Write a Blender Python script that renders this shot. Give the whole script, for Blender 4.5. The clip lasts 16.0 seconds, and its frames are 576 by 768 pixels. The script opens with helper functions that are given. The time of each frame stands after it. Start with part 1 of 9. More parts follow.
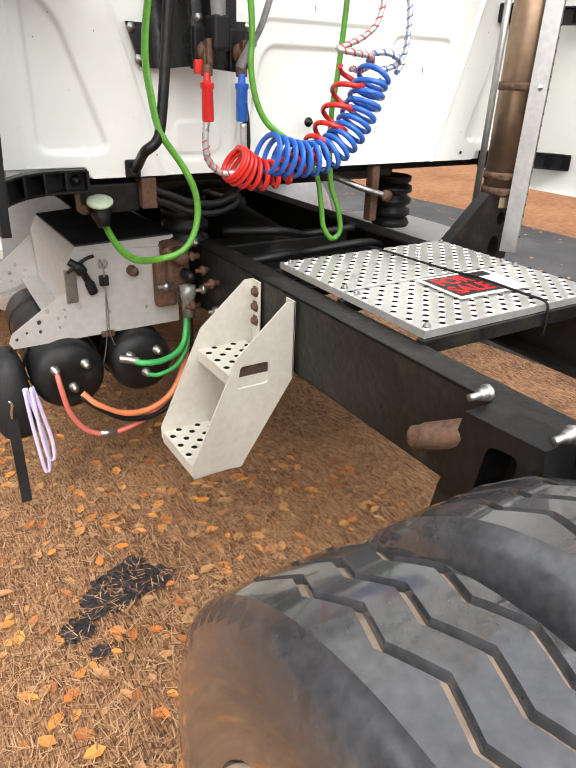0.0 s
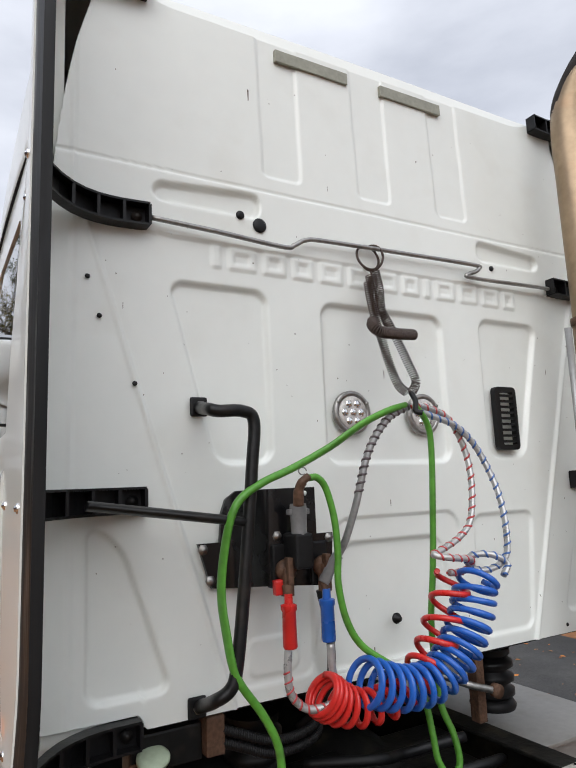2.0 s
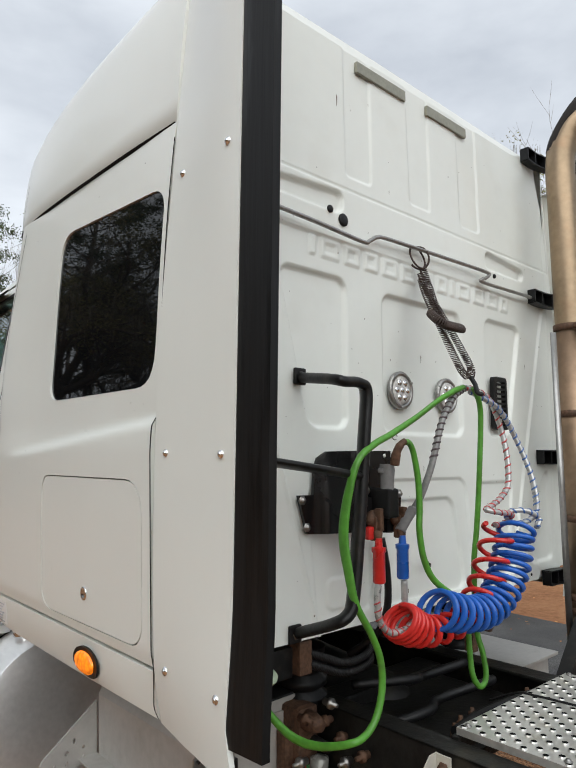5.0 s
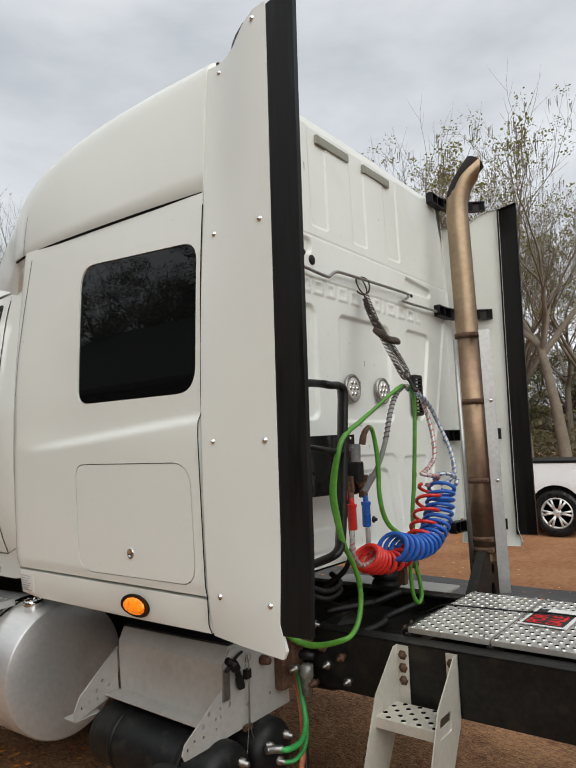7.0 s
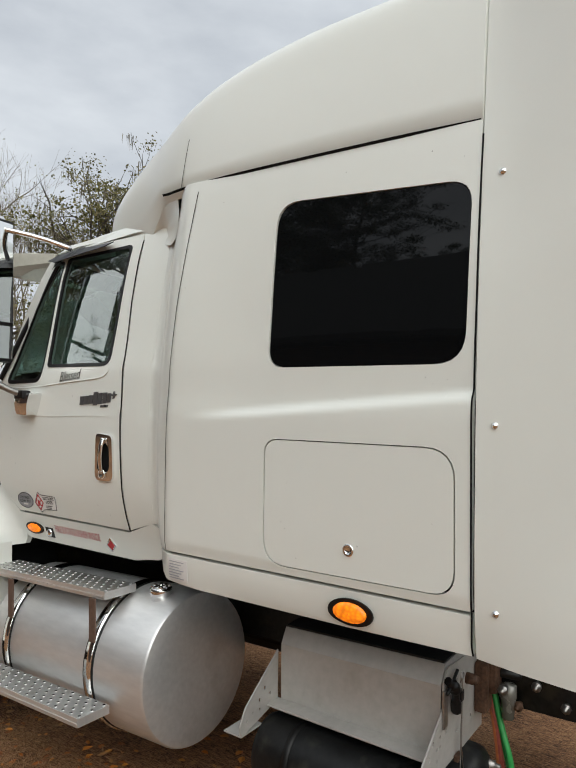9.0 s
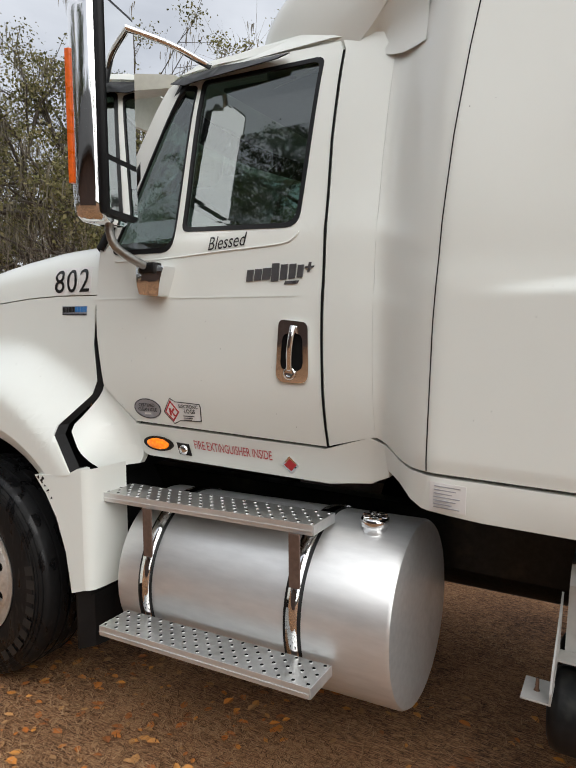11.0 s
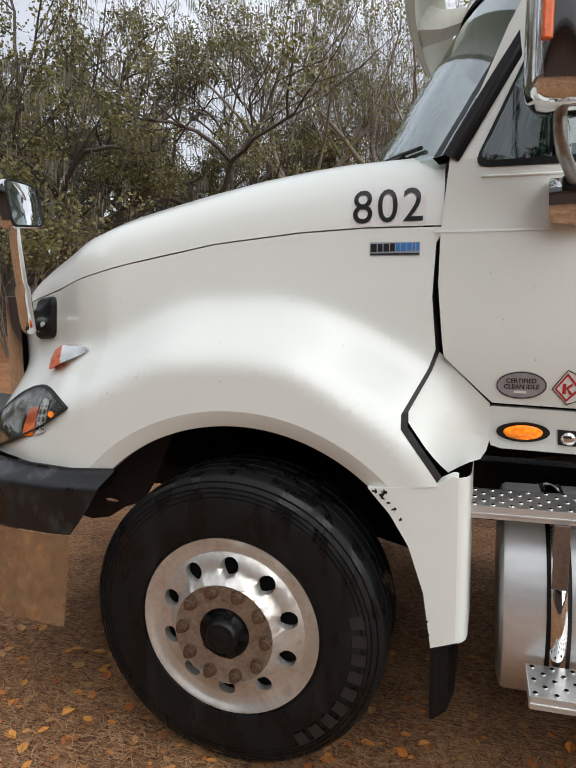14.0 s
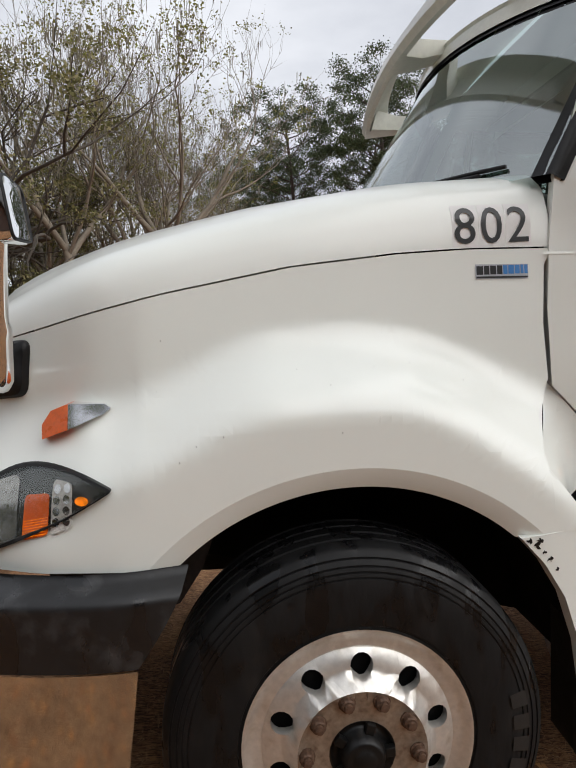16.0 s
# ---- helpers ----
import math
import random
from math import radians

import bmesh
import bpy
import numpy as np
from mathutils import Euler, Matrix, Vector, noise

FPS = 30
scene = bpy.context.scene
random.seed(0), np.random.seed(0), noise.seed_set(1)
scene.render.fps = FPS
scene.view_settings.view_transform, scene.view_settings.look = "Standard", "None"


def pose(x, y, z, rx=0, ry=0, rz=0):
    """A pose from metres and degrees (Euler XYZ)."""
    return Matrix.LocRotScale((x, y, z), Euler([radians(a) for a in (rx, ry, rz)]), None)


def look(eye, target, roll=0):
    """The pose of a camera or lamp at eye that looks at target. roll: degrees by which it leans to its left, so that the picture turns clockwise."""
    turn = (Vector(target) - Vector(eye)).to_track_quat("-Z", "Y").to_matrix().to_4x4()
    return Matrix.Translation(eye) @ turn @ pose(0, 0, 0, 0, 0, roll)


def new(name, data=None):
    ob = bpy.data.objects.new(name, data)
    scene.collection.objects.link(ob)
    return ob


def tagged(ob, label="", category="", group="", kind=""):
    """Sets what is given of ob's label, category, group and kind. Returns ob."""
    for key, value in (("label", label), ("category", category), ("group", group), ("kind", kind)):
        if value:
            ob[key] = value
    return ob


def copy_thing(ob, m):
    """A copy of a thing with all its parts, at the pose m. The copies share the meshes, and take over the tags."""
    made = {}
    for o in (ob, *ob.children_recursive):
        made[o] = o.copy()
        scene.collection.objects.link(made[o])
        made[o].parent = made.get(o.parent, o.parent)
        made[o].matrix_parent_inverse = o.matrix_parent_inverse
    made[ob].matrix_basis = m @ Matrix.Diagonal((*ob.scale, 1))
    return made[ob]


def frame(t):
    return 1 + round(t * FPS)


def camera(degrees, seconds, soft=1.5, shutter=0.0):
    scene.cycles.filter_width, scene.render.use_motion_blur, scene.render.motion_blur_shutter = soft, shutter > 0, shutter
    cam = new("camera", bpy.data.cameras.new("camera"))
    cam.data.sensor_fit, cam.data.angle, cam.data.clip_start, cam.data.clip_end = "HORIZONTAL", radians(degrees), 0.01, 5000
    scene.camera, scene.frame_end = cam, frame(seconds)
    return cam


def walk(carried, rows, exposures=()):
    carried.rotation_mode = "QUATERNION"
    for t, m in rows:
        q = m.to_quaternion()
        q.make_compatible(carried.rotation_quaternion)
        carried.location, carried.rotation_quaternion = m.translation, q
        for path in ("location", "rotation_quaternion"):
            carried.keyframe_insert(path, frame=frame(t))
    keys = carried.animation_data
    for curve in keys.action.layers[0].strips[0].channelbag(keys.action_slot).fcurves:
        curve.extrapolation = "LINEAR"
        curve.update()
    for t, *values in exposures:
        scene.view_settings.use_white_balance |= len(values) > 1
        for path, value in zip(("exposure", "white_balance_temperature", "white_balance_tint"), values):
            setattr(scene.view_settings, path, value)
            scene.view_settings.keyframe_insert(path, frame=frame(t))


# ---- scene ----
cam = camera(49.06, 16.0)
PATH = [
    (0, (-1.517, -2.068, 1.568), (-0.546, -0.562, 0.68), 2.1),
    (0.5, (-1.438, -1.779, 1.612), (-0.465, -0.143, 0.996), 0.2),
    (1, (-1.426, -1.606, 1.696), (-0.443, 0.109, 1.394), -0.9),
    (1.5, (-1.438, -1.595, 1.769), (-0.462, 0.15, 1.796), -1.9),
    (2, (-1.442, -1.656, 1.829), (-0.462, 0.058, 2.147), -2.4),
    (2.5, (-1.415, -1.722, 1.86), (-0.329, -0.103, 2.305), -3.4),
    (3, (-1.361, -1.767, 1.839), (-0.089, -0.28, 2.251), -3.8),
    (3.5, (-1.459, -1.658, 1.743), (-0.177, -0.126, 1.855), -0.4),
    (4, (-1.745, -1.51, 1.772), (-0.563, 0.103, 1.84), -0.5),
    (4.2, (-1.826, -1.46, 1.788), (-0.64, 0.147, 1.898), -0.2),
    (6.3, (-2.659, -1.484, 1.8), (-1.11, -0.259, 2.113), -1.9),
    (6.5, (-2.721, -1.552, 1.808), (-1.155, -0.34, 2.092), -1.9),
    (7, (-2.921, -1.614, 1.784), (-1.335, -0.411, 1.979), -2.3),
    (7.5, (-3.049, -1.56, 1.806), (-1.455, -0.359, 1.938), -2.3),
    (8, (-3.04, -1.281, 1.808), (-1.435, -0.095, 1.945), -0.9),
    (8.5, (-3.059, -0.941, 1.826), (-1.439, 0.223, 1.963), 0.6),
    (9, (-3.146, -0.575, 1.805), (-1.504, 0.561, 1.923), 1.7),
    (9.2, (-3.151, -0.451, 1.796), (-1.499, 0.67, 1.902), 2.0),
    (11.3, (-3.158, 1.046, 1.655), (-1.38, 1.94, 1.459), 2.4),
    (11.5, (-3.141, 1.186, 1.653), (-1.358, 2.066, 1.435), 2.6),
    (12, (-3.172, 1.519, 1.628), (-1.366, 2.345, 1.396), 4.0),
    (12.5, (-3.173, 1.807, 1.624), (-1.334, 2.559, 1.393), 3.7),
    (13, (-3.086, 2.152, 1.588), (-1.234, 2.865, 1.341), 2.5),
    (13.5, (-3.079, 2.461, 1.58), (-1.198, 3.087, 1.313), 1.9),
    (14, (-3.101, 2.755, 1.582), (-1.188, 3.269, 1.308), 1.5),
    (14.5, (-3.011, 3.012, 1.56), (-1.075, 3.446, 1.305), 1.0),
    (15, (-2.952, 3.262, 1.566), (-0.987, 3.572, 1.354), 1.7),
    (15.5, (-2.936, 3.542, 1.555), (-0.946, 3.624, 1.372), 1.6),
    (16, (-2.819, 3.768, 1.539), (-0.836, 3.534, 1.412), -0.6),
]
EXPOSURES = [(0, 1.53, 6600, 12), (0.5, 1.24, 6450, 12), (1, 0.92, 6350, 12), (1.5, 0.82, 6150, 13), (2, 0.48, 6250, 12), (2.5, 0.24, 6450, 10), (3, 0.24, 6250, 6), (3.5, 0.29, 6850, 9), (4.0, 0.48, 6450, 9), (6.5, 0.30, 6250, 6), (7.5, 0.36, 6800, 10), (9, 0.37, 6450, 7), (11.5, 0.48, 6400, 10), (13.5, 0.52, 6300, 10), (16, 0.38, 6450, 11)]
walk(cam, [(t, look(eye, target, roll)) for t, eye, target, roll in PATH], EXPOSURES)
# world: bright overcast sky
world = bpy.data.worlds.new("overcast")
scene.world = world
world.use_nodes = True
wn, wl = world.node_tree.nodes, world.node_tree.links
bg = wn["Background"]
sky = wn.new("ShaderNodeTexSky")
sky.sky_type, sky.sun_disc = "NISHITA", False
sky.sun_elevation, sky.sun_rotation = radians(40), radians(219)
sky.air_density, sky.dust_density = 1.0, 4.0
tc = wn.new("ShaderNodeTexCoord")
mp = wn.new("ShaderNodeMapping")
mp.inputs["Scale"].default_value = (1.0, 1.0, 2.6)
cl = wn.new("ShaderNodeTexNoise")
cl.inputs["Scale"].default_value, cl.inputs["Detail"].default_value, cl.inputs["Roughness"].default_value = 2.3, 7, 0.52
ramp = wn.new("ShaderNodeValToRGB")
ramp.color_ramp.elements[0].position, ramp.color_ramp.elements[0].color = 0.30, (0.50, 0.525, 0.575, 1)
ramp.color_ramp.elements[1].position, ramp.color_ramp.elements[1].color = 0.68, (0.86, 0.88, 0.915, 1)
gain = wn.new("ShaderNodeVectorMath")
gain.operation = "SCALE"
gain.inputs["Scale"].default_value = 9.0
mix = wn.new("ShaderNodeMix")
mix.data_type = "RGBA"
mix.inputs["Factor"].default_value = 0.93
wl.new(tc.outputs["Generated"], mp.inputs["Vector"])
wl.new(mp.outputs["Vector"], cl.inputs["Vector"])
wl.new(cl.outputs["Fac"], ramp.inputs["Fac"])
wl.new(ramp.outputs["Color"], gain.inputs[0])
wl.new(sky.outputs["Color"], mix.inputs["A"])
wl.new(gain.outputs["Vector"], mix.inputs["B"])
wl.new(mix.outputs["Result"], bg.inputs["Color"])
bg.inputs["Strength"].default_value = 0.096

sun = new("sun", bpy.data.lights.new("sun", "SUN"))
sun.data.energy, sun.data.angle, sun.data.color = 1.85, radians(80), (1.0, 0.985, 0.95)
sun.matrix_world = look((-9, -10.8, 11.5), (0, 0, 0))


# ---- materials ----
def mat(name, base, rough=0.5, metal=0.0, var=0.12, scale=3.0, grain=40.0, bump=0.0, coat=0.0, tint=None, spot=0.0, spotcol=(0.1, 0.08, 0.06), rnd=0.0, stretch=None, alpha=None):
    """A Principled material with variation at two scales, optional stains and fine relief."""
    m = bpy.data.materials.new(name)
    m.use_nodes = True
    n, l = m.node_tree.nodes, m.node_tree.links
    p = n["Principled BSDF"]
    co = n.new("ShaderNodeTexCoord")
    src = co.outputs["Object"]
    if stretch:
        mpp = n.new("ShaderNodeMapping")
        mpp.inputs["Scale"].default_value = stretch
        l.new(src, mpp.inputs["Vector"])
        src = mpp.outputs["Vector"]
    big, fine = n.new("ShaderNodeTexNoise"), n.new("ShaderNodeTexNoise")
    for t, s, d in ((big, scale, 5), (fine, grain, 4)):
        t.inputs["Scale"].default_value, t.inputs["Detail"].default_value = s, d
        l.new(src, t.inputs["Vector"])
    add = n.new("ShaderNodeMath")
    add.operation = "ADD"
    l.new(big.outputs["Fac"], add.inputs[0])
    l.new(fine.outputs["Fac"], add.inputs[1])
    mr = n.new("ShaderNodeMapRange")
    mr.inputs["From Min"].default_value, mr.inputs["From Max"].default_value = 0.65, 1.35
    l.new(add.outputs["Value"], mr.inputs["Value"])
    mx = n.new("ShaderNodeMix")
    mx.data_type = "RGBA"
    dark = tint or tuple(c * (1 - 2 * var) for c in base)
    mx.inputs["A"].default_value, mx.inputs["B"].default_value = (*dark, 1), (*base, 1)
    l.new(mr.outputs["Result"], mx.inputs["Factor"])
    col = mx.outputs["Result"]
    if rnd:
        oi = n.new("ShaderNodeObjectInfo")
        hs = n.new("ShaderNodeHueSaturation")
        mm = n.new("ShaderNodeMapRange")
        mm.inputs["To Min"].default_value, mm.inputs["To Max"].default_value = 1 - rnd, 1 + rnd
        l.new(oi.outputs["Random"], mm.inputs["Value"])
        l.new(mm.outputs["Result"], hs.inputs["Value"])
        l.new(col, hs.inputs["Color"])
        col = hs.outputs["Color"]
    if spot:
        st = n.new("ShaderNodeTexNoise")
        st.inputs["Scale"].default_value, st.inputs["Detail"].default_value = scale * 2.3, 8
        l.new(src, st.inputs["Vector"])
        sr = n.new("ShaderNodeMapRange")
        sr.inputs["From Min"].default_value, sr.inputs["From Max"].default_value = 0.56, 0.72
        sr.inputs["To Max"].default_value = spot
        l.new(st.outputs["Fac"], sr.inputs["Value"])
        m2 = n.new("ShaderNodeMix")
        m2.data_type = "RGBA"
        m2.inputs["B"].default_value = (*spotcol, 1)
        l.new(sr.outputs["Result"], m2.inputs["Factor"])
        l.new(col, m2.inputs["A"])
        col = m2.outputs["Result"]
    l.new(col, p.inputs["Base Color"])
    rr = n.new("ShaderNodeMapRange")
    rr.inputs["From Min"].default_value, rr.inputs["From Max"].default_value = 0.3, 0.7
    rr.inputs["To Min"].default_value, rr.inputs["To Max"].default_value = max(rough * 0.8, 0.0), min(rough * 1.2, 1.0)
    l.new(big.outputs["Fac"], rr.inputs["Value"])
    l.new(rr.outputs["Result"], p.inputs["Roughness"])
    p.inputs["Metallic"].default_value = metal
    p.inputs["Coat Weight"].default_value = coat
    p.inputs["Coat Roughness"].default_value = 0.08
    if bump:
        bp = n.new("ShaderNodeBump")
        bp.inputs["Strength"].default_value, bp.inputs["Distance"].default_value = min(bump, 1.0), 0.004
        l.new(fine.outputs["Fac"], bp.inputs["Height"])
        l.new(bp.outputs["Normal"], p.inputs["Normal"])
    if alpha is not None:
        p.inputs["Alpha"].default_value = alpha
    return m


def glow(name, color, strength, base=None):
    m = mat(name, base or color, 0.25, var=0.05)
    p = m.node_tree.nodes["Principled BSDF"]
    p.inputs["Emission Color"].default_value, p.inputs["Emission Strength"].default_value = (*color, 1), strength
    return m


def glass(name, color, rough=0.02, see=0.08):
    """A tinted pane: a clear tinted part and a glossy face."""
    m = bpy.data.materials.new(name)
    m.use_nodes = True
    n, l = m.node_tree.nodes, m.node_tree.links
    out = n["Material Output"]
    n.remove(n["Principled BSDF"])
    tr, gl, ms = n.new("ShaderNodeBsdfTransparent"), n.new("ShaderNodeBsdfGlossy"), n.new("ShaderNodeMixShader")
    lw, pw, ma = n.new("ShaderNodeLayerWeight"), n.new("ShaderNodeMath"), n.new("ShaderNodeMath")
    tr.inputs["Color"].default_value = (*color, 1)
    gl.inputs["Roughness"].default_value = rough
    gl.inputs["Color"].default_value = (0.9, 0.95, 0.95, 1)
    lw.inputs["Blend"].default_value = 0.5
    pw.operation, ma.operation = "POWER", "MULTIPLY_ADD"
    pw.inputs[1].default_value = 4.0
    ma.inputs[1].default_value, ma.inputs[2].default_value = 1 - see, see
    l.new(lw.outputs["Facing"], pw.inputs[0])
    l.new(pw.outputs["Value"], ma.inputs[0])
    l.new(ma.outputs["Value"], ms.inputs["Fac"])
    l.new(tr.outputs["BSDF"], ms.inputs[1])
    l.new(gl.outputs["BSDF"], ms.inputs[2])
    l.new(ms.outputs["Shader"], out.inputs["Surface"])
    return m


WHITE = mat("white_paint", (0.795, 0.815, 0.765), 0.28, var=0.008, scale=1.1, grain=9, coat=0.55)
WALLW = mat("white_wall_paint", (0.785, 0.81, 0.765), 0.36, var=0.02, scale=1.6, grain=14, spot=0.13, spotcol=(0.50, 0.46, 0.36), coat=0.25)
TRIM = mat("black_rubber_trim", (0.009, 0.009, 0.009), 0.5, var=0.35, scale=5, grain=60, bump=0.3, stretch=(1, 1, 0.05))
BLACK = mat("black_plastic", (0.008, 0.008, 0.0085), 0.45, var=0.2, scale=9, grain=80, bump=0.15)
STEEL_B = mat("black_painted_steel", (0.010, 0.010, 0.010), 0.42, var=0.3, scale=6, grain=50, bump=0.25, spot=0.35, spotcol=(0.05, 0.038, 0.028))
FRAME = mat("greasy_black_frame", (0.018, 0.0175, 0.016), 0.40, var=0.4, scale=4, grain=45, bump=0.5, spot=0.6, spotcol=(0.042, 0.036, 0.024))
# near-black for gaps, holes and hidden parts: shade put into the colour
DARK = mat("shade_black", (0.004, 0.004, 0.004), 0.9, var=0.3, scale=5, grain=30)
GLASSD = mat("dark_tinted_glass", (0.004, 0.0045, 0.005), 0.02, var=0.0, scale=2, grain=5)
CHROME = mat("chrome", (0.86, 0.86, 0.86), 0.05, 1.0, var=0.03, scale=5, grain=40)
ALU = mat("brushed_aluminium", (0.80, 0.80, 0.79), 0.36, 0.68, var=0.09, scale=3, grain=40, bump=0.05, spot=0.25, spotcol=(0.42, 0.40, 0.36), stretch=(1, 0.25, 1))
ALUSTEP = mat("punched_aluminium", (0.62, 0.62, 0.60), 0.36, 0.9, var=0.12, scale=6, grain=60, bump=0.1, spot=0.35, spotcol=(0.30, 0.27, 0.20))
BOXM = mat("grey_painted_box", (0.50, 0.485, 0.455), 0.48, 0.25, var=0.09, scale=4, grain=35, bump=0.1, spot=0.3, spotcol=(0.30, 0.27, 0.22))
PUTTY = mat("bare_aluminium_plate", (0.60, 0.575, 0.50), 0.5, 0.25, var=0.08, scale=6, grain=50, bump=0.1, spot=0.3, spotcol=(0.36, 0.31, 0.22))
TYRE = mat("tyre_rubber", (0.0085, 0.0085, 0.009), 0.40, var=0.3, scale=5, grain=50, bump=0.3, spot=0.45, spotcol=(0.026, 0.024, 0.022), stretch=(1, 1, 0.35))
RIM = mat("dull_alloy_rim", (0.80, 0.77, 0.72), 0.40, 0.75, var=0.12, scale=9, grain=60, bump=0.05, spot=0.45, spotcol=(0.42, 0.36, 0.27))
RUST = mat("rusty_steel", (0.16, 0.085, 0.05), 0.7, 0.3, var=0.35, scale=18, grain=90, bump=0.6)
EXH = mat("heat_stained_stack", (0.37, 0.275, 0.18), 0.42, 0.95, var=0.16, scale=5, grain=30, bump=0.05, spot=0.3, spotcol=(0.30, 0.17, 0.10))
TANKB = mat("black_air_tank", (0.012, 0.0125, 0.013), 0.45, var=0.35, scale=6, grain=40, bump=0.25, spot=0.3, spotcol=(0.07, 0.07, 0.055))
AMBER = glow("amber_lens", (1.0, 0.30, 0.01), 2.2, (0.9, 0.28, 0.02))
AMBERD = mat("amber_reflector", (0.85, 0.14, 0.008), 0.3, var=0.15, scale=30, grain=90, coat=0.2)
LENS = mat("clear_lens", (0.72, 0.70, 0.66), 0.18, var=0.2, scale=60, grain=150, bump=0.6, coat=0.6)
GREEN = mat("green_cable", (0.10, 0.33, 0.035), 0.4, var=0.22, scale=8, grain=50, spot=0.35, spotcol=(0.06, 0.10, 0.03))
RED = mat("red_air_line", (0.62, 0.025, 0.02), 0.3, var=0.12, scale=10, grain=50)
BLUE = mat("blue_air_line", (0.02, 0.12, 0.50), 0.3, var=0.12, scale=10, grain=50)
GREYH = mat("grey_hose", (0.30, 0.30, 0.295), 0.4, 0.3, var=0.2, scale=20, grain=80)
for m_ in (WHITE, WALLW):
    for k_ in list(m_.node_tree.nodes["Principled BSDF"].inputs["Roughness"].links):
        m_.node_tree.links.remove(k_)
    m_.node_tree.nodes["Principled BSDF"].inputs["Roughness"].default_value = 0.32
for m_ in (TRIM, BLACK, STEEL_B, FRAME, DARK, GLASSD, TYRE, TANKB):
    m_.node_tree.nodes["Principled BSDF"].inputs["Specular IOR Level"].default_value = 0.3


def wet(m, scale, dry, damp, stretch=(1, 1, 1)):
    """Patches and runs of water: smoother where wet."""
    n, l = m.node_tree.nodes, m.node_tree.links
    co, mp_, no, mr = n.new("ShaderNodeTexCoord"), n.new("ShaderNodeMapping"), n.new("ShaderNodeTexNoise"), n.new("ShaderNodeMapRange")
    mp_.inputs["Scale"].default_value = stretch
    no.inputs["Scale"].default_value, no.inputs["Detail"].default_value = scale, 5
    mr.inputs["From Min"].default_value, mr.inputs["From Max"].default_value = 0.50, 0.58
    mr.inputs["To Min"].default_value, mr.inputs["To Max"].default_value = dry, damp
    l.new(co.outputs["Object"], mp_.inputs["Vector"])
    l.new(mp_.outputs["Vector"], no.inputs["Vector"])
    l.new(no.outputs["Fac"], mr.inputs["Value"])
    l.new(mr.outputs["Result"], n["Principled BSDF"].inputs["Roughness"])


wet(TYRE, 11, 0.62, 0.22, (1, 1.4, 0.5))
wet(TRIM, 9, 0.55, 0.30, (1, 1, 0.15))
ORANGE = mat("orange_hose", (0.80, 0.25, 0.10), 0.4, var=0.15, scale=8, grain=50)


# ---- building tools ----
XC = -0.10  # the truck's centre line


def part(name, bm, material, parent, label="", smooth=None):
    """Links a bmesh as one mesh object under a thing or a part."""
    me = bpy.data.meshes.new(name)
    bmesh.ops.recalc_face_normals(bm, faces=bm.faces)
    if smooth is not None:
        for f in bm.faces:
            f.smooth = True
        for e in bm.edges:
            if len(e.link_faces) == 2 and e.calc_face_angle(0) > radians(smooth):
                e.smooth = False
    bm.to_mesh(me)
    bm.free()
    for m in material if isinstance(material, (list, tuple)) else (material,):
        me.materials.append(m)
    ob = new(name, me)
    ob.parent = parent
    if label:
        ob["label"] = label
    return ob


def thing(name, label, category, group="", at=(0, 0, 0)):
    ob = tagged(new(name), label, category, group)
    ob.location = at
    ob.empty_display_size = 0.1
    return ob


def cuboid(bm, x0, x1, y0, y1, z0, z1, bev=0.0, m=None):
    vs = [bm.verts.new((x, y, z)) for x in (x0, x1) for y in (y0, y1) for z in (z0, z1)]
    fs = [bm.faces.new([vs[i] for i in q]) for q in ((0, 1, 3, 2), (4, 6, 7, 5), (0, 4, 5, 1), (2, 3, 7, 6), (0, 2, 6, 4), (1, 5, 7, 3))]
    if bev:
        es = {e for f in fs for e in f.edges}
        bev_out = bmesh.ops.bevel(bm, geom=list(es), offset=bev, segments=2, affect="EDGES", profile=0.6)
        vs = list({v for f in bev_out["faces"] for v in f.verts} | {v for v in vs if v.is_valid})
    if m is not None:
        bmesh.ops.transform(bm, matrix=m, verts=vs)
    return vs


def box(x0, x1, y0, y1, z0, z1, bev=0.004):
    bm = bmesh.new()
    cuboid(bm, x0, x1, y0, y1, z0, z1, bev)
    return bm


def ring_frames(path, closed=False):
    """Frames that turn least along a line of points."""
    pts = [Vector(p) for p in path]
    n = len(pts)
    tang = [(pts[(i + 1) % n if closed else min(i + 1, n - 1)] - pts[(i - 1) % n if closed else max(i - 1, 0)]).normalized() for i in range(n)]
    up = Vector((0, 0, 1)) if abs(tang[0].z) < 0.9 else Vector((1, 0, 0))
    u = tang[0].cross(up).normalized()
    out = []
    for p, t in zip(pts, tang):
        u = (u - t * u.dot(t)).normalized()
        out.append((p, u, t.cross(u), t))
    return out


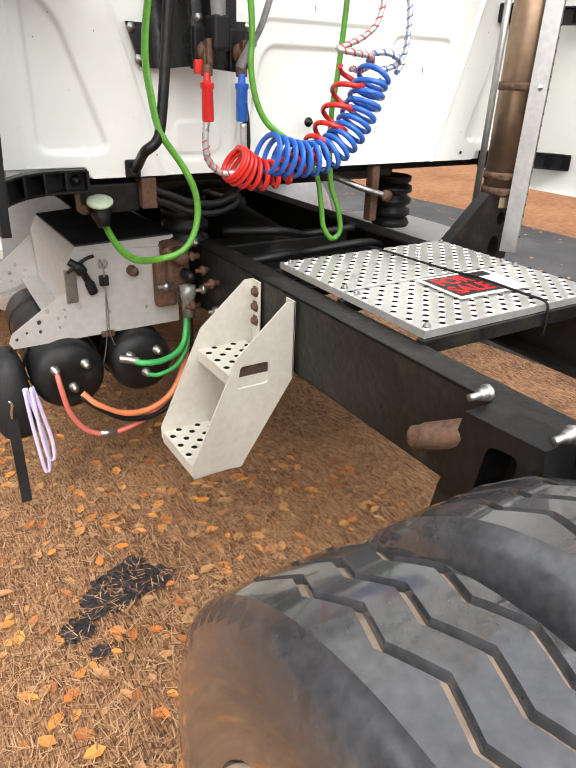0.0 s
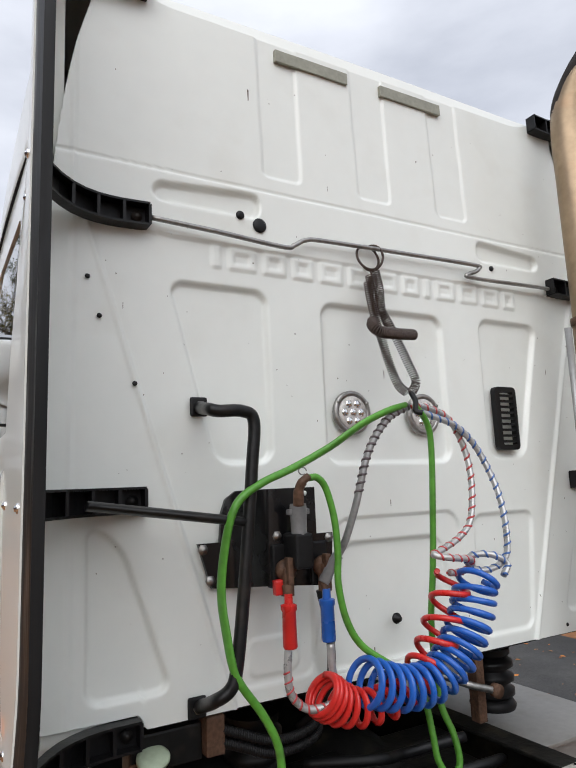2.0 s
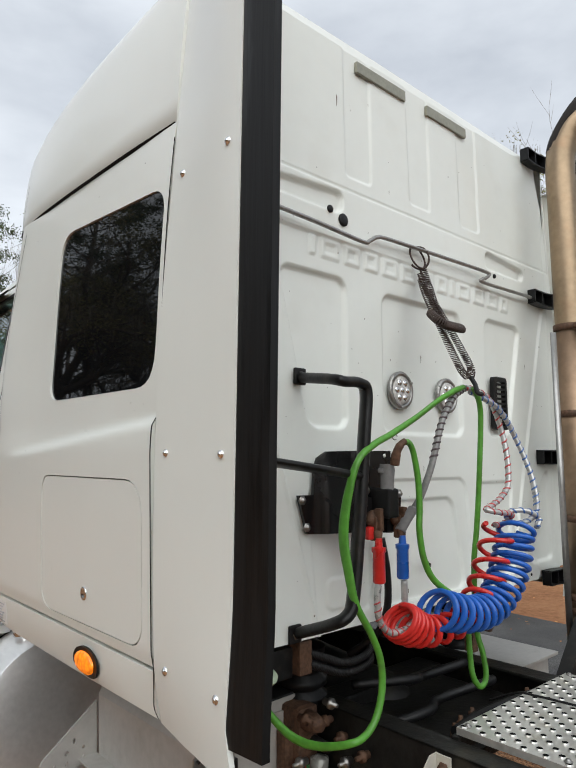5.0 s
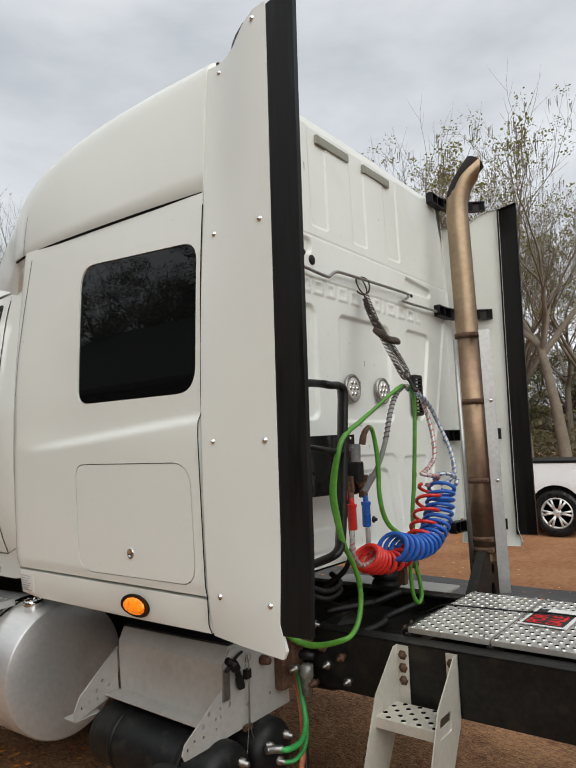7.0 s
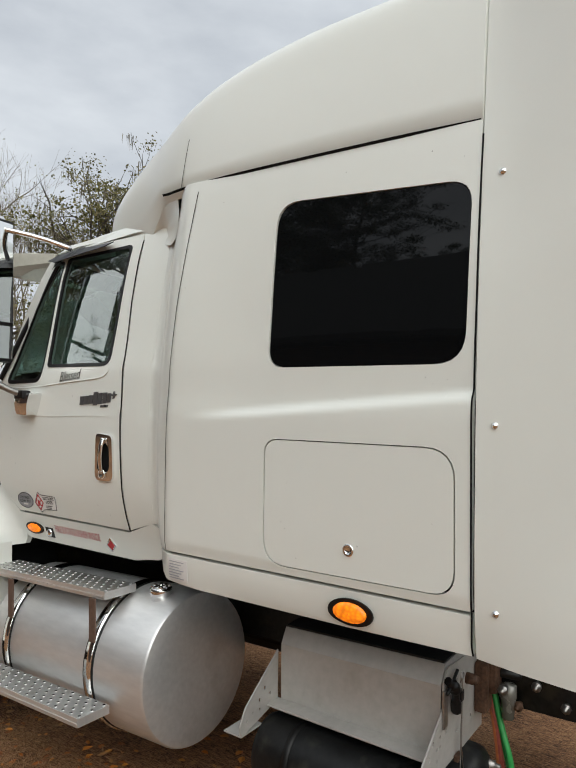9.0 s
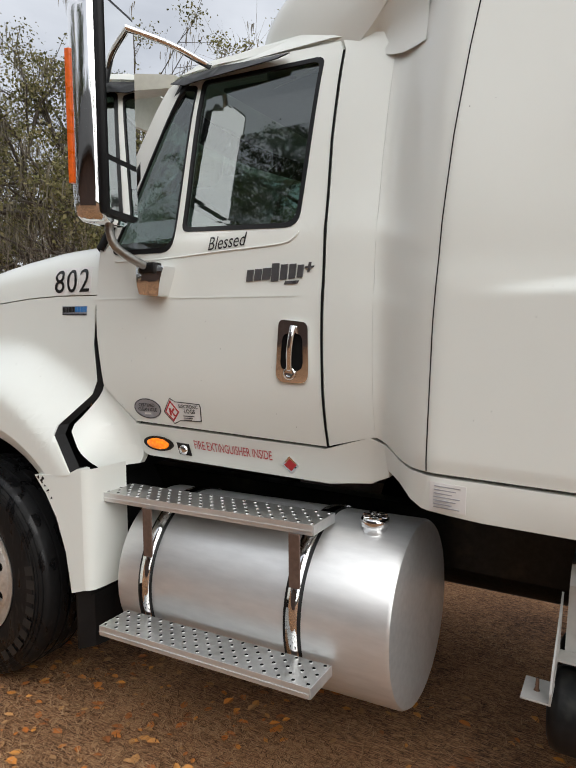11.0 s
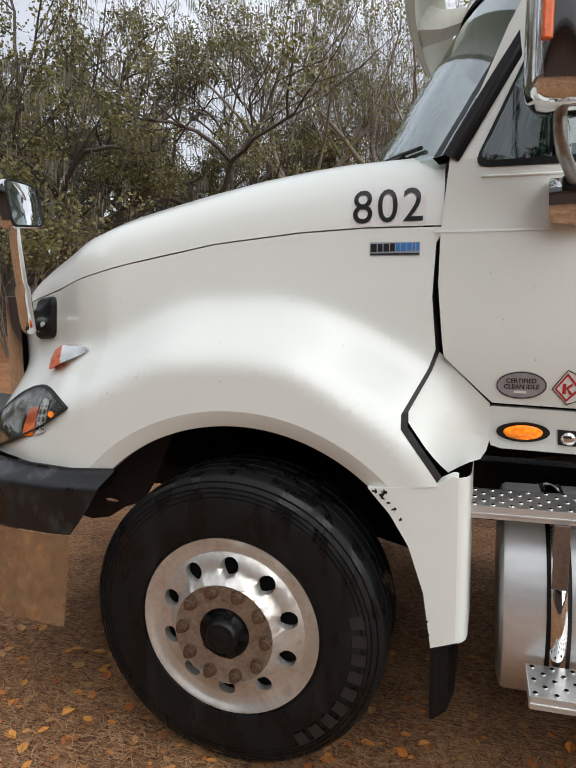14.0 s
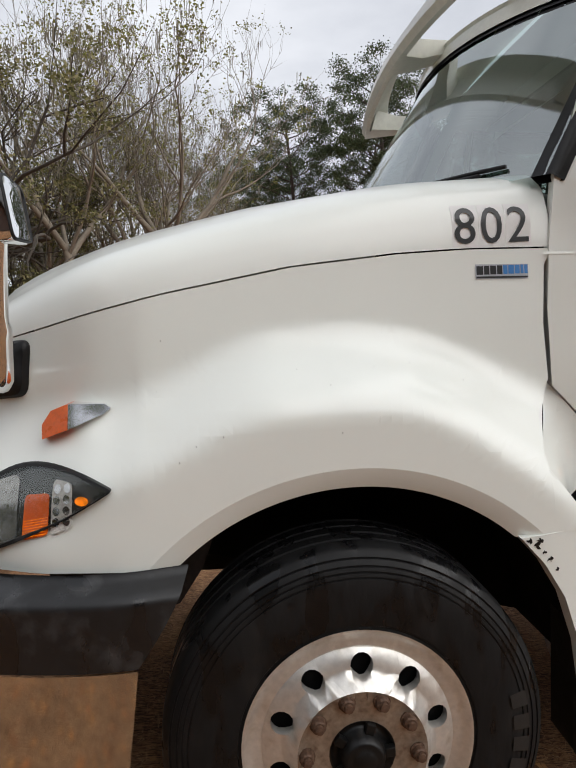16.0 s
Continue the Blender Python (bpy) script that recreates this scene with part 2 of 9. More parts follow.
def tube(bm, path, r, seg=10, cap=True, mi=0):
    """A round bar along points; r may be one radius or one for each point."""
    fr = ring_frames(path)
    rr = r if isinstance(r, (list, tuple)) else [r] * len(fr)
    rings = [[bm.verts.new(p + u * (q * math.cos(a)) + w * (q * math.sin(a))) for a in (2 * math.pi * k / seg for k in range(seg))] for (p, u, w, _), q in zip(fr, rr)]
    for a, b in zip(rings, rings[1:]):
        for k in range(seg):
            f = bm.faces.new((a[k], a[(k + 1) % seg], b[(k + 1) % seg], b[k]))
            f.smooth, f.material_index = True, mi
    if cap:
        for q in (rings[0], rings[-1]):
            bm.faces.new(q).material_index = mi
    return rings


def curve(pts, n=8):
    """A smooth line through points (Catmull-Rom)."""
    p = [Vector(q) for q in pts]
    p = [p[0] * 2 - p[1], *p, p[-1] * 2 - p[-2]]
    out = []
    for i in range(1, len(p) - 2):
        a, b, c, d = p[i - 1 : i + 3]
        for k in range(n):
            t = k / n
            out.append(0.5 * (2 * b + (c - a) * t + (2 * a - 5 * b + 4 * c - d) * t * t + (3 * b - a - 3 * c + d) * t**3))
    out.append(p[-2])
    return out


def bar(pts, r, seg=10, smooth=True, n=8, cap=True):
    bm = bmesh.new()
    tube(bm, curve(pts, n) if smooth else pts, r, seg, cap)
    return bm


def lathe(bm, prof, centre, axis="x", seg=32, mi=0, a0=0.0, a1=2 * math.pi):
    """Turns a profile of (along, radius) round an axis through centre."""
    c = Vector(centre)
    full = a1 - a0 > 6.28
    n = seg if full else seg + 1
    rings = []
    for s, r in prof:
        ring = []
        for k in range(n):
            a = a0 + (a1 - a0) * k / seg
            q = (r * math.cos(a), r * math.sin(a))
            v = {"x": (s, *q), "y": (q[0], s, q[1]), "z": (*q, s)}[axis]
            ring.append(bm.verts.new(c + Vector(v)))
        rings.append(ring)
    for a, b in zip(rings, rings[1:]):
        for k in range(seg):
            f = bm.faces.new((a[k], a[(k + 1) % n], b[(k + 1) % n], b[k]))
            f.smooth, f.material_index = True, mi
    return rings


def turned(prof, centre, axis="x", seg=32, cap=True):
    bm = bmesh.new()
    rings = lathe(bm, prof, centre, axis, seg)
    if cap:
        for q, (s, r) in ((rings[0], prof[0]), (rings[-1], prof[-1])):
            if r > 1e-4:
                bm.faces.new(q)
    bmesh.ops.remove_doubles(bm, verts=bm.verts, dist=1e-5)
    return bm


def rounded(poly, r, n=5):
    """A polygon with its corners rounded: points (u, v), one radius or one for each corner."""
    out = []
    k = len(poly)
    rs = r if isinstance(r, (list, tuple)) else [r] * k
    for i in range(k):
        a, b, c = Vector(poly[i - 1]), Vector(poly[i]), Vector(poly[(i + 1) % k])
        d1, d2 = (a - b), (c - b)
        q = min(rs[i], d1.length * 0.49, d2.length * 0.49)
        if q < 1e-4:
            out.append(tuple(b))
            continue
        s, e = b + d1.normalized() * q, b + d2.normalized() * q
        for j in range(n + 1):
            t = j / n
            out.append(tuple((1 - t) ** 2 * s + 2 * t * (1 - t) * b + t * t * e))
    return out


def sheet(outline, fmap, holes=(), step=0.0, thick=0.0, away=(1, 0, 0), bounds=None):
    """A sheet cut to an outline in (u, v), with holes, bent by fmap(u, v) -> (x, y, z); thick: how deep its edges go along away."""
    bm = bmesh.new()
    loops = []
    for loop in (outline, *holes):
        vs = [bm.verts.new((u, v, 0)) for u, v in loop]
        loops.append([bm.edges.new((vs[i - 1], vs[i])) for i in range(len(vs))])
    bmesh.ops.triangle_fill(bm, use_beauty=True, use_dissolve=False, edges=[e for q in loops for e in q])
    if step:
        us, vs_ = [p[0] for p in outline], [p[1] for p in outline]
        for axis, lo, hi in ((0, min(us), max(us)), (1, min(vs_), max(vs_))):
            k = max(int((hi - lo) / step), 1)
            for i in range(1, k):
                co, no = [0, 0, 0], [0, 0, 0]
                co[axis], no[axis] = lo + (hi - lo) * i / k, 1
                bmesh.ops.bisect_plane(bm, geom=bm.verts[:] + bm.edges[:] + bm.faces[:], dist=1e-5, plane_co=co, plane_no=no)
    if thick:
        d = Vector(away)
        edges = [e for e in bm.edges if len(e.link_faces) == 1]
        dup = {}
        for v in {v for e in edges for v in e.verts}:
            dup[v] = bm.verts.new(v.co)
        for e in edges:
            bm.faces.new((e.verts[0], e.verts[1], dup[e.verts[1]], dup[e.verts[0]]))
        back = set(dup.values())
    else:
        d, back = Vector(), set()
    for v in bm.verts:
        v.co = Vector(fmap(v.co.x, v.co.y)) + (d * thick if v in back else Vector())
    return bm


def loft(bm, sections, closed=False, caps=False, smooth=True, mi=0):
    rings = [[bm.verts.new(p) for p in s] for s in sections]
    n = len(rings[0])
    for a, b in zip(rings, rings[1:]):
        for k in range(n if closed else n - 1):
            f = bm.faces.new((a[k], a[(k + 1) % n], b[(k + 1) % n], b[k]))
            f.smooth, f.material_index = smooth, mi
    if caps:
        bm.faces.new(rings[0])
        bm.faces.new(list(reversed(rings[-1])))
    return rings


def lerp(table, t):
    """A straight-line look-up in a table of (t, value)."""
    if t <= table[0][0]:
        return table[0][1]
    for (a, p), (b, q) in zip(table, table[1:]):
        if t <= b:
            return p + (q - p) * (t - a) / (b - a)
    return table[-1][1]


def glide(table, t):
    """A smooth look-up in a table of (t, value), with no overshoot."""
    n = len(table)
    if t <= table[0][0]:
        return table[0][1]
    if t >= table[-1][0]:
        return table[-1][1]
    d = [(table[i + 1][1] - table[i][1]) / (table[i + 1][0] - table[i][0]) for i in range(n - 1)]
    for i in range(n - 1):
        if t <= table[i + 1][0]:
            m0 = d[i] if i == 0 else (0.0 if d[i - 1] * d[i] <= 0 else 2 * d[i - 1] * d[i] / (d[i - 1] + d[i]))
            m1 = d[i] if i == n - 2 else (0.0 if d[i] * d[i + 1] <= 0 else 2 * d[i] * d[i + 1] / (d[i] + d[i + 1]))
            h = table[i + 1][0] - table[i][0]
            s = (t - table[i][0]) / h
            return (2 * s**3 - 3 * s**2 + 1) * table[i][1] + (s**3 - 2 * s**2 + s) * h * m0 + (3 * s**2 - 2 * s**3) * table[i + 1][1] + (s**3 - s**2) * h * m1


def smooth01(a, b, t):
    t = min(max((t - a) / (b - a), 0.0), 1.0)
    return t * t * (3 - 2 * t)


def mirrored(bm):
    """A copy of a bmesh on the other side of the truck's centre line."""
    b = bm.copy()
    for v in b.verts:
        v.co.x = 2 * XC - v.co.x
    bmesh.ops.reverse_faces(b, faces=b.faces)
    return b


def bolt(bm, at, axis, r=0.010, h=0.008, seg=6):
    """A hexagon head on a washer; axis: a letter and its sign."""
    k = 1 if axis[1] == "+" else -1
    prof = [(0, 0), (0, r * 1.6), (0.25 * h, r * 1.6), (0.25 * h, r), (h, r * 0.95), (h, 0)]
    lathe(bm, [(k * a, b) for a, b in prof], at, axis[0], seg)


# ---- ground ----
def ground_mat(name, cols, scale, fine, bump, rough=0.95, straw=0.0):
    m = bpy.data.materials.new(name)
    m.use_nodes = True
    n, l = m.node_tree.nodes, m.node_tree.links
    p = n["Principled BSDF"]
    co = n.new("ShaderNodeTexCoord")
    a, b, c = (n.new("ShaderNodeTexNoise") for _ in range(3))
    for t, s, d in ((a, scale, 6), (b, fine, 5), (c, fine * 4, 3)):
        t.inputs["Scale"].default_value, t.inputs["Detail"].default_value, t.inputs["Roughness"].default_value = s, d, 0.65
        l.new(co.outputs["Object"], t.inputs["Vector"])
    ad = n.new("ShaderNodeMath")
    ad.operation = "MULTIPLY_ADD"
    ad.inputs[1].default_value = 0.55
    l.new(a.outputs["Fac"], ad.inputs[0])
    hb = n.new("ShaderNodeMath")
    hb.operation = "MULTIPLY"
    hb.inputs[1].default_value = 0.45
    l.new(b.outputs["Fac"], hb.inputs[0])
    l.new(hb.outputs["Value"], ad.inputs[2])
    level, relief = ad.outputs["Value"], c.outputs["Fac"]
    if straw:
        # crossing needles: noise drawn out along three directions
        last = None
        for ang, sc in ((0.35, 190.0), (1.35, 240.0), (2.45, 165.0)):
            mp_, ns = n.new("ShaderNodeMapping"), n.new("ShaderNodeTexNoise")
            mp_.inputs["Rotation"].default_value = (0, 0, ang)
            mp_.inputs["Scale"].default_value = (sc, sc * 0.10, 1)
            ns.inputs["Scale"].default_value, ns.inputs["Detail"].default_value = 1.0, 2
            ns.inputs["Distortion"].default_value = 0.4
            l.new(co.outputs["Object"], mp_.inputs["Vector"])
            l.new(mp_.outputs["Vector"], ns.inputs["Vector"])
            if last is None:
                last = ns.outputs["Fac"]
            else:
                mxm = n.new("ShaderNodeMath")
                mxm.operation = "MAXIMUM"
                l.new(last, mxm.inputs[0])
                l.new(ns.outputs["Fac"], mxm.inputs[1])
                last = mxm.outputs["Value"]
        sm = n.new("ShaderNodeMath")
        sm.operation = "MULTIPLY_ADD"
        sm.inputs[1].default_value, sm.inputs[2].default_value = straw, -0.60 * straw
        l.new(last, sm.inputs[0])
        su = n.new("ShaderNodeMath")
        su.operation = "ADD"
        l.new(level, su.inputs[0])
        l.new(sm.outputs["Value"], su.inputs[1])
        level, relief = su.outputs["Value"], last
    cr = n.new("ShaderNodeValToRGB")
    els = cr.color_ramp.elements
    while len(els) < len(cols):
        els.new(0.5)
    for e, (pos, col) in zip(els, cols):
        e.position, e.color = pos, (*col, 1)
    l.new(level, cr.inputs["Fac"])
    l.new(cr.outputs["Color"], p.inputs["Base Color"])
    p.inputs["Roughness"].default_value = rough
    bp = n.new("ShaderNodeBump")
    bp.inputs["Strength"].default_value, bp.inputs["Distance"].default_value = bump, 0.02
    l.new(relief, bp.inputs["Height"])
    l.new(bp.outputs["Normal"], p.inputs["Normal"])
    return m


STRAW = ground_mat("pine_straw_ground", [(0.30, (0.075, 0.036, 0.018)), (0.43, (0.26, 0.125, 0.058)), (0.55, (0.44, 0.225, 0.102)), (0.72, (0.62, 0.36, 0.18))], 1.4, 55, 1.0, 0.95, 1.35)
CLAY = ground_mat("orange_straw_and_clay", [(0.33, (0.15, 0.065, 0.03)), (0.5, (0.29, 0.135, 0.062)), (0.66, (0.38, 0.20, 0.10))], 0.6, 14, 0.5)
ASPH = ground_mat("worn_asphalt", [(0.32, (0.035, 0.035, 0.036)), (0.5, (0.075, 0.074, 0.072)), (0.68, (0.15, 0.145, 0.14))], 1.2, 70, 0.6, 0.75)


def ground_height(x, y):
    near = 1 - smooth01(8, 30, math.hypot(x, y - 1))
    h = 0.012 * noise.noise(Vector((x * 1.3, y * 1.3, 0))) + 0.006 * noise.noise(Vector((x * 5, y * 5, 3)))
    return h * near - 0.005


bm = bmesh.new()
line = [-900, -400, -150, -60, -30, -18, -12, *[-9 + 0.3 * i for i in range(61)], 12, 18, 30, 60, 150, 400, 900]
grid = [[bm.verts.new((x, y + 1, ground_height(x, y + 1))) for y in line] for x in line]
for i in range(len(line) - 1):
    for j in range(len(line) - 1):
        bm.faces.new((grid[i][j], grid[i + 1][j], grid[i + 1][j + 1], grid[i][j + 1])).smooth = True
tagged(part("ground", bm, STRAW, None), "brown pine straw and dead grass ground under the truck", "ground", kind="structure")


def strip(name, label, material, xs, y0, y1, z, cat, wob=0.12, ny=60):
    """A flat strip along y with uneven edges."""
    bm = bmesh.new()
    rows = []
    for j in range(ny + 1):
        y = y0 + (y1 - y0) * j / ny
        w = [wob * noise.noise(Vector((k * 7.3, y * 0.9, 2))) + 0.3 * wob * noise.noise(Vector((k * 3.1, y * 4, 5))) for k in (1, 2)]
        xa, xb = xs[0] + w[0], xs[1] + w[1]
        rows.append([(xa, y, z - 0.03), (xa, y, z), ((xa + xb) / 2, y, z + 0.01), (xb, y, z), (xb, y, z - 0.03)])
    loft(bm, rows)
    return tagged(part(name, bm, material, None), label, cat, kind="structure")


strip("ground_clay", "orange clay and fallen straw beside the drive", CLAY, (4.6, 60), -60, 62, 0.016, "ground", 0.3)
strip("road", "worn grey asphalt drive with scattered leaves", ASPH, (1.75, 4.85), -60, 60, 0.026, "road", 0.16, 200)


# ---- the truck ----
truck = thing("semi_truck", "white conventional semi truck tractor with a mid-roof sleeper", "truck", at=(XC, 1.5, 0))
TINV = Matrix.Translation((-XC, -1.5, 0))


# rear wall and chassis, sleeper side, and cab were each placed to fit other camera views:
# these bring the three plans into one place
SLEEPER_PLAN = Matrix(((1.00518, 0.00842, -0.03475, 0.0008), (-0.00859, 1.00577, -0.00481, -0.02484), (0.03471, 0.0051, 1.0052, 0.04045), (0, 0, 0, 1)))
CAB_PLAN = Matrix(((0.98912, 0.02544, -0.02828, -0.09993), (-0.02431, 0.98878, 0.03893, -0.19689), (0.02925, -0.03821, 0.98868, 0.19527), (0, 0, 0, 1)))


def rear_place(p):
    return Vector((-0.1 + 1.05 * (p[0] + 0.1), 1.05 * p[1], 1.402 + 1.05 * (p[2] - 1.35)))


def cab_place(p):
    return CAB_PLAN @ Vector(p)


def side_place(p):
    """Sleeper side, running over into the cab."""
    return (SLEEPER_PLAN @ Vector(p)).lerp(cab_place(p), smooth01(1.36, 1.80, p[1]))


def under_place(p):
    """What hangs under the sleeper."""
    return rear_place(p).lerp(SLEEPER_PLAN @ Vector(p), smooth01(0.2, 0.95, p[1]))


def chassis_place(p):
    return rear_place(p).lerp(cab_place(p), smooth01(0.6, 2.2, p[1]))


def unmoved_place(p):
    return Vector(p)


def sight_line_place(depth):
    """Hoses, bars and plates off the rear wall, slid along one camera's sight lines: depth gives how far out a point
    lies.
    """
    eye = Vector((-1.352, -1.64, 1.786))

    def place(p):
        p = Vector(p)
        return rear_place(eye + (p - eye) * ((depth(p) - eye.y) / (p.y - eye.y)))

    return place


settle = side_place


def tp(name, bm, material, parent=None, label="", smooth=None):
    """A part of the truck, its points moved by settle."""
    for v in bm.verts:
        v.co = settle(v.co)
    ob = part(name, bm, material, parent or truck, label, smooth)
    ob.matrix_parent_inverse = TINV
    if parent and parent is not truck:
        ob.matrix_parent_inverse = Matrix.Identity(4)
    return ob


# half widths of the sleeper by height
SLEEPER_W = [(1.08, 1.080), (1.12, 1.098), (1.16, 1.112), (1.24, 1.112), (1.30, 1.120), (1.80, 1.122), (1.90, 1.116), (2.00, 1.114), (2.20, 1.100), (2.567, 1.060), (2.745, 1.040), (2.95, 1.005), (3.10, 0.965)]
CAB_W = [(1.00, 0.850), (1.12, 0.876), (1.20, 0.905), (1.28, 0.930), (1.40, 0.953), (1.55, 0.962), (1.73, 0.966), (1.78, 0.960), (1.95, 0.955), (2.02, 0.940), (2.50, 0.865), (2.62, 0.832), (2.70, 0.800)]


def side_x(y, z):
    """The left outer skin of sleeper and cab."""
    crease = 0.018 * smooth01(-0.024, 0.016, z - (1.80 + 0.105 * (1.25 - y) / 1.3)) * smooth01(1.30, 0.9, y) * (1 - smooth01(2.05, 2.60, z)) if z > 1.2 else 0.0
    s, c = glide(SLEEPER_W, z), glide(CAB_W, z)
    t = smooth01(1.30, 1.66, y)
    return XC - (s - crease + (c - s) * t)


def skin(y, z):
    return (side_x(y, z), y, z)


def skin_off(d):
    return lambda y, z: (side_x(y, z) - d, y, z)


WIN = rounded([(0.095, 1.986), (0.842, 1.988), (0.832, 2.612), (0.085, 2.560)], [0.10, 0.07, 0.10, 0.08], 6)
TOOLD = rounded([(0.112, 1.283), (0.834, 1.275), (0.834, 1.729), (0.114, 1.731)], [0.08, 0.10, 0.06, 0.10], 6)
panel = [(0.068, 1.252), (1.34, 1.248), (1.50, 1.246), (1.667, 1.25), (1.667, 1.60), (1.6535, 2.2), (1.6285, 2.60), (1.60, 2.70), (1.56, 2.776), (1.38, 2.784), (0.755, 2.766), (0.062, 2.748)]
sleeper = tp("sleeper_side", sheet(panel, skin, (WIN, TOOLD), 0.012, 0.03), WHITE, smooth=40)
tp("sleeper_side", mirrored(sheet(panel, skin, (), 0.2, 0.03)), WHITE, smooth=40)


def inset(poly, d):
    cx, cy = sum(p[0] for p in poly) / len(poly), sum(p[1] for p in poly) / len(poly)
    out = []
    for u, v in poly:
        w = Vector((cx - u, cy - v))
        out.append((u + w.x / w.length * d, v + w.y / w.length * d))
    return out


tp("sleeper_window", sheet(inset(WIN, 0.004), skin_off(-0.006), (), 0.09, 0.02), GLASSD, sleeper, "dark tinted side window pane", 40)
tp("tool_door", sheet(inset(TOOLD, 0.006), skin_off(-0.001), (), 0.09, 0.028), WHITE, sleeper, "white luggage door", 40)
# near-black sheet behind the panel gaps, in place of their shade
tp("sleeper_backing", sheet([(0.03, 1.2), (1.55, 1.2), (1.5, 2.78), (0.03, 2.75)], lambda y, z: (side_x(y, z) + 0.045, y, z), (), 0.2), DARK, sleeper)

# skirt below the side panel
skirt = [(0.068, 1.118), (0.50, 1.112), (1.17, 1.112), (1.36, 1.125), (1.48, 1.160), (1.60, 1.145), (1.62, 1.238), (1.34, 1.236), (0.068, 1.240)]
tp("sleeper_skirt", sheet(skirt, skin, (), 0.07, 0.04), WHITE, smooth=40)
tp("sleeper_skirt", mirrored(sheet(skirt, skin, (), 0.2, 0.04)), WHITE, smooth=40)

# roof: sections along y, from the seam over the shoulder crease to the flat top
settle = unmoved_place
ROOF = [
    (0.035, -1.238, 2.768, -1.202, 3.262, -1.150, 3.330),
    (0.35, -1.241, 2.779, -1.202, 3.240, -1.150, 3.338),
    (0.65, -1.240, 2.787, -1.201, 3.218, -1.150, 3.333),
    (0.95, -1.235, 2.795, -1.199, 3.188, -1.150, 3.306),
    (1.20, -1.223, 2.802, -1.192, 3.158, -1.148, 3.253),
    (1.37, -1.203, 2.807, -1.178, 3.126, -1.142, 3.190),
    (1.48, -1.168, 2.818, -1.156, 3.080, -1.125, 3.146),
    (1.57, -1.135, 2.832, -1.130, 3.040, -1.105, 3.110),
    (1.65, -1.100, 2.800, -1.100, 3.010, -1.080, 3.088),
    (1.75, -1.062, 2.760, -1.068, 2.975, -1.052, 3.056),
    (1.87, -1.025, 2.735, -1.036, 2.935, -1.016, 3.014),
    (1.99, -0.990, 2.725, -1.004, 2.895, -0.978, 2.966),
    (2.09, -0.950, 2.725, -0.966, 2.850, -0.932, 2.912),
    (2.16, -0.900, 2.735, -0.915, 2.810, -0.878, 2.852),
    (2.19, -0.820, 2.750, -0.835, 2.785, -0.805, 2.805),
]
ROOF_C = -0.09


def roof_section(row):
    y, x0, z0, x1, z1, x2, z2 = row
    fold = smooth01(1.50, 1.72, y)
    left = [(x0 + 0.03, z0 - 0.03 - 0.06 * fold)]
    for i in range(7):
        t = i / 6
        left.append((x0 + (x1 - x0) * t - 0.006 * math.sin(math.pi * t), z0 + (z1 - z0) * t))
    for i in range(1, 5):
        t = i / 4
        a, b, c = Vector((x1, z1)), Vector((x1 + 0.004 + 0.10 * (x2 - x1), z2 - 0.2 * (z2 - z1))), Vector((x2, z2))
        q = (1 - t) ** 2 * a + 2 * t * (1 - t) * b + t * t * c
        left.append((q.x, q.y))
    left += [(x2 + 0.10, z2 + 0.012), (x2 + 0.35, z2 + 0.022), (-0.30, z2 + 0.026)]
    return [(x, y, z) for x, z in left] + [(2 * ROOF_C - x, y, z) for x, z in reversed(left)]


rows = []
for k in range(len(ROOF) * 4 - 3):
    a = k / 4
    i = min(int(a), len(ROOF) - 2)
    y = ROOF[i][0] + (ROOF[i + 1][0] - ROOF[i][0]) * (a - i)
    rows.append(roof_section([y] + [glide([(r[0], r[j]) for r in ROOF], y) for j in range(1, 7)]))
bm = bmesh.new()
rings = loft(bm, rows)
bm.faces.new(list(reversed(rings[-1])))
roof = tp("sleeper_roof", bm, WHITE, smooth=50)
# hollow under the nose of the roof, down to the cab
bm = bmesh.new()
rows = []
for k in range(17):
    y = 1.43 + 0.75 * k / 16
    p = roof_section([y] + [glide([(r[0], r[j]) for r in ROOF], y) for j in range(1, 7)])[0]
    q = (glide([(1.43, -1.165), (1.50, -1.115), (1.58, -1.07), (1.66, -1.04), (1.8, -1.02), (2.0, -0.97), (2.18, -0.84)], y), 2.60 + 0.05 * smooth01(1.5, 1.7, y))
    d = glide([(1.40, 0.012), (1.56, 0.02), (1.66, 0.045), (1.8, 0.03), (2.1, 0.0)], y)
    rows.append([p, (p[0] * 0.65 + q[0] * 0.35 + d, y, p[2] * 0.65 + q[1] * 0.35), (p[0] * 0.3 + q[0] * 0.7 + d * 0.8, y, p[2] * 0.3 + q[1] * 0.7), (q[0], y, q[1])])
loft(bm, rows)
b2 = mirrored(bm)
tp("roof_scoop", bm, WHITE, roof, "white hollow under the roof nose", 60)
tp("roof_scoop", b2, WHITE, roof, "", 60)
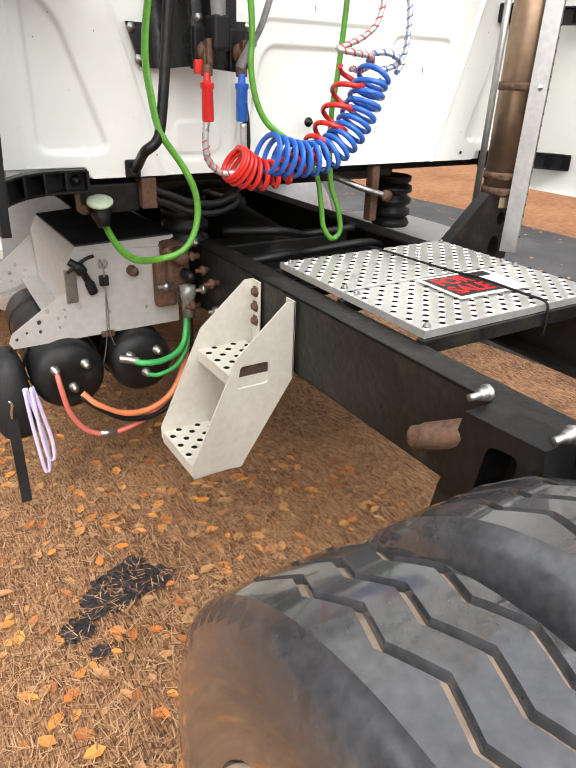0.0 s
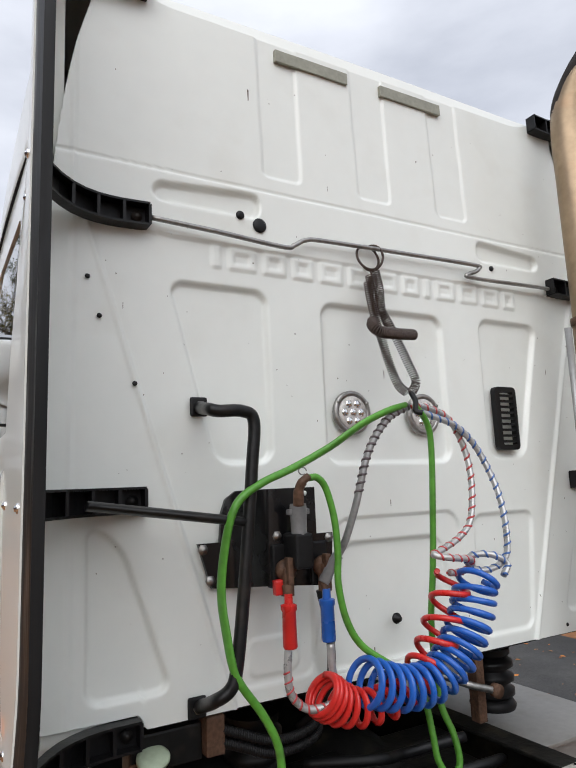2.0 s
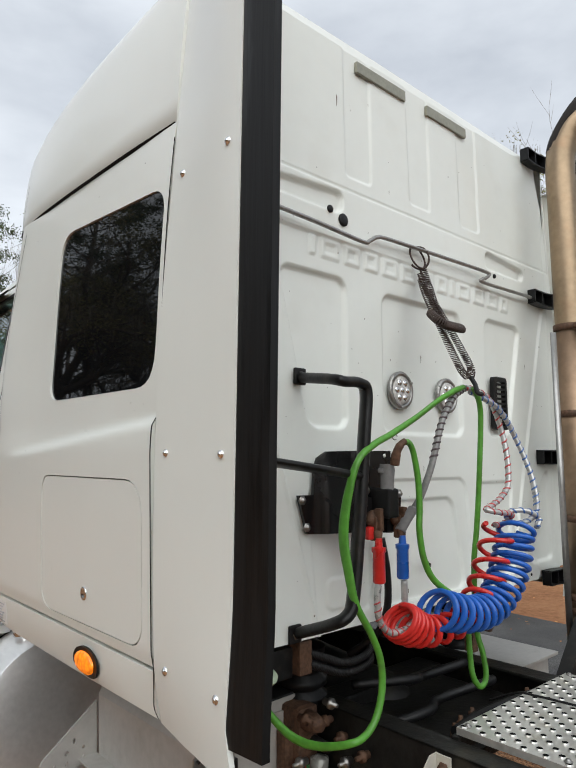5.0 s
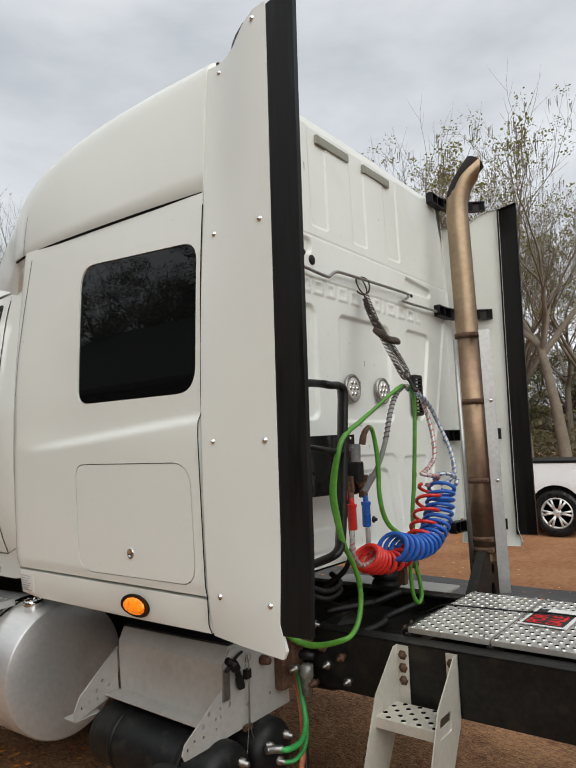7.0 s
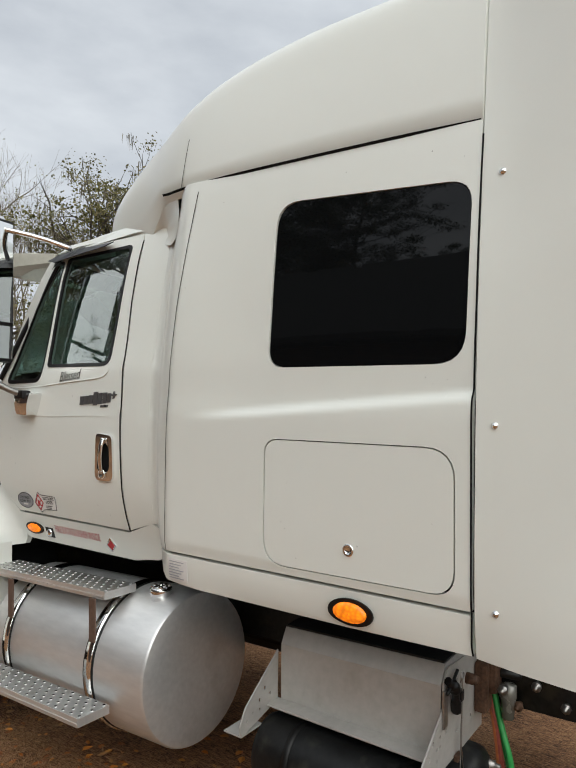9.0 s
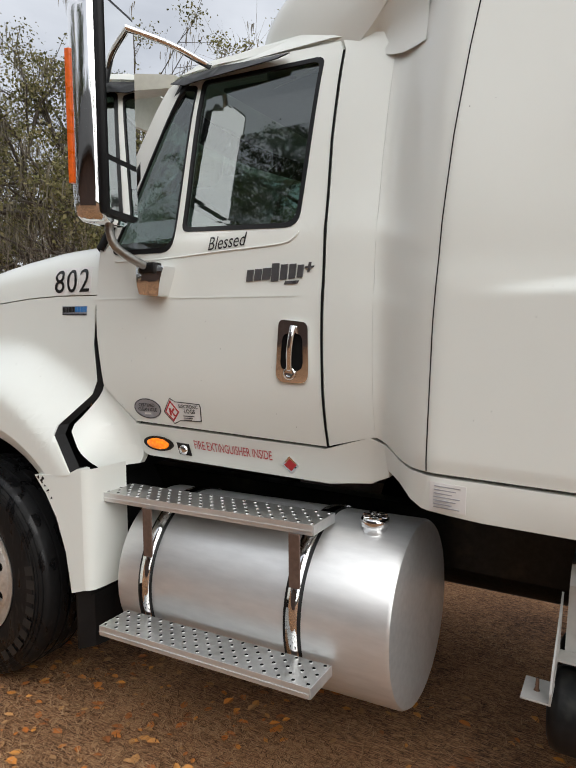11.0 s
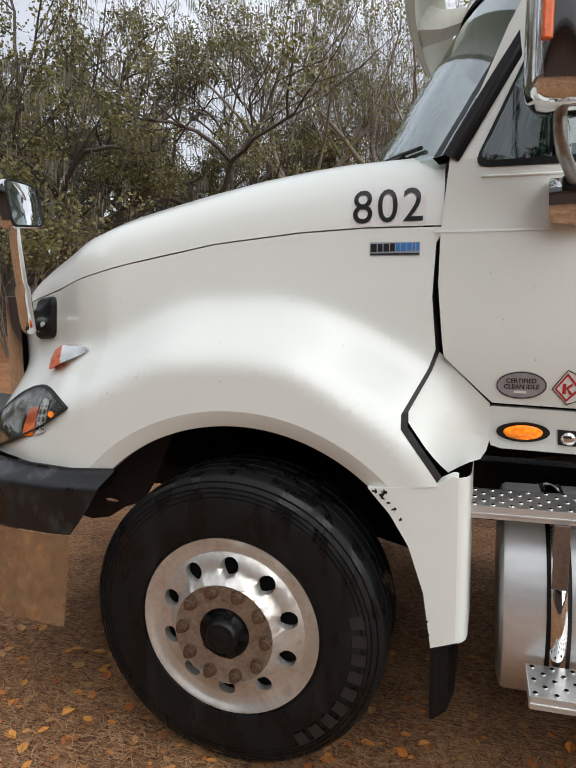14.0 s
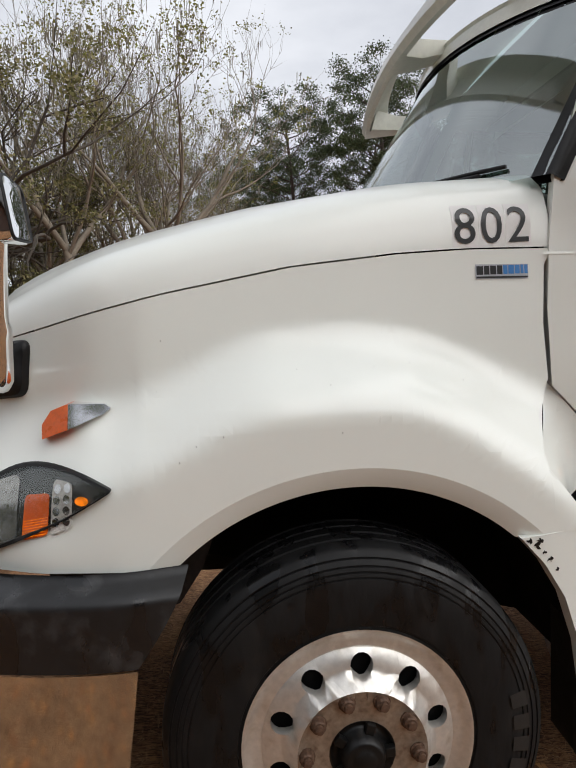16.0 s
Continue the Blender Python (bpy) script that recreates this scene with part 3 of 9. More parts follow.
# rear slope of the roof down to the wall's top edge
bm = bmesh.new()
back = roof_section(ROOF[0])
edge = []
for i, p in enumerate(back):
    u = abs(p[0] - ROOF_C)
    z = 3.290 + 0.047 * smooth01(0.75, 0.98, u)
    edge.append((max(min(p[0], ROOF_C + 1.07), ROOF_C - 1.07), 0.018, min(p[2], z)))
loft(bm, [back, edge])
tp("roof_edge", bm, WHITE, roof, smooth=30)
bm = bmesh.new()
rows = []
for k in range(61):
    y = 0.04 + 1.50 * k / 60
    x, z = (glide([(r[0], r[j]) for r in ROOF], y) for j in (1, 2))
    rows.append([(x - 0.0035, y, z - 0.001), (x + 0.004, y, z - 0.0095)])
loft(bm, rows)
tp("roof_seam", bm, DARK, roof, "dark seam under the roof")
bm = bmesh.new()
rows = []
for k in range(11):
    t = k / 10
    y, x0, z0, x1, z1 = 1.362 - 0.040 * t, *(glide([(r[0], r[j]) for r in ROOF], 1.345) for j in (1, 2, 3, 4))
    x = x0 + (x1 - x0) * t - 0.006 * math.sin(math.pi * t) - 0.0015
    rows.append([(x, y - 0.0018, z0 + (z1 - z0) * t), (x + 0.0006, y + 0.0018, z0 + (z1 - z0) * t)])
loft(bm, rows)
tp("shut_line", bm, DARK, roof)


# rear wall: a pressed steel sheet; its relief is a height field
settle = rear_place
def sd_round(px, pz, poly, r):
    """Distance to a convex polygon, negative inside, with rounded corners."""
    d = -1e9
    n = len(poly)
    ins = []
    for i in range(n):
        (ax, az), (bx, bz) = poly[i - 1], poly[i]
        ex, ez = bx - ax, bz - az
        q = math.hypot(ex, ez)
        ins.append(((px - ax) * ez - (pz - az) * ex) / q + r)
    ins.sort()
    a, b = ins[-1], ins[-2]
    if a > 0 and b > 0:
        return math.hypot(a, b) - r
    return a - r


def mir(poly):
    return [(2 * XC - x, z) for x, z in reversed(poly)]


# each panel: corners clockwise or not, sorted below; corner radius, depth (out of the wall is minus y)
P1 = [(-0.705, 1.822), (-0.530, 1.822), (-0.532, 2.325), (-0.835, 2.322)]
P2 = [(-0.345, 1.815), (0.148, 1.815), (0.148, 2.312), (-0.345, 2.312)]
SLOT = [(-0.876, 2.545), (-0.548, 2.545), (-0.548, 2.622), (-0.876, 2.600)]
PLOW = [(-0.440, 1.222), (0.205, 1.222), (0.150, 1.655), (-0.330, 1.655)]
PLIN = [(-0.385, 1.230), (0.150, 1.230), (0.075, 1.582), (-0.310, 1.582)]
P5 = [(0.222, 1.240), (0.470, 1.240), (0.515, 1.635), (0.222, 1.635)]
PL = [(-1.046, 1.272), (-0.835, 1.272), (-0.962, 1.640), (-1.046, 1.690)]
PSM = [(-0.63, 1.262), (-0.47, 1.262), (-0.47, 1.36), (-0.63, 1.36)]
FIELDS = [(P1, 0.045, 0.010), (mir(P1), 0.045, 0.010), (P2, 0.045, 0.010), (SLOT, 0.03, 0.011), (mir(SLOT), 0.03, 0.011), (PLOW, 0.05, 0.005), (PLIN, 0.05, 0.008), (P5, 0.04, 0.006), (mir(P5), 0.04, 0.004), (PL, 0.04, 0.010), (mir(PL), 0.04, 0.010), (PSM, 0.03, -0.003)]
UP = [[(-0.529, 2.690), (-0.393, 2.690), (-0.397, 3.24), (-0.542, 3.24)], [(-0.172, 2.690), (-0.036, 2.690), (-0.046, 3.24), (-0.188, 3.24)], [(0.172, 2.690), (0.318, 2.690), (0.301, 3.24), (0.151, 3.24)]]
FIELDS += [(q, 0.02, 0.0035) for q in UP]
# a row of raised blocks where the maker's letters are pressed in
x = -0.706
for wdt in (0.028, 0.085, 0.075, 0.072, 0.082, 0.085, 0.082, 0.070, 0.028, 0.085, 0.085, 0.082, 0.062):
    wdt *= 1.06
    FIELDS.append(([(x, 2.374), (x + wdt, 2.374), (x + wdt, 2.444), (x, 2.444)], 0.007, -0.0032))
    if wdt > 0.05:
        FIELDS.append(([(x + 0.020, 2.392), (x + wdt - 0.020, 2.392), (x + wdt - 0.020, 2.426), (x + 0.020, 2.426)], 0.004, 0.0030))
    x += wdt + 0.0215


def ccw(poly):
    a = sum(poly[i - 1][0] * poly[i][1] - poly[i][0] * poly[i - 1][1] for i in range(len(poly)))
    return poly if a > 0 else list(reversed(poly))


FIELDS = [(ccw(q), r, d, min(p[0] for p in q) - 0.03, max(p[0] for p in q) + 0.03, min(p[1] for p in q) - 0.03, max(p[1] for p in q) + 0.03) for q, r, d in FIELDS]


def wall_y(x, z):
    y = 0.0
    for q, r, d, x0, x1, z0, z1 in FIELDS:
        if x0 < x < x1 and z0 < z < z1:
            s = sd_round(x, z, q, r)
            w = 0.009 if abs(d) > 0.0052 else 0.0045
            y += 1.6 * d * (1 - smooth01(-w, w * 0.4, s))
    u = abs(x - XC)
    # slanted ribs and the folds beside them
    rib = u - (0.942 - (2.42 - z) * 0.305)
    if z < 2.45:
        y += 0.006 * (1 - smooth01(-0.010, 0.010, rib))
        y -= 0.009 * (1 - smooth01(0.0, 0.010, abs(rib)))
    y -= 0.004 * (1 - smooth01(0.0, 0.008, abs(u - 0.985)))
    # step at the seam of the upper part
    y += 0.006 * smooth01(-0.003, 0.003, z - 2.638)
    y += 0.006 * (1 - smooth01(0.0, 0.006, abs(z - 2.638)))
    y -= 0.0015 * noise.noise(Vector((x * 3, z * 3, 0)))
    return y


bm = bmesh.new()
xs = [XC - 1.065 + 2.13 * i / 360 for i in range(361)]
cols = []
for x in xs:
    u = abs(x - XC)
    z0 = 1.200 + 0.035 * smooth01(0.80, 0.82, u)
    z1 = 3.155 + 0.045 * smooth01(0.70, 0.92, u)
    zz = [z0 + (z1 - z0) * j / 330 for j in range(331)]
    cols.append([bm.verts.new((min(max(x, XC - glide(SLEEPER_W, z) + 0.022), XC + glide(SLEEPER_W, z) - 0.022), wall_y(x, z), z)) for z in zz])
for a, b in zip(cols, cols[1:]):
    for j in range(330):
        bm.faces.new((a[j], b[j], b[j + 1], a[j + 1])).smooth = True
wall = tp("rear_wall", bm, WALLW, label="white pressed steel rear wall with recessed panels")
tp("wall_flange", box(XC - 1.04, XC + 1.04, 0.012, 0.10, 1.20, 1.235, 0.006), WALLW, wall)


# side extender fairings with their rubber edges
FAIR_IN = [(1.10, -1.238), (1.27, -1.268), (1.55, -1.280), (1.81, -1.283), (2.10, -1.278), (2.58, -1.252), (2.76, -1.238), (3.28, -1.196), (3.40, -1.18)]


def ext_x(y, z):
    """Outer face: on the sleeper's side in front, plumb at its rear edge."""
    a, b = glide(FAIR_IN, z), -1.283 - 0.012 * smooth01(1.5, 1.2, z)
    t = min(max((0.04 - y) / 0.36, 0.0), 1.0)
    return a + (b - a) * t * t * (3 - 2 * t) if z > 1.9 else a + (b - a) * t


def rub_x(y, z):
    return ext_x(-0.32, z) + 0.004 + 0.01 * max(0.0, -0.33 - y)


EXT = [(0.034, 1.120), (-0.10, 1.112), (-0.318, 1.108), (-0.332, 1.135), (-0.308, 1.215), (-0.311, 1.30), (-0.318, 2.0), (-0.324, 2.5), (-0.336, 3.345), (-0.27, 3.342), (-0.215, 3.325), (-0.175, 3.300), (-0.14, 3.275), (-0.10, 3.266), (-0.03, 3.268), (0.028, 3.280), (0.030, 2.75)]
RUB = [(-0.302, 1.180), (-0.428, 1.185), (-0.432, 1.8), (-0.439, 2.4), (-0.446, 3.0), (-0.452, 3.352), (-0.330, 3.335), (-0.317, 2.4), (-0.308, 1.80)]
SCREWS = [(-0.275, 2.569), (-0.033, 2.578), (-0.266, 1.806), (-0.024, 1.810), (-0.269, 1.268), (-0.029, 1.268), (-0.270, 3.312), (-0.044, 3.228)]
FAIR_C = -0.09
for flip in (False, True):

    def side(b):
        if flip:
            for q in b.verts:
                q.co.x = 2 * FAIR_C - q.co.x
                q.co.z -= drop * smooth01(2.2, 3.3, q.co.z)
            bmesh.ops.reverse_faces(b, faces=b.faces)
        return b

    settle, drop = unmoved_place, 0.085
    fair = tp("side_fairing", side(sheet(EXT, lambda y, z: (ext_x(y, z), y, z), (), 0.05, 0.014)), WHITE, label="white side extender fairing", smooth=40)
    tp("rubber_edge", side(sheet(RUB, lambda y, z: (rub_x(y, z), y, z), (), 0.05, 0.022)), TRIM, fair, "black rubber edge flap", 40)
    for y, z in SCREWS:
        bm = bmesh.new()
        lathe(bm, [(0.0, 0.011), (-0.003, 0.011), (-0.004, 0.007), (-0.007, 0.006), (-0.008, 0.0)], (ext_x(y, z), y, z), "x", 10)
        tp("screw", side(bm), CHROME, fair)
    # ribbed plastic brackets from the rear wall out to the fairing
    drop = 0.0
    for z, z_out, x_in in ((3.320, 3.295, -0.925), (2.590, 2.575, -0.930), (1.806, 1.806, -0.945), (1.243, 1.243, -0.96)):
        bm = bmesh.new()
        n = 9
        top = [(x_in - 0.005 + (-1.255 - x_in) * i / n, -0.040 - 0.215 * (i / n) ** 3.2, z + (z_out - z) * (i / n)) for i in range(n + 1)]
        prof = [(0.0, 0.036), (0.0, 0.030), (0.037, 0.030), (0.037, -0.026), (0.0, -0.026), (0.0, -0.032), (0.045, -0.032), (0.045, 0.036)]
        loft(bm, [[(p[0], p[1] + a, p[2] + b) for a, b in prof] for p in top], closed=True, caps=True, smooth=False)
        br_ = tp("fairing_bracket", side(bm), BLACK, truck, "black ribbed plastic bracket")
        for i in (0, 2, 4, 6, 8, 9):
            p = top[i]
            tp("rib", side(box(p[0] - 0.004, p[0] + 0.004, p[1] + 0.001, p[1] + 0.038, p[2] - 0.027, p[2] + 0.031, 0)), BLACK, br_)
        b = bmesh.new()
        lathe(b, [(0.0, 0.016), (-0.003, 0.016), (-0.003, 0.009), (-0.009, 0.008), (-0.009, 0.0)], (x_in - 0.035, -0.010, z), "y", 12)
        tp("bolt", side(b), STEEL_B, br_)


# ---- cab ----
settle = side_place
DOOR = [(2.940, 1.972), (2.963, 1.757), (2.968, 1.60), (2.954, 1.423), (2.948, 1.375), (2.800, 1.228), (1.891, 1.186), (1.886, 1.60), (1.876, 1.91), (1.873, 2.279), (1.852, 2.601), (1.866, 2.638), (2.42, 2.664), (2.60, 2.652), (2.637, 2.634), (2.787, 2.334), (2.836, 2.215)]
DWIN = rounded([(2.506, 2.006), (1.978, 1.979), (1.918, 2.594), (2.464, 2.612)], [0.03, 0.055, 0.035, 0.02], 4)
VWIN = rounded([(2.878, 1.934), (2.545, 1.928), (2.485, 2.596), (2.564, 2.612)], [0.05, 0.06, 0.02, 0.03], 4)
door = tp("cab_door", sheet(DOOR, skin, (DWIN, VWIN), 0.07, 0.03), WHITE, label="white driver's door", smooth=40)
tp("cab_door", mirrored(sheet(DOOR, skin, (DWIN, VWIN), 0.2, 0.03)), WHITE, smooth=40)
PANE = glass("green_tinted_glass", (0.30, 0.41, 0.37), 0.015, 0.14)
for flip in (False, True):
    side = (lambda b: mirrored(b)) if flip else (lambda b: b)
    for nm, hole in (("door_window", DWIN), ("vent_window", VWIN)):
        g = tp(nm, side(sheet(hole, skin_off(-0.010), (), 0.12)), PANE, door, "tinted side window with rain drops" if nm == "door_window" else "")
        g.visible_shadow = False
        tp("window_seal", side(sheet(hole, skin_off(0.003), (inset(hole, 0.022),), 0.12, 0.012)), BLACK, door, "black rubber window seal", 40)

# sill under the door, pillar behind it
SILL = [(2.830, 1.205), (2.800, 1.080), (2.770, 1.070), (1.90, 1.038), (1.72, 1.062), (1.60, 1.120), (1.60, 1.236), (1.70, 1.240), (1.90, 1.176), (2.80, 1.216)]
tp("door_sill", sheet(SILL, skin, (), 0.07, 0.04), WHITE, smooth=40)
tp("door_sill", mirrored(sheet(SILL, skin, (), 0.2, 0.04)), WHITE, smooth=40)
PILL = [(1.879, 1.190), (1.874, 1.60), (1.864, 1.91), (1.861, 2.279), (1.840, 2.601), (1.86, 2.650), (2.42, 2.676), (2.60, 2.664), (2.50, 2.70), (1.612, 2.70), (1.630, 2.60), (1.655, 2.2), (1.6685, 1.60), (1.6685, 1.248)]
tp("cab_pillar", sheet(PILL, skin, (), 0.07, 0.03), WHITE, smooth=40)
tp("cab_pillar", mirrored(sheet(PILL, skin, (), 0.2, 0.03)), WHITE, smooth=40)
# near-black sheet behind the door gaps, in place of the shade in them
tp("door_gap", sheet([(3.0, 1.18), (1.84, 1.14), (1.81, 2.62), (2.60, 2.645), (2.93, 1.97)], skin_off(-0.035), (inset(DWIN, -0.02), inset(VWIN, -0.02)), 0.12), DARK, door)
# cab roof
bm = bmesh.new()
rows = []
for y, zt, w in ((1.55, 2.75, 0.80), (1.9, 2.755, 0.80), (2.25, 2.755, 0.79), (2.50, 2.745, 0.78), (2.62, 2.715, 0.765)):
    rows.append([(XC + s * q, y, z) for s, q, z in [(-1, w + 0.03, zt - 0.10), (-1, w, zt - 0.045), (-1, w - 0.08, zt - 0.012), (-1, 0.3, zt), (1, 0.3, zt), (1, w - 0.08, zt - 0.012), (1, w, zt - 0.045), (1, w + 0.03, zt - 0.10)]])
loft(bm, rows)
tp("cab_roof", bm, WHITE, smooth=50)

# windscreen: raked and wrapped
WS = glass("windscreen_glass", (0.45, 0.58, 0.54), 0.05, 0.32)


def screen(u, v):
    """u from -1 (left) to 1, v from 0 (cowl) to 1 (roof)."""
    w = 0.950 - 0.125 * v
    y = 3.385 - 0.485 * v - (0.42 - 0.15 * v) * abs(u) ** 2.1 + 0.05 * u * v
    return (XC + u * w, y, 1.975 + 0.715 * v - 0.055 * v * u * u)


bm = bmesh.new()
loft(bm, [[screen(-1 + 2 * i / 20, j / 6) for i in range(21)] for j in range(7)])
ws = tp("windscreen", bm, WS, label="raked windscreen wet with rain")
ws.visible_shadow = False
for s in (-1, 1):
    bm = bmesh.new()
    loft(bm, [[screen(s * (1.0 + 0.012), j / 6), screen(s * 0.968, j / 6), tuple(Vector(screen(s * 0.968, j / 6)) + Vector((0, -0.02, -0.02))), tuple(Vector(screen(s * 1.012, j / 6)) + Vector((0, -0.04, -0.02)))] for j in range(7)], closed=True)
    tp("windscreen_seal", bm, BLACK, ws)
bm = bmesh.new()
loft(bm, [[screen(-1 + 2 * i / 20, v) for i in range(21)] for v in (0.86, 1.0)])
loft(bm, [[tuple(Vector(screen(-1 + 2 * i / 20, v)) + Vector((0, 0.006, 0.004))) for i in range(21)] for v in (0.88, 1.0)])
tp("windscreen_band", bm, BLACK, ws)


# ---- hood ----
def oval_yz(cy, cz, a, b, n=14):
    return [(cy + a * math.cos(2 * math.pi * k / n), cz + b * math.sin(2 * math.pi * k / n)) for k in range(n)]


SEAM = [(2.95, 1.772), (3.2, 1.776), (3.4, 1.770), (3.7, 1.745), (4.05, 1.686), (4.22, 1.650), (4.38, 1.616), (4.50, 1.590), (4.62, 1.560), (4.70, 1.536), (4.77, 1.505)]
TOPZ = [(2.95, 2.006), (3.3, 1.990), (3.6, 1.952), (3.95, 1.880), (4.2, 1.822), (4.36, 1.782), (4.50, 1.735), (4.62, 1.675), (4.70, 1.620), (4.77, 1.545)]
CROWN = [(2.95, 2.06), (3.4, 2.06), (3.8, 2.010), (4.2, 1.925), (4.5, 1.835), (4.66, 1.755), (4.77, 1.640)]
WC = (3.583, 0.508)  # front wheel: y, z


def nose(y, z):
    """How far the side turns inwards towards the nose, sooner high up than low down."""
    hi = glide([(4.12, 0.0), (4.25, 0.035), (4.35, 0.10), (4.444, 0.165), (4.61, 0.235), (4.70, 0.30), (4.84, 0.44)], y)
    lo = glide([(4.18, 0.0), (4.35, 0.03), (4.474, 0.087), (4.645, 0.19), (4.726, 0.30), (4.84, 0.45)], y)
    return lo + (hi - lo) * smooth01(1.03, 1.26, z)


def hood_x(y, z):
    w = 0.972 - 0.018 * smooth01(1.5, 1.85, z)
    t = min(max(y - WC[0], 0.0), 0.75)
    r = math.hypot(y - WC[0] - t, z - WC[1] + 0.03 * t)
    f, b = smooth01(3.75, 4.25, y), smooth01(3.45, 3.10, y)
    w += 0.195 * (1 - smooth01(0.84 - 0.16 * f - 0.05 * b, 1.08 - 0.14 * f - 0.02 * b, r))
    return XC - w + nose(y, z)


def hskin(y, z):
    return (hood_x(y, z), y, z)


def arch_at(r, a):
    return (WC[0] + r * math.cos(a) * (1.02 if math.cos(a) > 0 else 0.985), WC[1] + r * math.sin(a))


arch = [arch_at(0.712, radians(43.7 + (136 - 43.7) * i / 30)) for i in range(31)]
low = [(4.74, 0.985), (4.645, 0.990), (4.5, 0.996), (4.3, 1.0), (4.13, 0.998)]
top = [(y, z - 0.0025) for y, z in SEAM]
SIDE = top + [(4.785, 1.40), (4.79, 1.20), (4.77, 1.05)] + low + arch + [(3.055, 1.010), (2.945, 1.022), (3.058, 1.178), (3.060, 1.218), (2.992, 1.341), (2.972, 1.399), (2.985, 1.56), (2.976, 1.722)]
hood = tp("hood_side", sheet(SIDE, hskin, (), 0.028, 0.02), WHITE, label="white hood side with a flared wheel arch", smooth=60)
tp("hood_side", mirrored(sheet(SIDE, hskin, (), 0.1, 0.02)), WHITE, smooth=60)
# turned-in lip round the wheel arch
bm = bmesh.new()
rows = []
for i in range(41):
    a, b = radians(43.7 + (136 - 43.7) * i / 40), radians(47.6 + (131.4 - 47.6) * i / 40)
    o, q = arch_at(0.712, a), arch_at(0.658, b)
    x = hood_x(*o)
    rows.append([(x, *o), (x + 0.010, (o[0] + q[0]) / 2, (o[1] + q[1]) / 2), (x + 0.026, *q), (x + 0.060, *q)])
loft(bm, rows)
b2 = mirrored(bm)
tp("arch_lip", bm, WHITE, hood, "white wheel arch lip", 30)
tp("arch_lip", b2, WHITE, hood, "", 30)
# black seal along the hood's rear edge
bm = bmesh.new()
loft(bm, [[(hood_x(y, z) + 0.005, y - 0.001, z), (hood_x(y, z) + 0.050, y - 0.015, z)] for y, z in ((2.945, 1.022), (3.058, 1.178), (3.060, 1.218), (2.992, 1.341), (2.972, 1.399), (2.985, 1.56), (2.976, 1.722), (2.974, 1.765))], smooth=False)
tp("hood_seal", bm, BLACK, hood, "black rubber seal")
bm = bmesh.new()
rows = []
for k in range(25):
    y = 2.955 + (4.77 - 2.955) * k / 24
    zs, zt, zc = lerp(SEAM, y), lerp(TOPZ, y), lerp(CROWN, y)
    x0 = hood_x(y, zs) - XC
    w1 = x0 + 0.055 + 0.02 * smooth01(4.0, 4.6, y)
    w2 = x0 + 0.24
    sec = [(x0 + 0.004, zs + 0.0025), (x0 + 0.012, zs + (zt - zs) * 0.40), (w1 - 0.01, zs + (zt - zs) * 0.72), (w1 + 0.035, zs + (zt - zs) * 0.90), (w1 + 0.09, zt), (w2, zt + (zc - zt) * 0.30), (x0 * 0.5, zt + (zc - zt) * 0.8), (0.0, zc)]
    rows.append([(XC + x, y, z) for x, z in sec] + [(XC - x, y, z) for x, z in reversed(sec[:-1])])
loft(bm, rows)
hood_top = tp("hood_top", bm, WHITE, smooth=60, label="white sloping hood top")
# nose face under the hood's front edge, with the grille
bm = bmesh.new()
sec = []
for z in (1.56, 1.50, 1.30, 1.05, 0.95):
    sec.append([(XC + u * 0.66, 4.855 - 0.085 * u * u + 0.03 * (1.4 - z), z) for u in (-1 + i / 8 for i in range(17))])
loft(bm, sec)
grille = tp("grille", bm, BLACK, label="black front grille", smooth=60)
for sd in (-1, 1):
    bm = bmesh.new()
    loft(bm, [[(XC + sd * (0.665 + dx), 4.76 + dy + 0.03 * (1.4 - z), z) for dx, dy in ((0.012, -0.02), (0.022, 0.02), (0.010, 0.055), (-0.02, 0.06), (-0.03, 0.03))] for z in (1.58, 1.50, 1.30, 1.05, 0.96)])
    tp("grille_surround", bm, CHROME, grille, "chrome grille surround", 40)
# skirt behind the wheel, dark mud flap, cowl corner
SK = [(3.150, 1.006), (2.965, 1.022), (2.905, 1.052), (2.890, 1.050), (2.890, 0.722), (2.890, 0.537), (2.961, 0.515), (2.985, 0.69), (3.030, 0.835), (3.085, 0.93)]


def skirt_x(y, z):
    return (XC - 1.158 - 0.012 * smooth01(2.9, 3.1, y) + 0.004 * smooth01(2.93, 2.89, y), y, z)


tp("fender_skirt", sheet(SK, skirt_x, (), 0.03, 0.05), WHITE, label="white skirt behind the wheel, paint chipped at its edge", smooth=50)
tp("fender_skirt", mirrored(sheet(SK, skirt_x, (), 0.1, 0.05)), WHITE, smooth=50)
bm = bmesh.new()
x0 = skirt_x(2.890, 0.8)[0]
loft(bm, [[(x0, 2.890, z), (x0 + 0.004, 2.880, z), (x0 + 0.014, 2.868, z), (x0 + 0.032, 2.859, z), (x0 + 0.060, 2.855, z), (x0 + 0.22, 2.850, z)] for z in (0.537 + 0.0001, 0.60, 0.72, 0.85, 0.95, 1.02, 1.05)])
b2 = mirrored(bm)
tp("skirt_return", bm, WHITE, label="rounded rear corner of the skirt", smooth=60)
tp("skirt_return", b2, WHITE, smooth=60)
COWL = [(2.962, 1.388), (2.806, 1.224), (2.803, 1.100), (2.812, 1.060), (2.830, 1.030), (2.925, 1.020), (3.044, 1.184), (3.046, 1.213), (2.984, 1.328)]


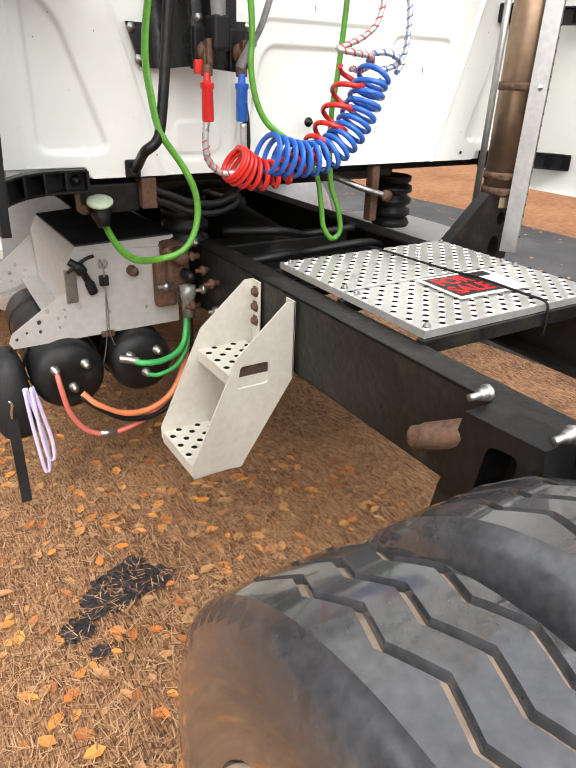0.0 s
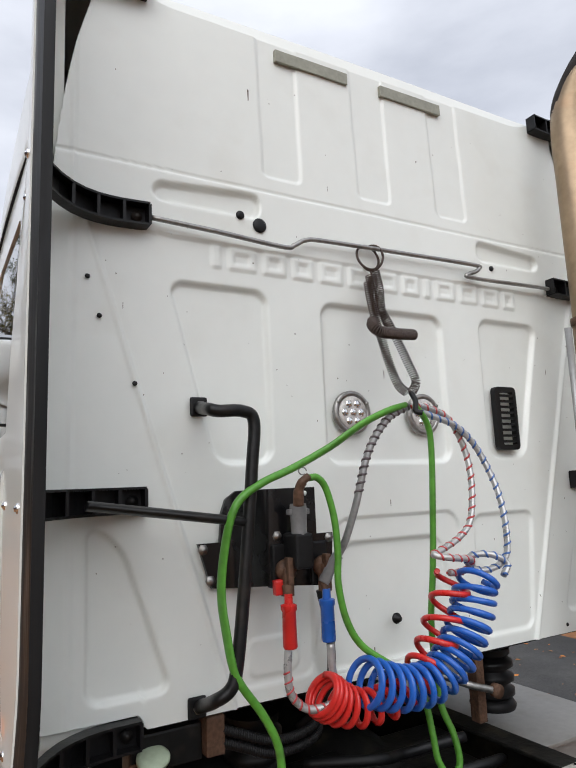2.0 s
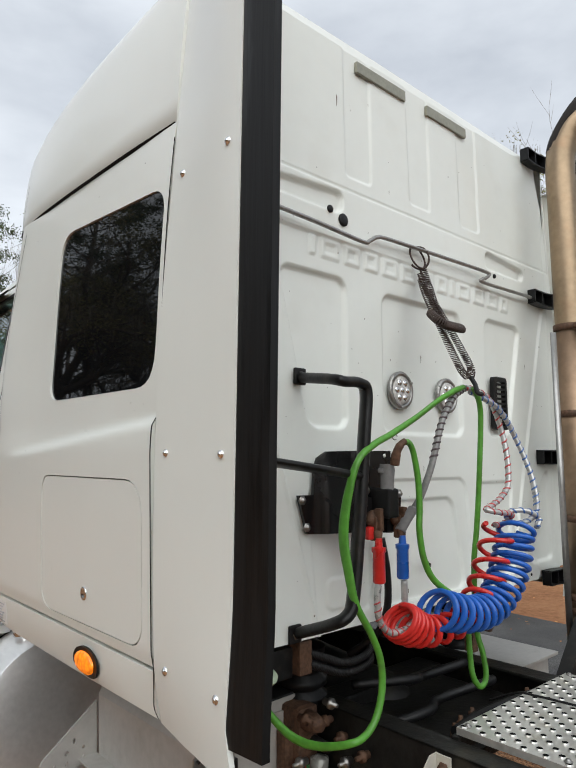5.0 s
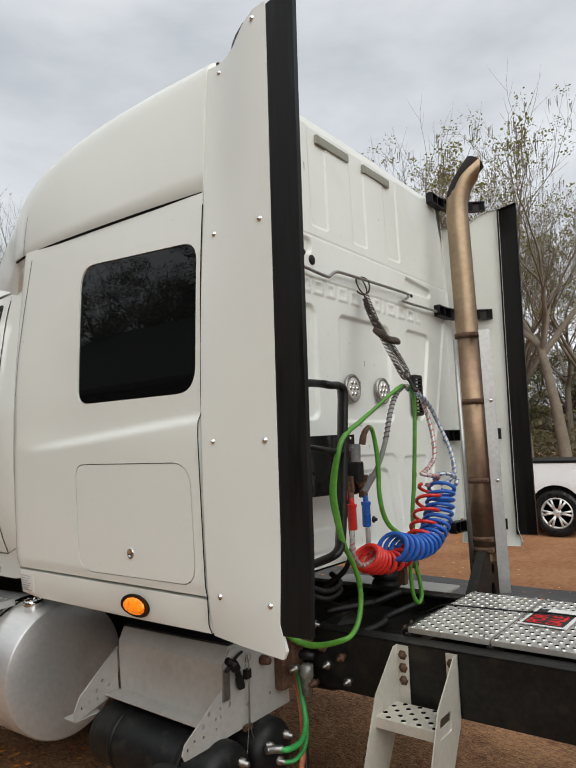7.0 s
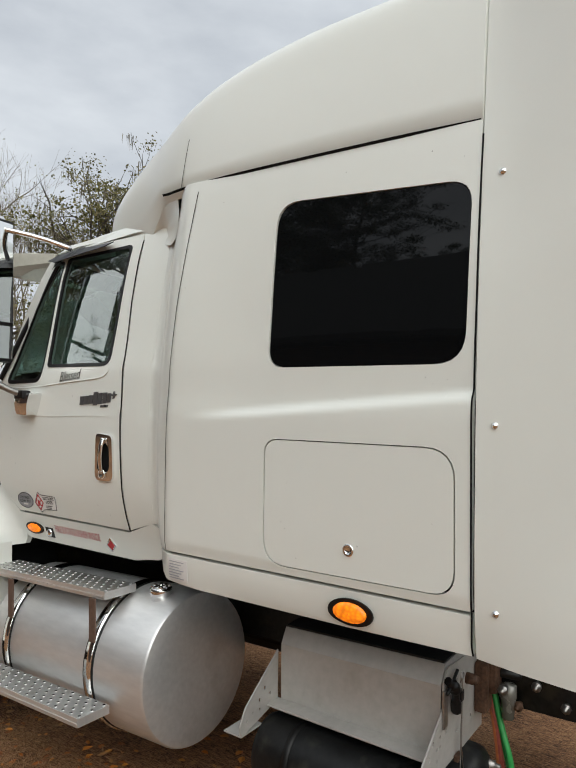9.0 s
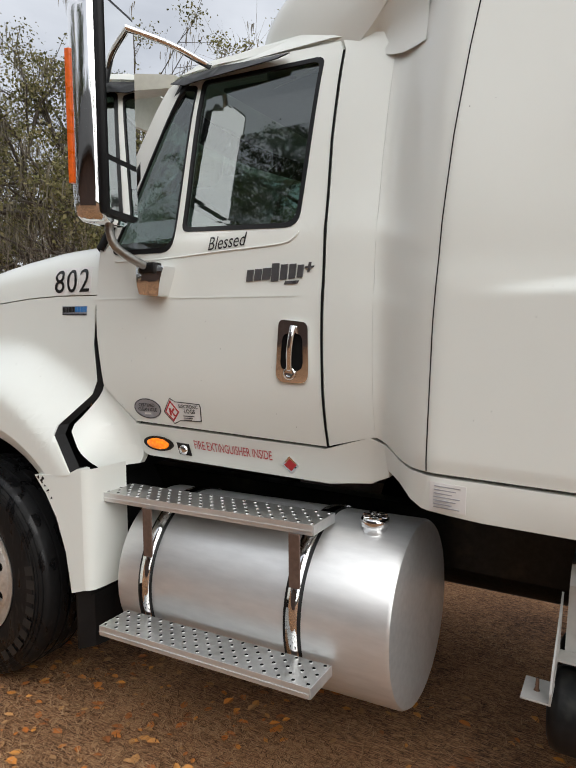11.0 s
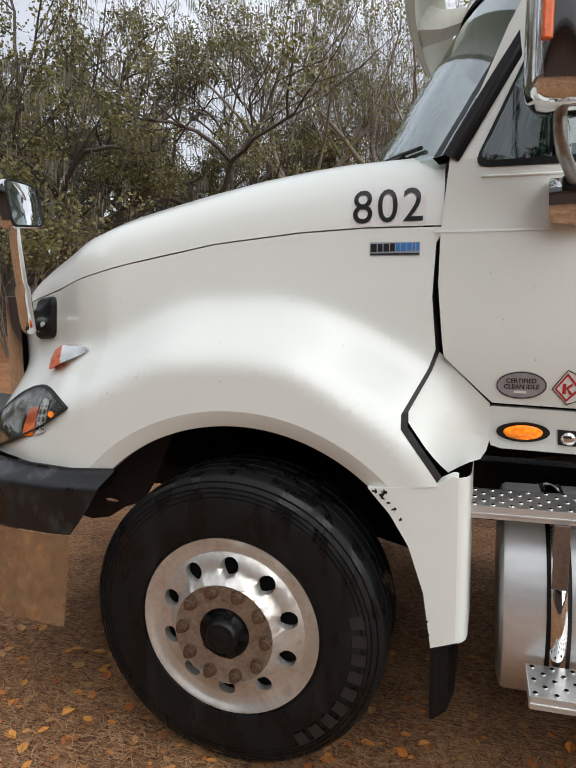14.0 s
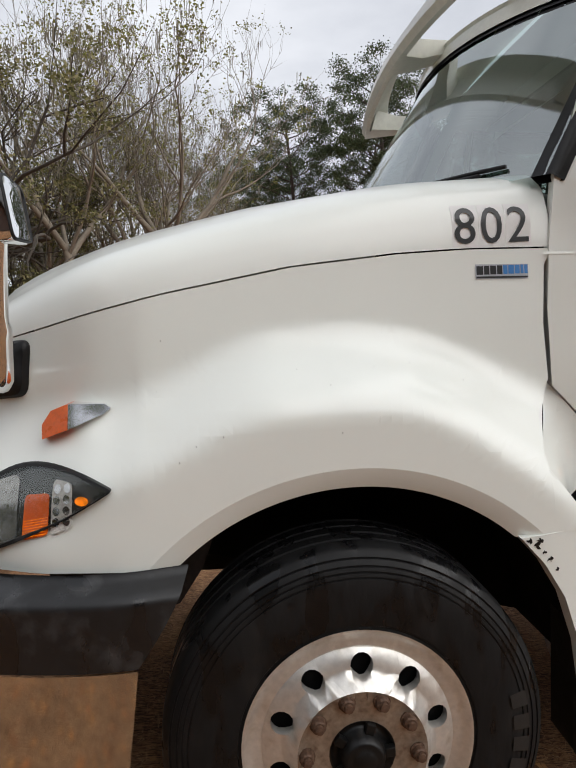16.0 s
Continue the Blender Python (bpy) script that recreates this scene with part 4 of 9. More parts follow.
def cowl_x(y, z):
    t = smooth01(2.80, 3.0, y)
    return (side_x(2.8, z) * (1 - t) + (hood_x(y, z) + 0.040 + 0.035 * smooth01(1.34, 1.20, z)) * t, y, z)


tp("cowl_corner", sheet(COWL, cowl_x, (), 0.03, 0.03), WHITE, smooth=50)
# firewall sheets in near-black, standing in for shade behind the gaps
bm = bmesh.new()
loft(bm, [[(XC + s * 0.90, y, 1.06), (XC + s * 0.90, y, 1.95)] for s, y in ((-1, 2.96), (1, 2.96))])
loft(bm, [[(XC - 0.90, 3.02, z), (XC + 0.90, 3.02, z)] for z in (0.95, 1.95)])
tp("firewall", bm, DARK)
bm = bmesh.new()
loft(bm, [[(x_, y_, 0.26), (x_, y_ - 0.012, 0.26), (x_, y_ - 0.012, 0.66), (x_, y_, 0.66)] for x_, y_ in ((-1.235, 2.965), (-1.18, 2.925), (-1.08, 2.905), (-0.94, 2.90))], closed=True, caps=True, smooth=False)
tp("mud_flap", bm, BLACK, label="short black rubber mud flap")
# black sheet behind the hood gap, in place of its shade
tp("hood_gap", sheet([(2.93, 1.03), (2.93, 1.4), (2.95, 1.755), (2.985, 1.755), (3.04, 1.4), (3.09, 1.2), (3.09, 1.03)], lambda y, z: (XC - 0.90 - 0.04 * smooth01(1.36, 1.05, z), y, z), (), 0), BLACK)
# wheel house, the shade under the arch put into its near-black colour
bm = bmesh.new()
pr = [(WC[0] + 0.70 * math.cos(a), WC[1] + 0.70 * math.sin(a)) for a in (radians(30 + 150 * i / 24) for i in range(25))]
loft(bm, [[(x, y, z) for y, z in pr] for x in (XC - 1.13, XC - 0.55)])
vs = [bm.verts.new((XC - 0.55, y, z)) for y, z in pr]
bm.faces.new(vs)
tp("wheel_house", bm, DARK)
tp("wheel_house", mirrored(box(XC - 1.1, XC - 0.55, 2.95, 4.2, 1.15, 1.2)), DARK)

# bumper: black upper part, brown-dusty chrome face below
def bumper_plan(t):
    """Plan of the bumper from its left rear end (t=0) to the centre (t=1)."""
    pts = curve([(-1.335, 4.01, 0), (-1.360, 4.18, 0), (-1.335, 4.40, 0), (-1.265, 4.62, 0), (-1.10, 4.82, 0), (-0.74, 4.95, 0), (XC, 5.01, 0)], 6)
    k = t * (len(pts) - 1)
    i = min(int(k), len(pts) - 2)
    return pts[i].lerp(pts[i + 1], k - i)


def bumper_part(z_lo, z_hi, t0, cut, thick=0.02):
    """A curved strip; cut(s): start along the plan at height share s."""
    bm = bmesh.new()
    rows = []
    for j in range(21):
        s = j / 20
        row = []
        for i in range(25):
            t = cut(s) + (1 - cut(s)) * i / 24
            p = bumper_plan(t)
            z = z_lo + (z_hi - z_lo) * s
            q = 0.075 * smooth01(0.955, 1.0, z)
            row.append((p.x + q, p.y - q * smooth01(0.15, 0.5, t), z))
        rows.append(row)
    rings = loft(bm, rows)
    return bm


BUMPB = mat("chalky_black_bumper", (0.010, 0.010, 0.011), 0.42, var=0.35, scale=4, grain=30, bump=0.1, spot=0.6, spotcol=(0.07, 0.07, 0.072))
BUMPC = mat("muddy_chrome", (0.70, 0.69, 0.67), 0.10, 1.0, var=0.12, scale=7, grain=40, spot=0.3, spotcol=(0.40, 0.32, 0.25))
for nm, z0, z1, cut, m_, lb in (("bumper_top", 0.795, 1.005, lambda s: 0.0 + 0.125 * (1 - s) ** 1.3, BUMPB, "faded black bumper cover"), ("bumper_face", 0.460, 0.790, lambda s: 0.125 + 0.045 * (1 - s), BUMPC, "chrome bumper face reflecting brown ground")):
    b = bumper_part(z0, z1, 0, cut)
    b2 = mirrored(b)
    tp(nm, b, m_, label=lb, smooth=50)
    tp(nm, b2, m_, smooth=50)
# tow bracket hanging behind the bumper's end; its top is added as dark filler
TB = [(3.90, 1.12), (4.42, 1.12), (4.42, 0.80), (4.36, 0.735), (4.28, 0.715), (4.20, 0.730), (4.13, 0.775), (4.06, 0.80), (3.99, 0.90)]
tp("tow_bracket", sheet(TB, lambda y, z: (-1.02, y, z), (oval_yz(4.19, 0.795, 0.035, 0.010), oval_yz(4.31, 0.80, 0.020, 0.008)), 0, 0.02), mat("dark_rusty_bracket", (0.030, 0.018, 0.013), 0.7, var=0.35, scale=12, grain=60, bump=0.4), label="dark rusty bracket behind the bumper")
wet(BUMPB, 9, 0.5, 0.2, (1, 1, 0.4))


# ---- frame, wheels, tank ----
settle = chassis_place
for flip in (False, True):
    side = (lambda b: mirrored(b)) if flip else (lambda b: b)
    bm = bmesh.new()
    cuboid(bm, -0.512, -0.502, -4.2, 4.3, 0.700, 0.945, 0.004)
    cuboid(bm, -0.512, -0.425, -4.2, 4.3, 0.932, 0.945, 0.004)
    cuboid(bm, -0.512, -0.425, -4.2, 4.3, 0.700, 0.713, 0.004)
    tp("frame_rail", side(bm), FRAME, label="greasy black steel frame rail")


settle = cab_place
FLANGE = mat("rust_stained_alloy", (0.50, 0.42, 0.34), 0.42, 0.7, var=0.25, scale=14, grain=70, bump=0.1, spot=0.7, spotcol=(0.16, 0.10, 0.07))


def wheel_front(c, flip):
    side = (lambda b: mirrored(b)) if flip else (lambda b: b)
    x0 = c[0]
    # tyre: profile of (along x from the outer face, radius)
    prof = [(0.045, 0.285), (0.012, 0.300), (0.010, 0.312), (0.006, 0.314), (0.004, 0.320), (0.003, 0.340), (0.000, 0.385), (0.002, 0.425), (0.004, 0.436), (0.008, 0.4365), (0.008, 0.441), (0.005, 0.4415), (0.007, 0.450), (0.011, 0.4505), (0.011, 0.455), (0.008, 0.4555), (0.011, 0.464), (0.016, 0.4645), (0.016, 0.469), (0.013, 0.4695), (0.020, 0.482), (0.026, 0.4825), (0.026, 0.487), (0.023, 0.4875), (0.032, 0.500), (0.044, 0.506)]
    x = 0.048
    for g in range(4):
        prof += [(x + 0.040, 0.510), (x + 0.043, 0.498), (x + 0.051, 0.498), (x + 0.054, 0.510)]
        x += 0.054
    prof += [(0.285, 0.500), (0.300, 0.470), (0.305, 0.40), (0.290, 0.300), (0.26, 0.285)]
    bm = bmesh.new()
    lathe(bm, prof, c, "x", 96)
    tyre = tp("front_wheel", side(bm), TYRE, label="black truck tyre on an alloy wheel", smooth=32)
    bm = bmesh.new()
    lathe(bm, [(0.055, 0.280), (0.012, 0.300), (0.004, 0.304), (0.006, 0.296), (0.016, 0.288), (0.020, 0.270), (0.022, 0.250)], c, "x", 64)
    tp("rim_flange", side(bm), RIM, tyre, smooth=45)
    # disc with ten hand holes
    holes = []
    for k in range(10):
        a = 2 * math.pi * (k + 0.5) / 10 + 0.06
        holes.append([(0.212 * math.cos(a) + 0.030 * math.cos(b), 0.212 * math.sin(a) + 0.030 * math.sin(b)) for b in (2 * math.pi * j / 14 for j in range(14))])
    ring = [(0.252 * math.cos(b), 0.252 * math.sin(b)) for b in (2 * math.pi * j / 72 for j in range(72))]
    inner = [(0.085 * math.cos(b), 0.085 * math.sin(b)) for b in (2 * math.pi * j / 40 for j in range(40))]

    def disc(u, v):
        r = math.hypot(u, v)
        d = lerp([(0.085, -0.032), (0.160, -0.034), (0.166, -0.041), (0.172, -0.040), (0.179, -0.028), (0.186, -0.010), (0.194, -0.002), (0.225, 0.004), (0.240, 0.010), (0.252, 0.019)], r)
        return (c[0] + d, c[1] + u, c[2] + v)

    mid = [(0.166 * math.cos(b), 0.166 * math.sin(b)) for b in (2 * math.pi * j / 60 for j in range(60))]
    tp("rim_disc", side(sheet(ring, disc, holes + [mid], 0.024, 0.03)), RIM, tyre, "dusty alloy wheel disc with hand holes", 50)
    tp("bolt_flange", side(sheet(mid, disc, [inner], 0.03, 0.03)), FLANGE, tyre, "rust-stained flange round the hub", 50)
    # flat near-black disc behind the hand holes, in place of the shade there
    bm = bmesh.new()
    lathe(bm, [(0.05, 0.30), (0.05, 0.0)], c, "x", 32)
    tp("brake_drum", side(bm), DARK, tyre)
    bm = bmesh.new()
    lathe(bm, [(0.0, 0.09), (-0.035, 0.084), (-0.015, 0.078), (-0.025, 0.060), (-0.047, 0.056), (-0.065, 0.050), (-0.069, 0.044), (-0.065, 0.034), (-0.071, 0.028), (-0.071, 0.0)], c, "x", 28)
    for k in range(5):
        a = 2 * math.pi * k / 5 + 0.3
        cuboid(bm, c[0] - 0.045, c[0] - 0.025, c[1] - 0.012, c[1] + 0.012, c[2] + 0.055, c[2] + 0.082, 0.003, Matrix.Translation(c) @ Matrix.Rotation(a, 4, "X") @ Matrix.Translation(-Vector(c)))
    tp("hub", side(bm), STEEL_B, tyre, "greasy black wheel hub")
    bm0 = bmesh.new()
    lathe(bm0, [(0.0, 0.0), (0.0, 0.0225), (-0.004, 0.0225), (-0.006, 0.018), (-0.020, 0.0175), (-0.023, 0.014), (-0.023, 0.0105), (-0.033, 0.0105), (-0.035, 0.0)], (0, 0, 0), "x", 12)
    for q in bm0.faces:
        q.smooth = False
    nut = None
    for k in range(10):
        a = 2 * math.pi * k / 10 + 0.06
        at = Vector((c[0] - 0.034, c[1] + 0.1429 * math.cos(a), c[2] + 0.1429 * math.sin(a)))
        if flip:
            at.x = 2 * XC - at.x
        if nut is None:
            nut = part("lug_nut", bm0, RUST, tyre)
            nut.location = settle(at)
        else:
            o = nut.copy()
            scene.collection.objects.link(o)
            o.location = settle(at)
    return tyre


wheel_front((-1.300, WC[0] + 0.018, WC[1]), False)
wheel_front((-1.300, WC[0] + 0.018, WC[1]), True)
tp("front_axle", bar([(-1.1, WC[0], WC[1]), (0.9, WC[0], WC[1])], 0.06, 10, False), FRAME)

# drive wheels: outer pair behind the camera's start
settle = rear_place
# grey-blue base is lightened to carry part of the sky's sheen
TYREW = mat("wet_tyre_rubber", (0.070, 0.071, 0.075), 0.24, var=0.3, scale=7, grain=60, bump=0.15, spot=0.12, spotcol=(0.10, 0.08, 0.06), coat=1.0)
MUD = mat("straw_mud_in_tread", (0.40, 0.30, 0.22), 0.8, var=0.3, scale=9, grain=60, bump=0.5, spot=0.7, spotcol=(0.010, 0.010, 0.010))
for y in (-1.75, -3.05):
    for sx in (False, True):
        for x0 in (-1.22, -0.90):
            c = (x0, y, 0.51)
            side = (lambda b: mirrored(b)) if sx else (lambda b: b)
            prof = [(0.06, 0.285), (0.010, 0.310), (0.0, 0.380), (0.006, 0.440), (0.022, 0.480), (0.035, 0.498), (0.05, 0.508)]
            x = 0.05
            for g in range(3):
                prof += [(x + 0.044, 0.512), (x + 0.048, 0.500), (x + 0.056, 0.500), (x + 0.060, 0.512)]
                x += 0.060
            prof += [(0.245, 0.508), (0.262, 0.485), (0.275, 0.43), (0.27, 0.31), (0.22, 0.285)]
            bm = bmesh.new()
            rings = lathe(bm, prof, c, "x", 150)
            for ring, (px_, pr_) in zip(rings, prof):
                for k, q in enumerate(ring):
                    if 0.06 < px_ < 0.24 and pr_ > 0.495:
                        q.co.x += 0.012 * (abs((k % 6) - 3) / 1.5 - 1)
                    if pr_ == 0.498 and k % 2:
                        q.co.x += 0.006
                        q.co.y += (c[1] - q.co.y) * 0.02
                        q.co.z += (c[2] - q.co.z) * 0.02
            for i in range(len(prof) - 1):
                if abs(prof[i][1] - 0.500) < 1e-6 and abs(prof[i + 1][1] - 0.500) < 1e-6:
                    for k in range(150):
                        for fc in rings[i][k].link_faces:
                            if rings[i + 1][k] in fc.verts:
                                fc.material_index = 1
            w = tp("drive_wheel", side(bm), [TYREW, MUD], label="wet black drive tyre", smooth=35)
            bm = bmesh.new()
            lathe(bm, [(0.055, 0.29), (0.01, 0.305), (0.015, 0.285), (0.06, 0.27), (0.10, 0.20), (0.12, 0.14), (0.12, 0.0)], c, "x", 40)
            tp("rim", side(bm), RIM, w)
    tp("drive_axle", bar([(-1.1, y, 0.51), (0.9, y, 0.51)], 0.09, 12, False), FRAME)

# fuel tank
settle = cab_place
TC = (-0.868, 0.572, 0.340)  # x, z, radius
bm = bmesh.new()
lathe(bm, [(1.572, 0.0), (1.566, 0.18), (1.570, 0.308), (1.576, 0.332), (1.589, 0.340), (2.74, 0.340), (2.753, 0.333), (2.76, 0.310), (2.767, 0.0)], (TC[0], 0, TC[1]), "y", 64)
tank = tp("fuel_tank", bm, ALU, label="brushed aluminium cylinder fuel tank", smooth=40)
for y in (1.93, 2.60):
    bm = bmesh.new()
    for w, r0, mi in ((0.034, 0.344, 0), (0.022, 0.349, 1)):
        lathe(bm, [(y - w, r0 - 0.01), (y - w, r0), (y + w, r0), (y + w, r0 - 0.01)], (TC[0], 0, TC[1]), "y", 64, mi)
    tp("tank_strap", bm, [BLACK, CHROME], tank, "polished strap on black rubber")
bm = bmesh.new()
lathe(bm, [(-0.03, 0.045), (0.0, 0.046), (0.003, 0.052), (0.030, 0.052), (0.036, 0.046), (0.036, 0.0)], (-0.965, 1.715, 0.905), "z", 24)
cap = tp("fuel_cap", bm, CHROME, label="chrome fuel cap")
for k in range(8):
    a = math.pi * k / 4
    bm = bmesh.new()
    cuboid(bm, -0.965 - 0.006, -0.965 + 0.006, 1.715 + 0.018, 1.715 + 0.046, 0.938, 0.948, 0.002, Matrix.Translation((-0.965, 1.715, 0)) @ Matrix.Rotation(a, 4, "Z") @ Matrix.Translation((0.965, -1.715, 0)))
    tp("cap_rib", bm, CHROME, cap)


# perforated steps
def tread(x0, x1, y0, y1, z, depth, hole=0.0068, pitch=0.0262, raise_=0.003):
    """A punched tread: a plate with raised, open studs, and folded edges."""
    nx, ny = int((x1 - x0 - 0.02) / pitch), int((y1 - y0 - 0.02) / pitch)
    holes, cells = [], []
    for i in range(nx):
        for j in range(ny):
            cx = x0 + (x1 - x0) * (i + 0.5 + (0.0 if j % 2 else 0.0)) / nx
            cy = y0 + (y1 - y0) * (j + 0.5) / ny
            if (i + j) % 2:
                continue
            cells.append((cx, cy))
    bm = bmesh.new()
    n = 8
    grid = {}

    def corner(i, j):
        if (i, j) not in grid:
            grid[i, j] = bm.verts.new((x0 + (x1 - x0) * i / nx, y0 + (y1 - y0) * j / ny, z))
        return grid[i, j]

    for i in range(nx):
        for j in range(ny):
            q = [corner(i, j), corner(i + 1, j), corner(i + 1, j + 1), corner(i, j + 1)]
            if (i + j) % 2:
                bm.faces.new(q)
                continue
            cx, cy = x0 + (x1 - x0) * (i + 0.5) / nx, y0 + (y1 - y0) * (j + 0.5) / ny
            outer = [bm.verts.new((cx + hole * 1.25 * math.cos(a), cy + hole * 1.25 * math.sin(a), z)) for a in (2 * math.pi * (k + 0.5) / n - 3 * math.pi / 4 - math.pi / n for k in range(n))]
            lip = [bm.verts.new((cx + (v.co.x - cx) * 0.80, cy + (v.co.y - cy) * 0.80, z + raise_)) for v in outer]
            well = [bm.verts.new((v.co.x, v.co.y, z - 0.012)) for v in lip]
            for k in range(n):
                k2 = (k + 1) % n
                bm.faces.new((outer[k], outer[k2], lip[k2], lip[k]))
                # stud walls take the second material, near-black in place of shade
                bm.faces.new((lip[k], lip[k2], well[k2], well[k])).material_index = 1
            for k in range(4):
                a, b = outer[2 * k], outer[(2 * k + 1) % n]
                c2 = outer[(2 * k + 2) % n]
                bm.faces.new((q[k], q[(k + 1) % 4], c2, b, a))
    for a, b in (((x0, y0), (x1, y0)), ((x1, y0), (x1, y1)), ((x1, y1), (x0, y1)), ((x0, y1), (x0, y0))):
        vs = [bm.verts.new((*a, z)), bm.verts.new((*b, z)), bm.verts.new((*b, z - depth)), bm.verts.new((*a, z - depth))]
        bm.faces.new(vs)
    bmesh.ops.remove_doubles(bm, verts=bm.verts, dist=1e-5)
    return bm


for x0, x1, y0, y1, z in ((-1.162, -0.985, 1.868, 2.858, 0.938), (-1.372, -1.215, 1.775, 2.685, 0.483)):
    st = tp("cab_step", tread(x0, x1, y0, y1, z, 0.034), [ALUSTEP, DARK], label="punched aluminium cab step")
    bm = bmesh.new()
    cuboid(bm, x0 - 0.004, x0 - 0.001, y0, y1, z - 0.036, z + 0.002)
    cuboid(bm, x0 - 0.007, x0 - 0.001, y0, y1, z - 0.024, z - 0.019)
    cuboid(bm, x0, x1, y0 - 0.003, y0, z - 0.036, z)
    cuboid(bm, x0, x1, y1, y1 + 0.003, z - 0.036, z)
    tp("step_edge", bm, ALU, st)
STEPB = mat("brown_steel_strap", (0.20, 0.13, 0.10), 0.5, 0.4, var=0.2, scale=12, grain=60, bump=0.1)
for y in (1.93, 2.60):
    tp("step_strap", box(-1.188, -1.180, y - 0.022, y + 0.022, 0.70, 0.906, 0.002), STEPB, tank, "brown steel hanger strap")
    tp("step_bracket", box(-1.22, -1.08, y - 0.03, y + 0.03, 0.405, 0.440, 0.004), FRAME, tank)
    tp("step_foot", box(-1.30, -1.22, y - 0.022, y + 0.022, 0.420, 0.452, 0.003), ALUSTEP, tank)


# ---- things on the rear wall ----
settle = rear_place
GREYP = mat("grey_plastic", (0.22, 0.22, 0.22), 0.45, var=0.15, scale=12, grain=70, bump=0.1)
CLEAT = mat("weathered_steel", (0.42, 0.41, 0.39), 0.35, 0.9, var=0.2, scale=14, grain=90, bump=0.2, spot=0.3, spotcol=(0.2, 0.15, 0.1))
SPRING = mat("rusty_spring_wire", (0.07, 0.045, 0.035), 0.5, 0.5, var=0.3, scale=20, grain=90)
FOIL = mat("dull_foil_tape", (0.36, 0.35, 0.28), 0.4, 0.5, var=0.15, scale=10, grain=60, bump=0.2)

for x0, x1 in ((-0.475, -0.197), (-0.057, 0.220)):
    tp("foil_tape", box(x0, x1, -0.0035, 0.010, 3.090, 3.130, 0.001), FOIL, wall, "dull foil tape along the roof edge")
for x, z, r in ((-0.615, 2.545, 0.013), (-0.552, 2.523, 0.022), (0.413, 2.522, 0.010)):
    tp("rubber_plug", turned([(0.0, r), (-0.004, r), (-0.007, r * 0.8), (-0.007, 0)], (x, 0.0, z), "y", 20), BLACK, wall, "black rubber plug")
for x in (-0.252, 0.034):
    bm = bmesh.new()
    lathe(bm, [(0.0, 0.068), (-0.010, 0.068), (-0.014, 0.062), (-0.014, 0.054), (-0.008, 0.052)], (x, 0.01, 1.97), "y", 36)
    for a in (0.5, 2.6, 4.7):
        lathe(bm, [(-0.012, 0.006), (-0.017, 0.005), (-0.017, 0)], (x + 0.061 * math.cos(a), 0.01, 1.97 + 0.061 * math.sin(a)), "y", 8)
    lamp = tp("work_lamp", bm, CLEAT, wall, "round clear lamp in a steel ring")
    bm = bmesh.new()
    lathe(bm, [(-0.008, 0.052), (-0.013, 0.050), (-0.015, 0.03), (-0.0155, 0.0)], (x, 0.01, 1.97), "y", 32)
    tp("lens", bm, LENS, lamp)
    for k in range(7):
        a = k * math.pi / 3
        c = (x, 1.97) if k == 6 else (x + 0.030 * math.cos(a), 1.97 + 0.030 * math.sin(a))
        tp("lamp_cell", turned([(-0.004, 0.013), (-0.008, 0.012), (-0.010, 0.006), (-0.0105, 0)], (c[0], 0.002, c[1]), "y", 12), CHROME, lamp)
# ventilation grille with slats
vent = tp("wall_vent", sheet(rounded([(0.360, 1.850), (0.466, 1.850), (0.466, 2.075), (0.360, 2.075)], 0.02), lambda x, z: (x, -0.012, z), (rounded([(0.383, 1.868), (0.450, 1.868), (0.450, 2.056), (0.383, 2.056)], 0.006),), 0, 0.02, (0, 1, 0)), BLACK, wall, "black plastic ventilation grille", 40)
for k in range(9):
    z = 1.876 + k * 0.0205
    b = bmesh.new()
    cuboid(b, 0.378, 0.455, -0.012, 0.0, z, z + 0.008, 0, Matrix.Translation((0, 0, 0)))
    tp("slat", b, BLACK, vent)
tp("wall_knob", turned([(0.0, 0.016), (-0.004, 0.016), (-0.004, 0.009), (-0.018, 0.008), (-0.02, 0)], (-0.139, -0.004, 1.352), "y", 14), STEEL_B, wall)
bm = bmesh.new()
for x, z in ((0.62, 1.23), (-1.05, 2.30), (-1.02, 2.2), (-0.93, 2.03)):
    lathe(bm, [(0, 0.007), (-0.003, 0.005), (-0.003, 0)], (x, -0.008, z), "y", 8)
tp("rivet", bm, STEEL_B, wall)


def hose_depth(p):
    """How far out the hoses lie, fitted to the camera's views, most of all on their far side."""
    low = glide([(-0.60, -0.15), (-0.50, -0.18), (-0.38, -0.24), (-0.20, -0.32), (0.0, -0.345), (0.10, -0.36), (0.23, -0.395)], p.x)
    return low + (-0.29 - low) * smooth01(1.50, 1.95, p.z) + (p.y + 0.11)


# these depths too are fitted to the camera's views
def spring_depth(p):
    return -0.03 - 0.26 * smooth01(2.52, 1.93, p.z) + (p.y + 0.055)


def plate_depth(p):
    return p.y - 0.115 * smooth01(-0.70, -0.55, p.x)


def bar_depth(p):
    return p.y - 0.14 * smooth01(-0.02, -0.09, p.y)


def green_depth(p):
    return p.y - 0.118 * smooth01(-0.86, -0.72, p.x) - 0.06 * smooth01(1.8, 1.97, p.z)


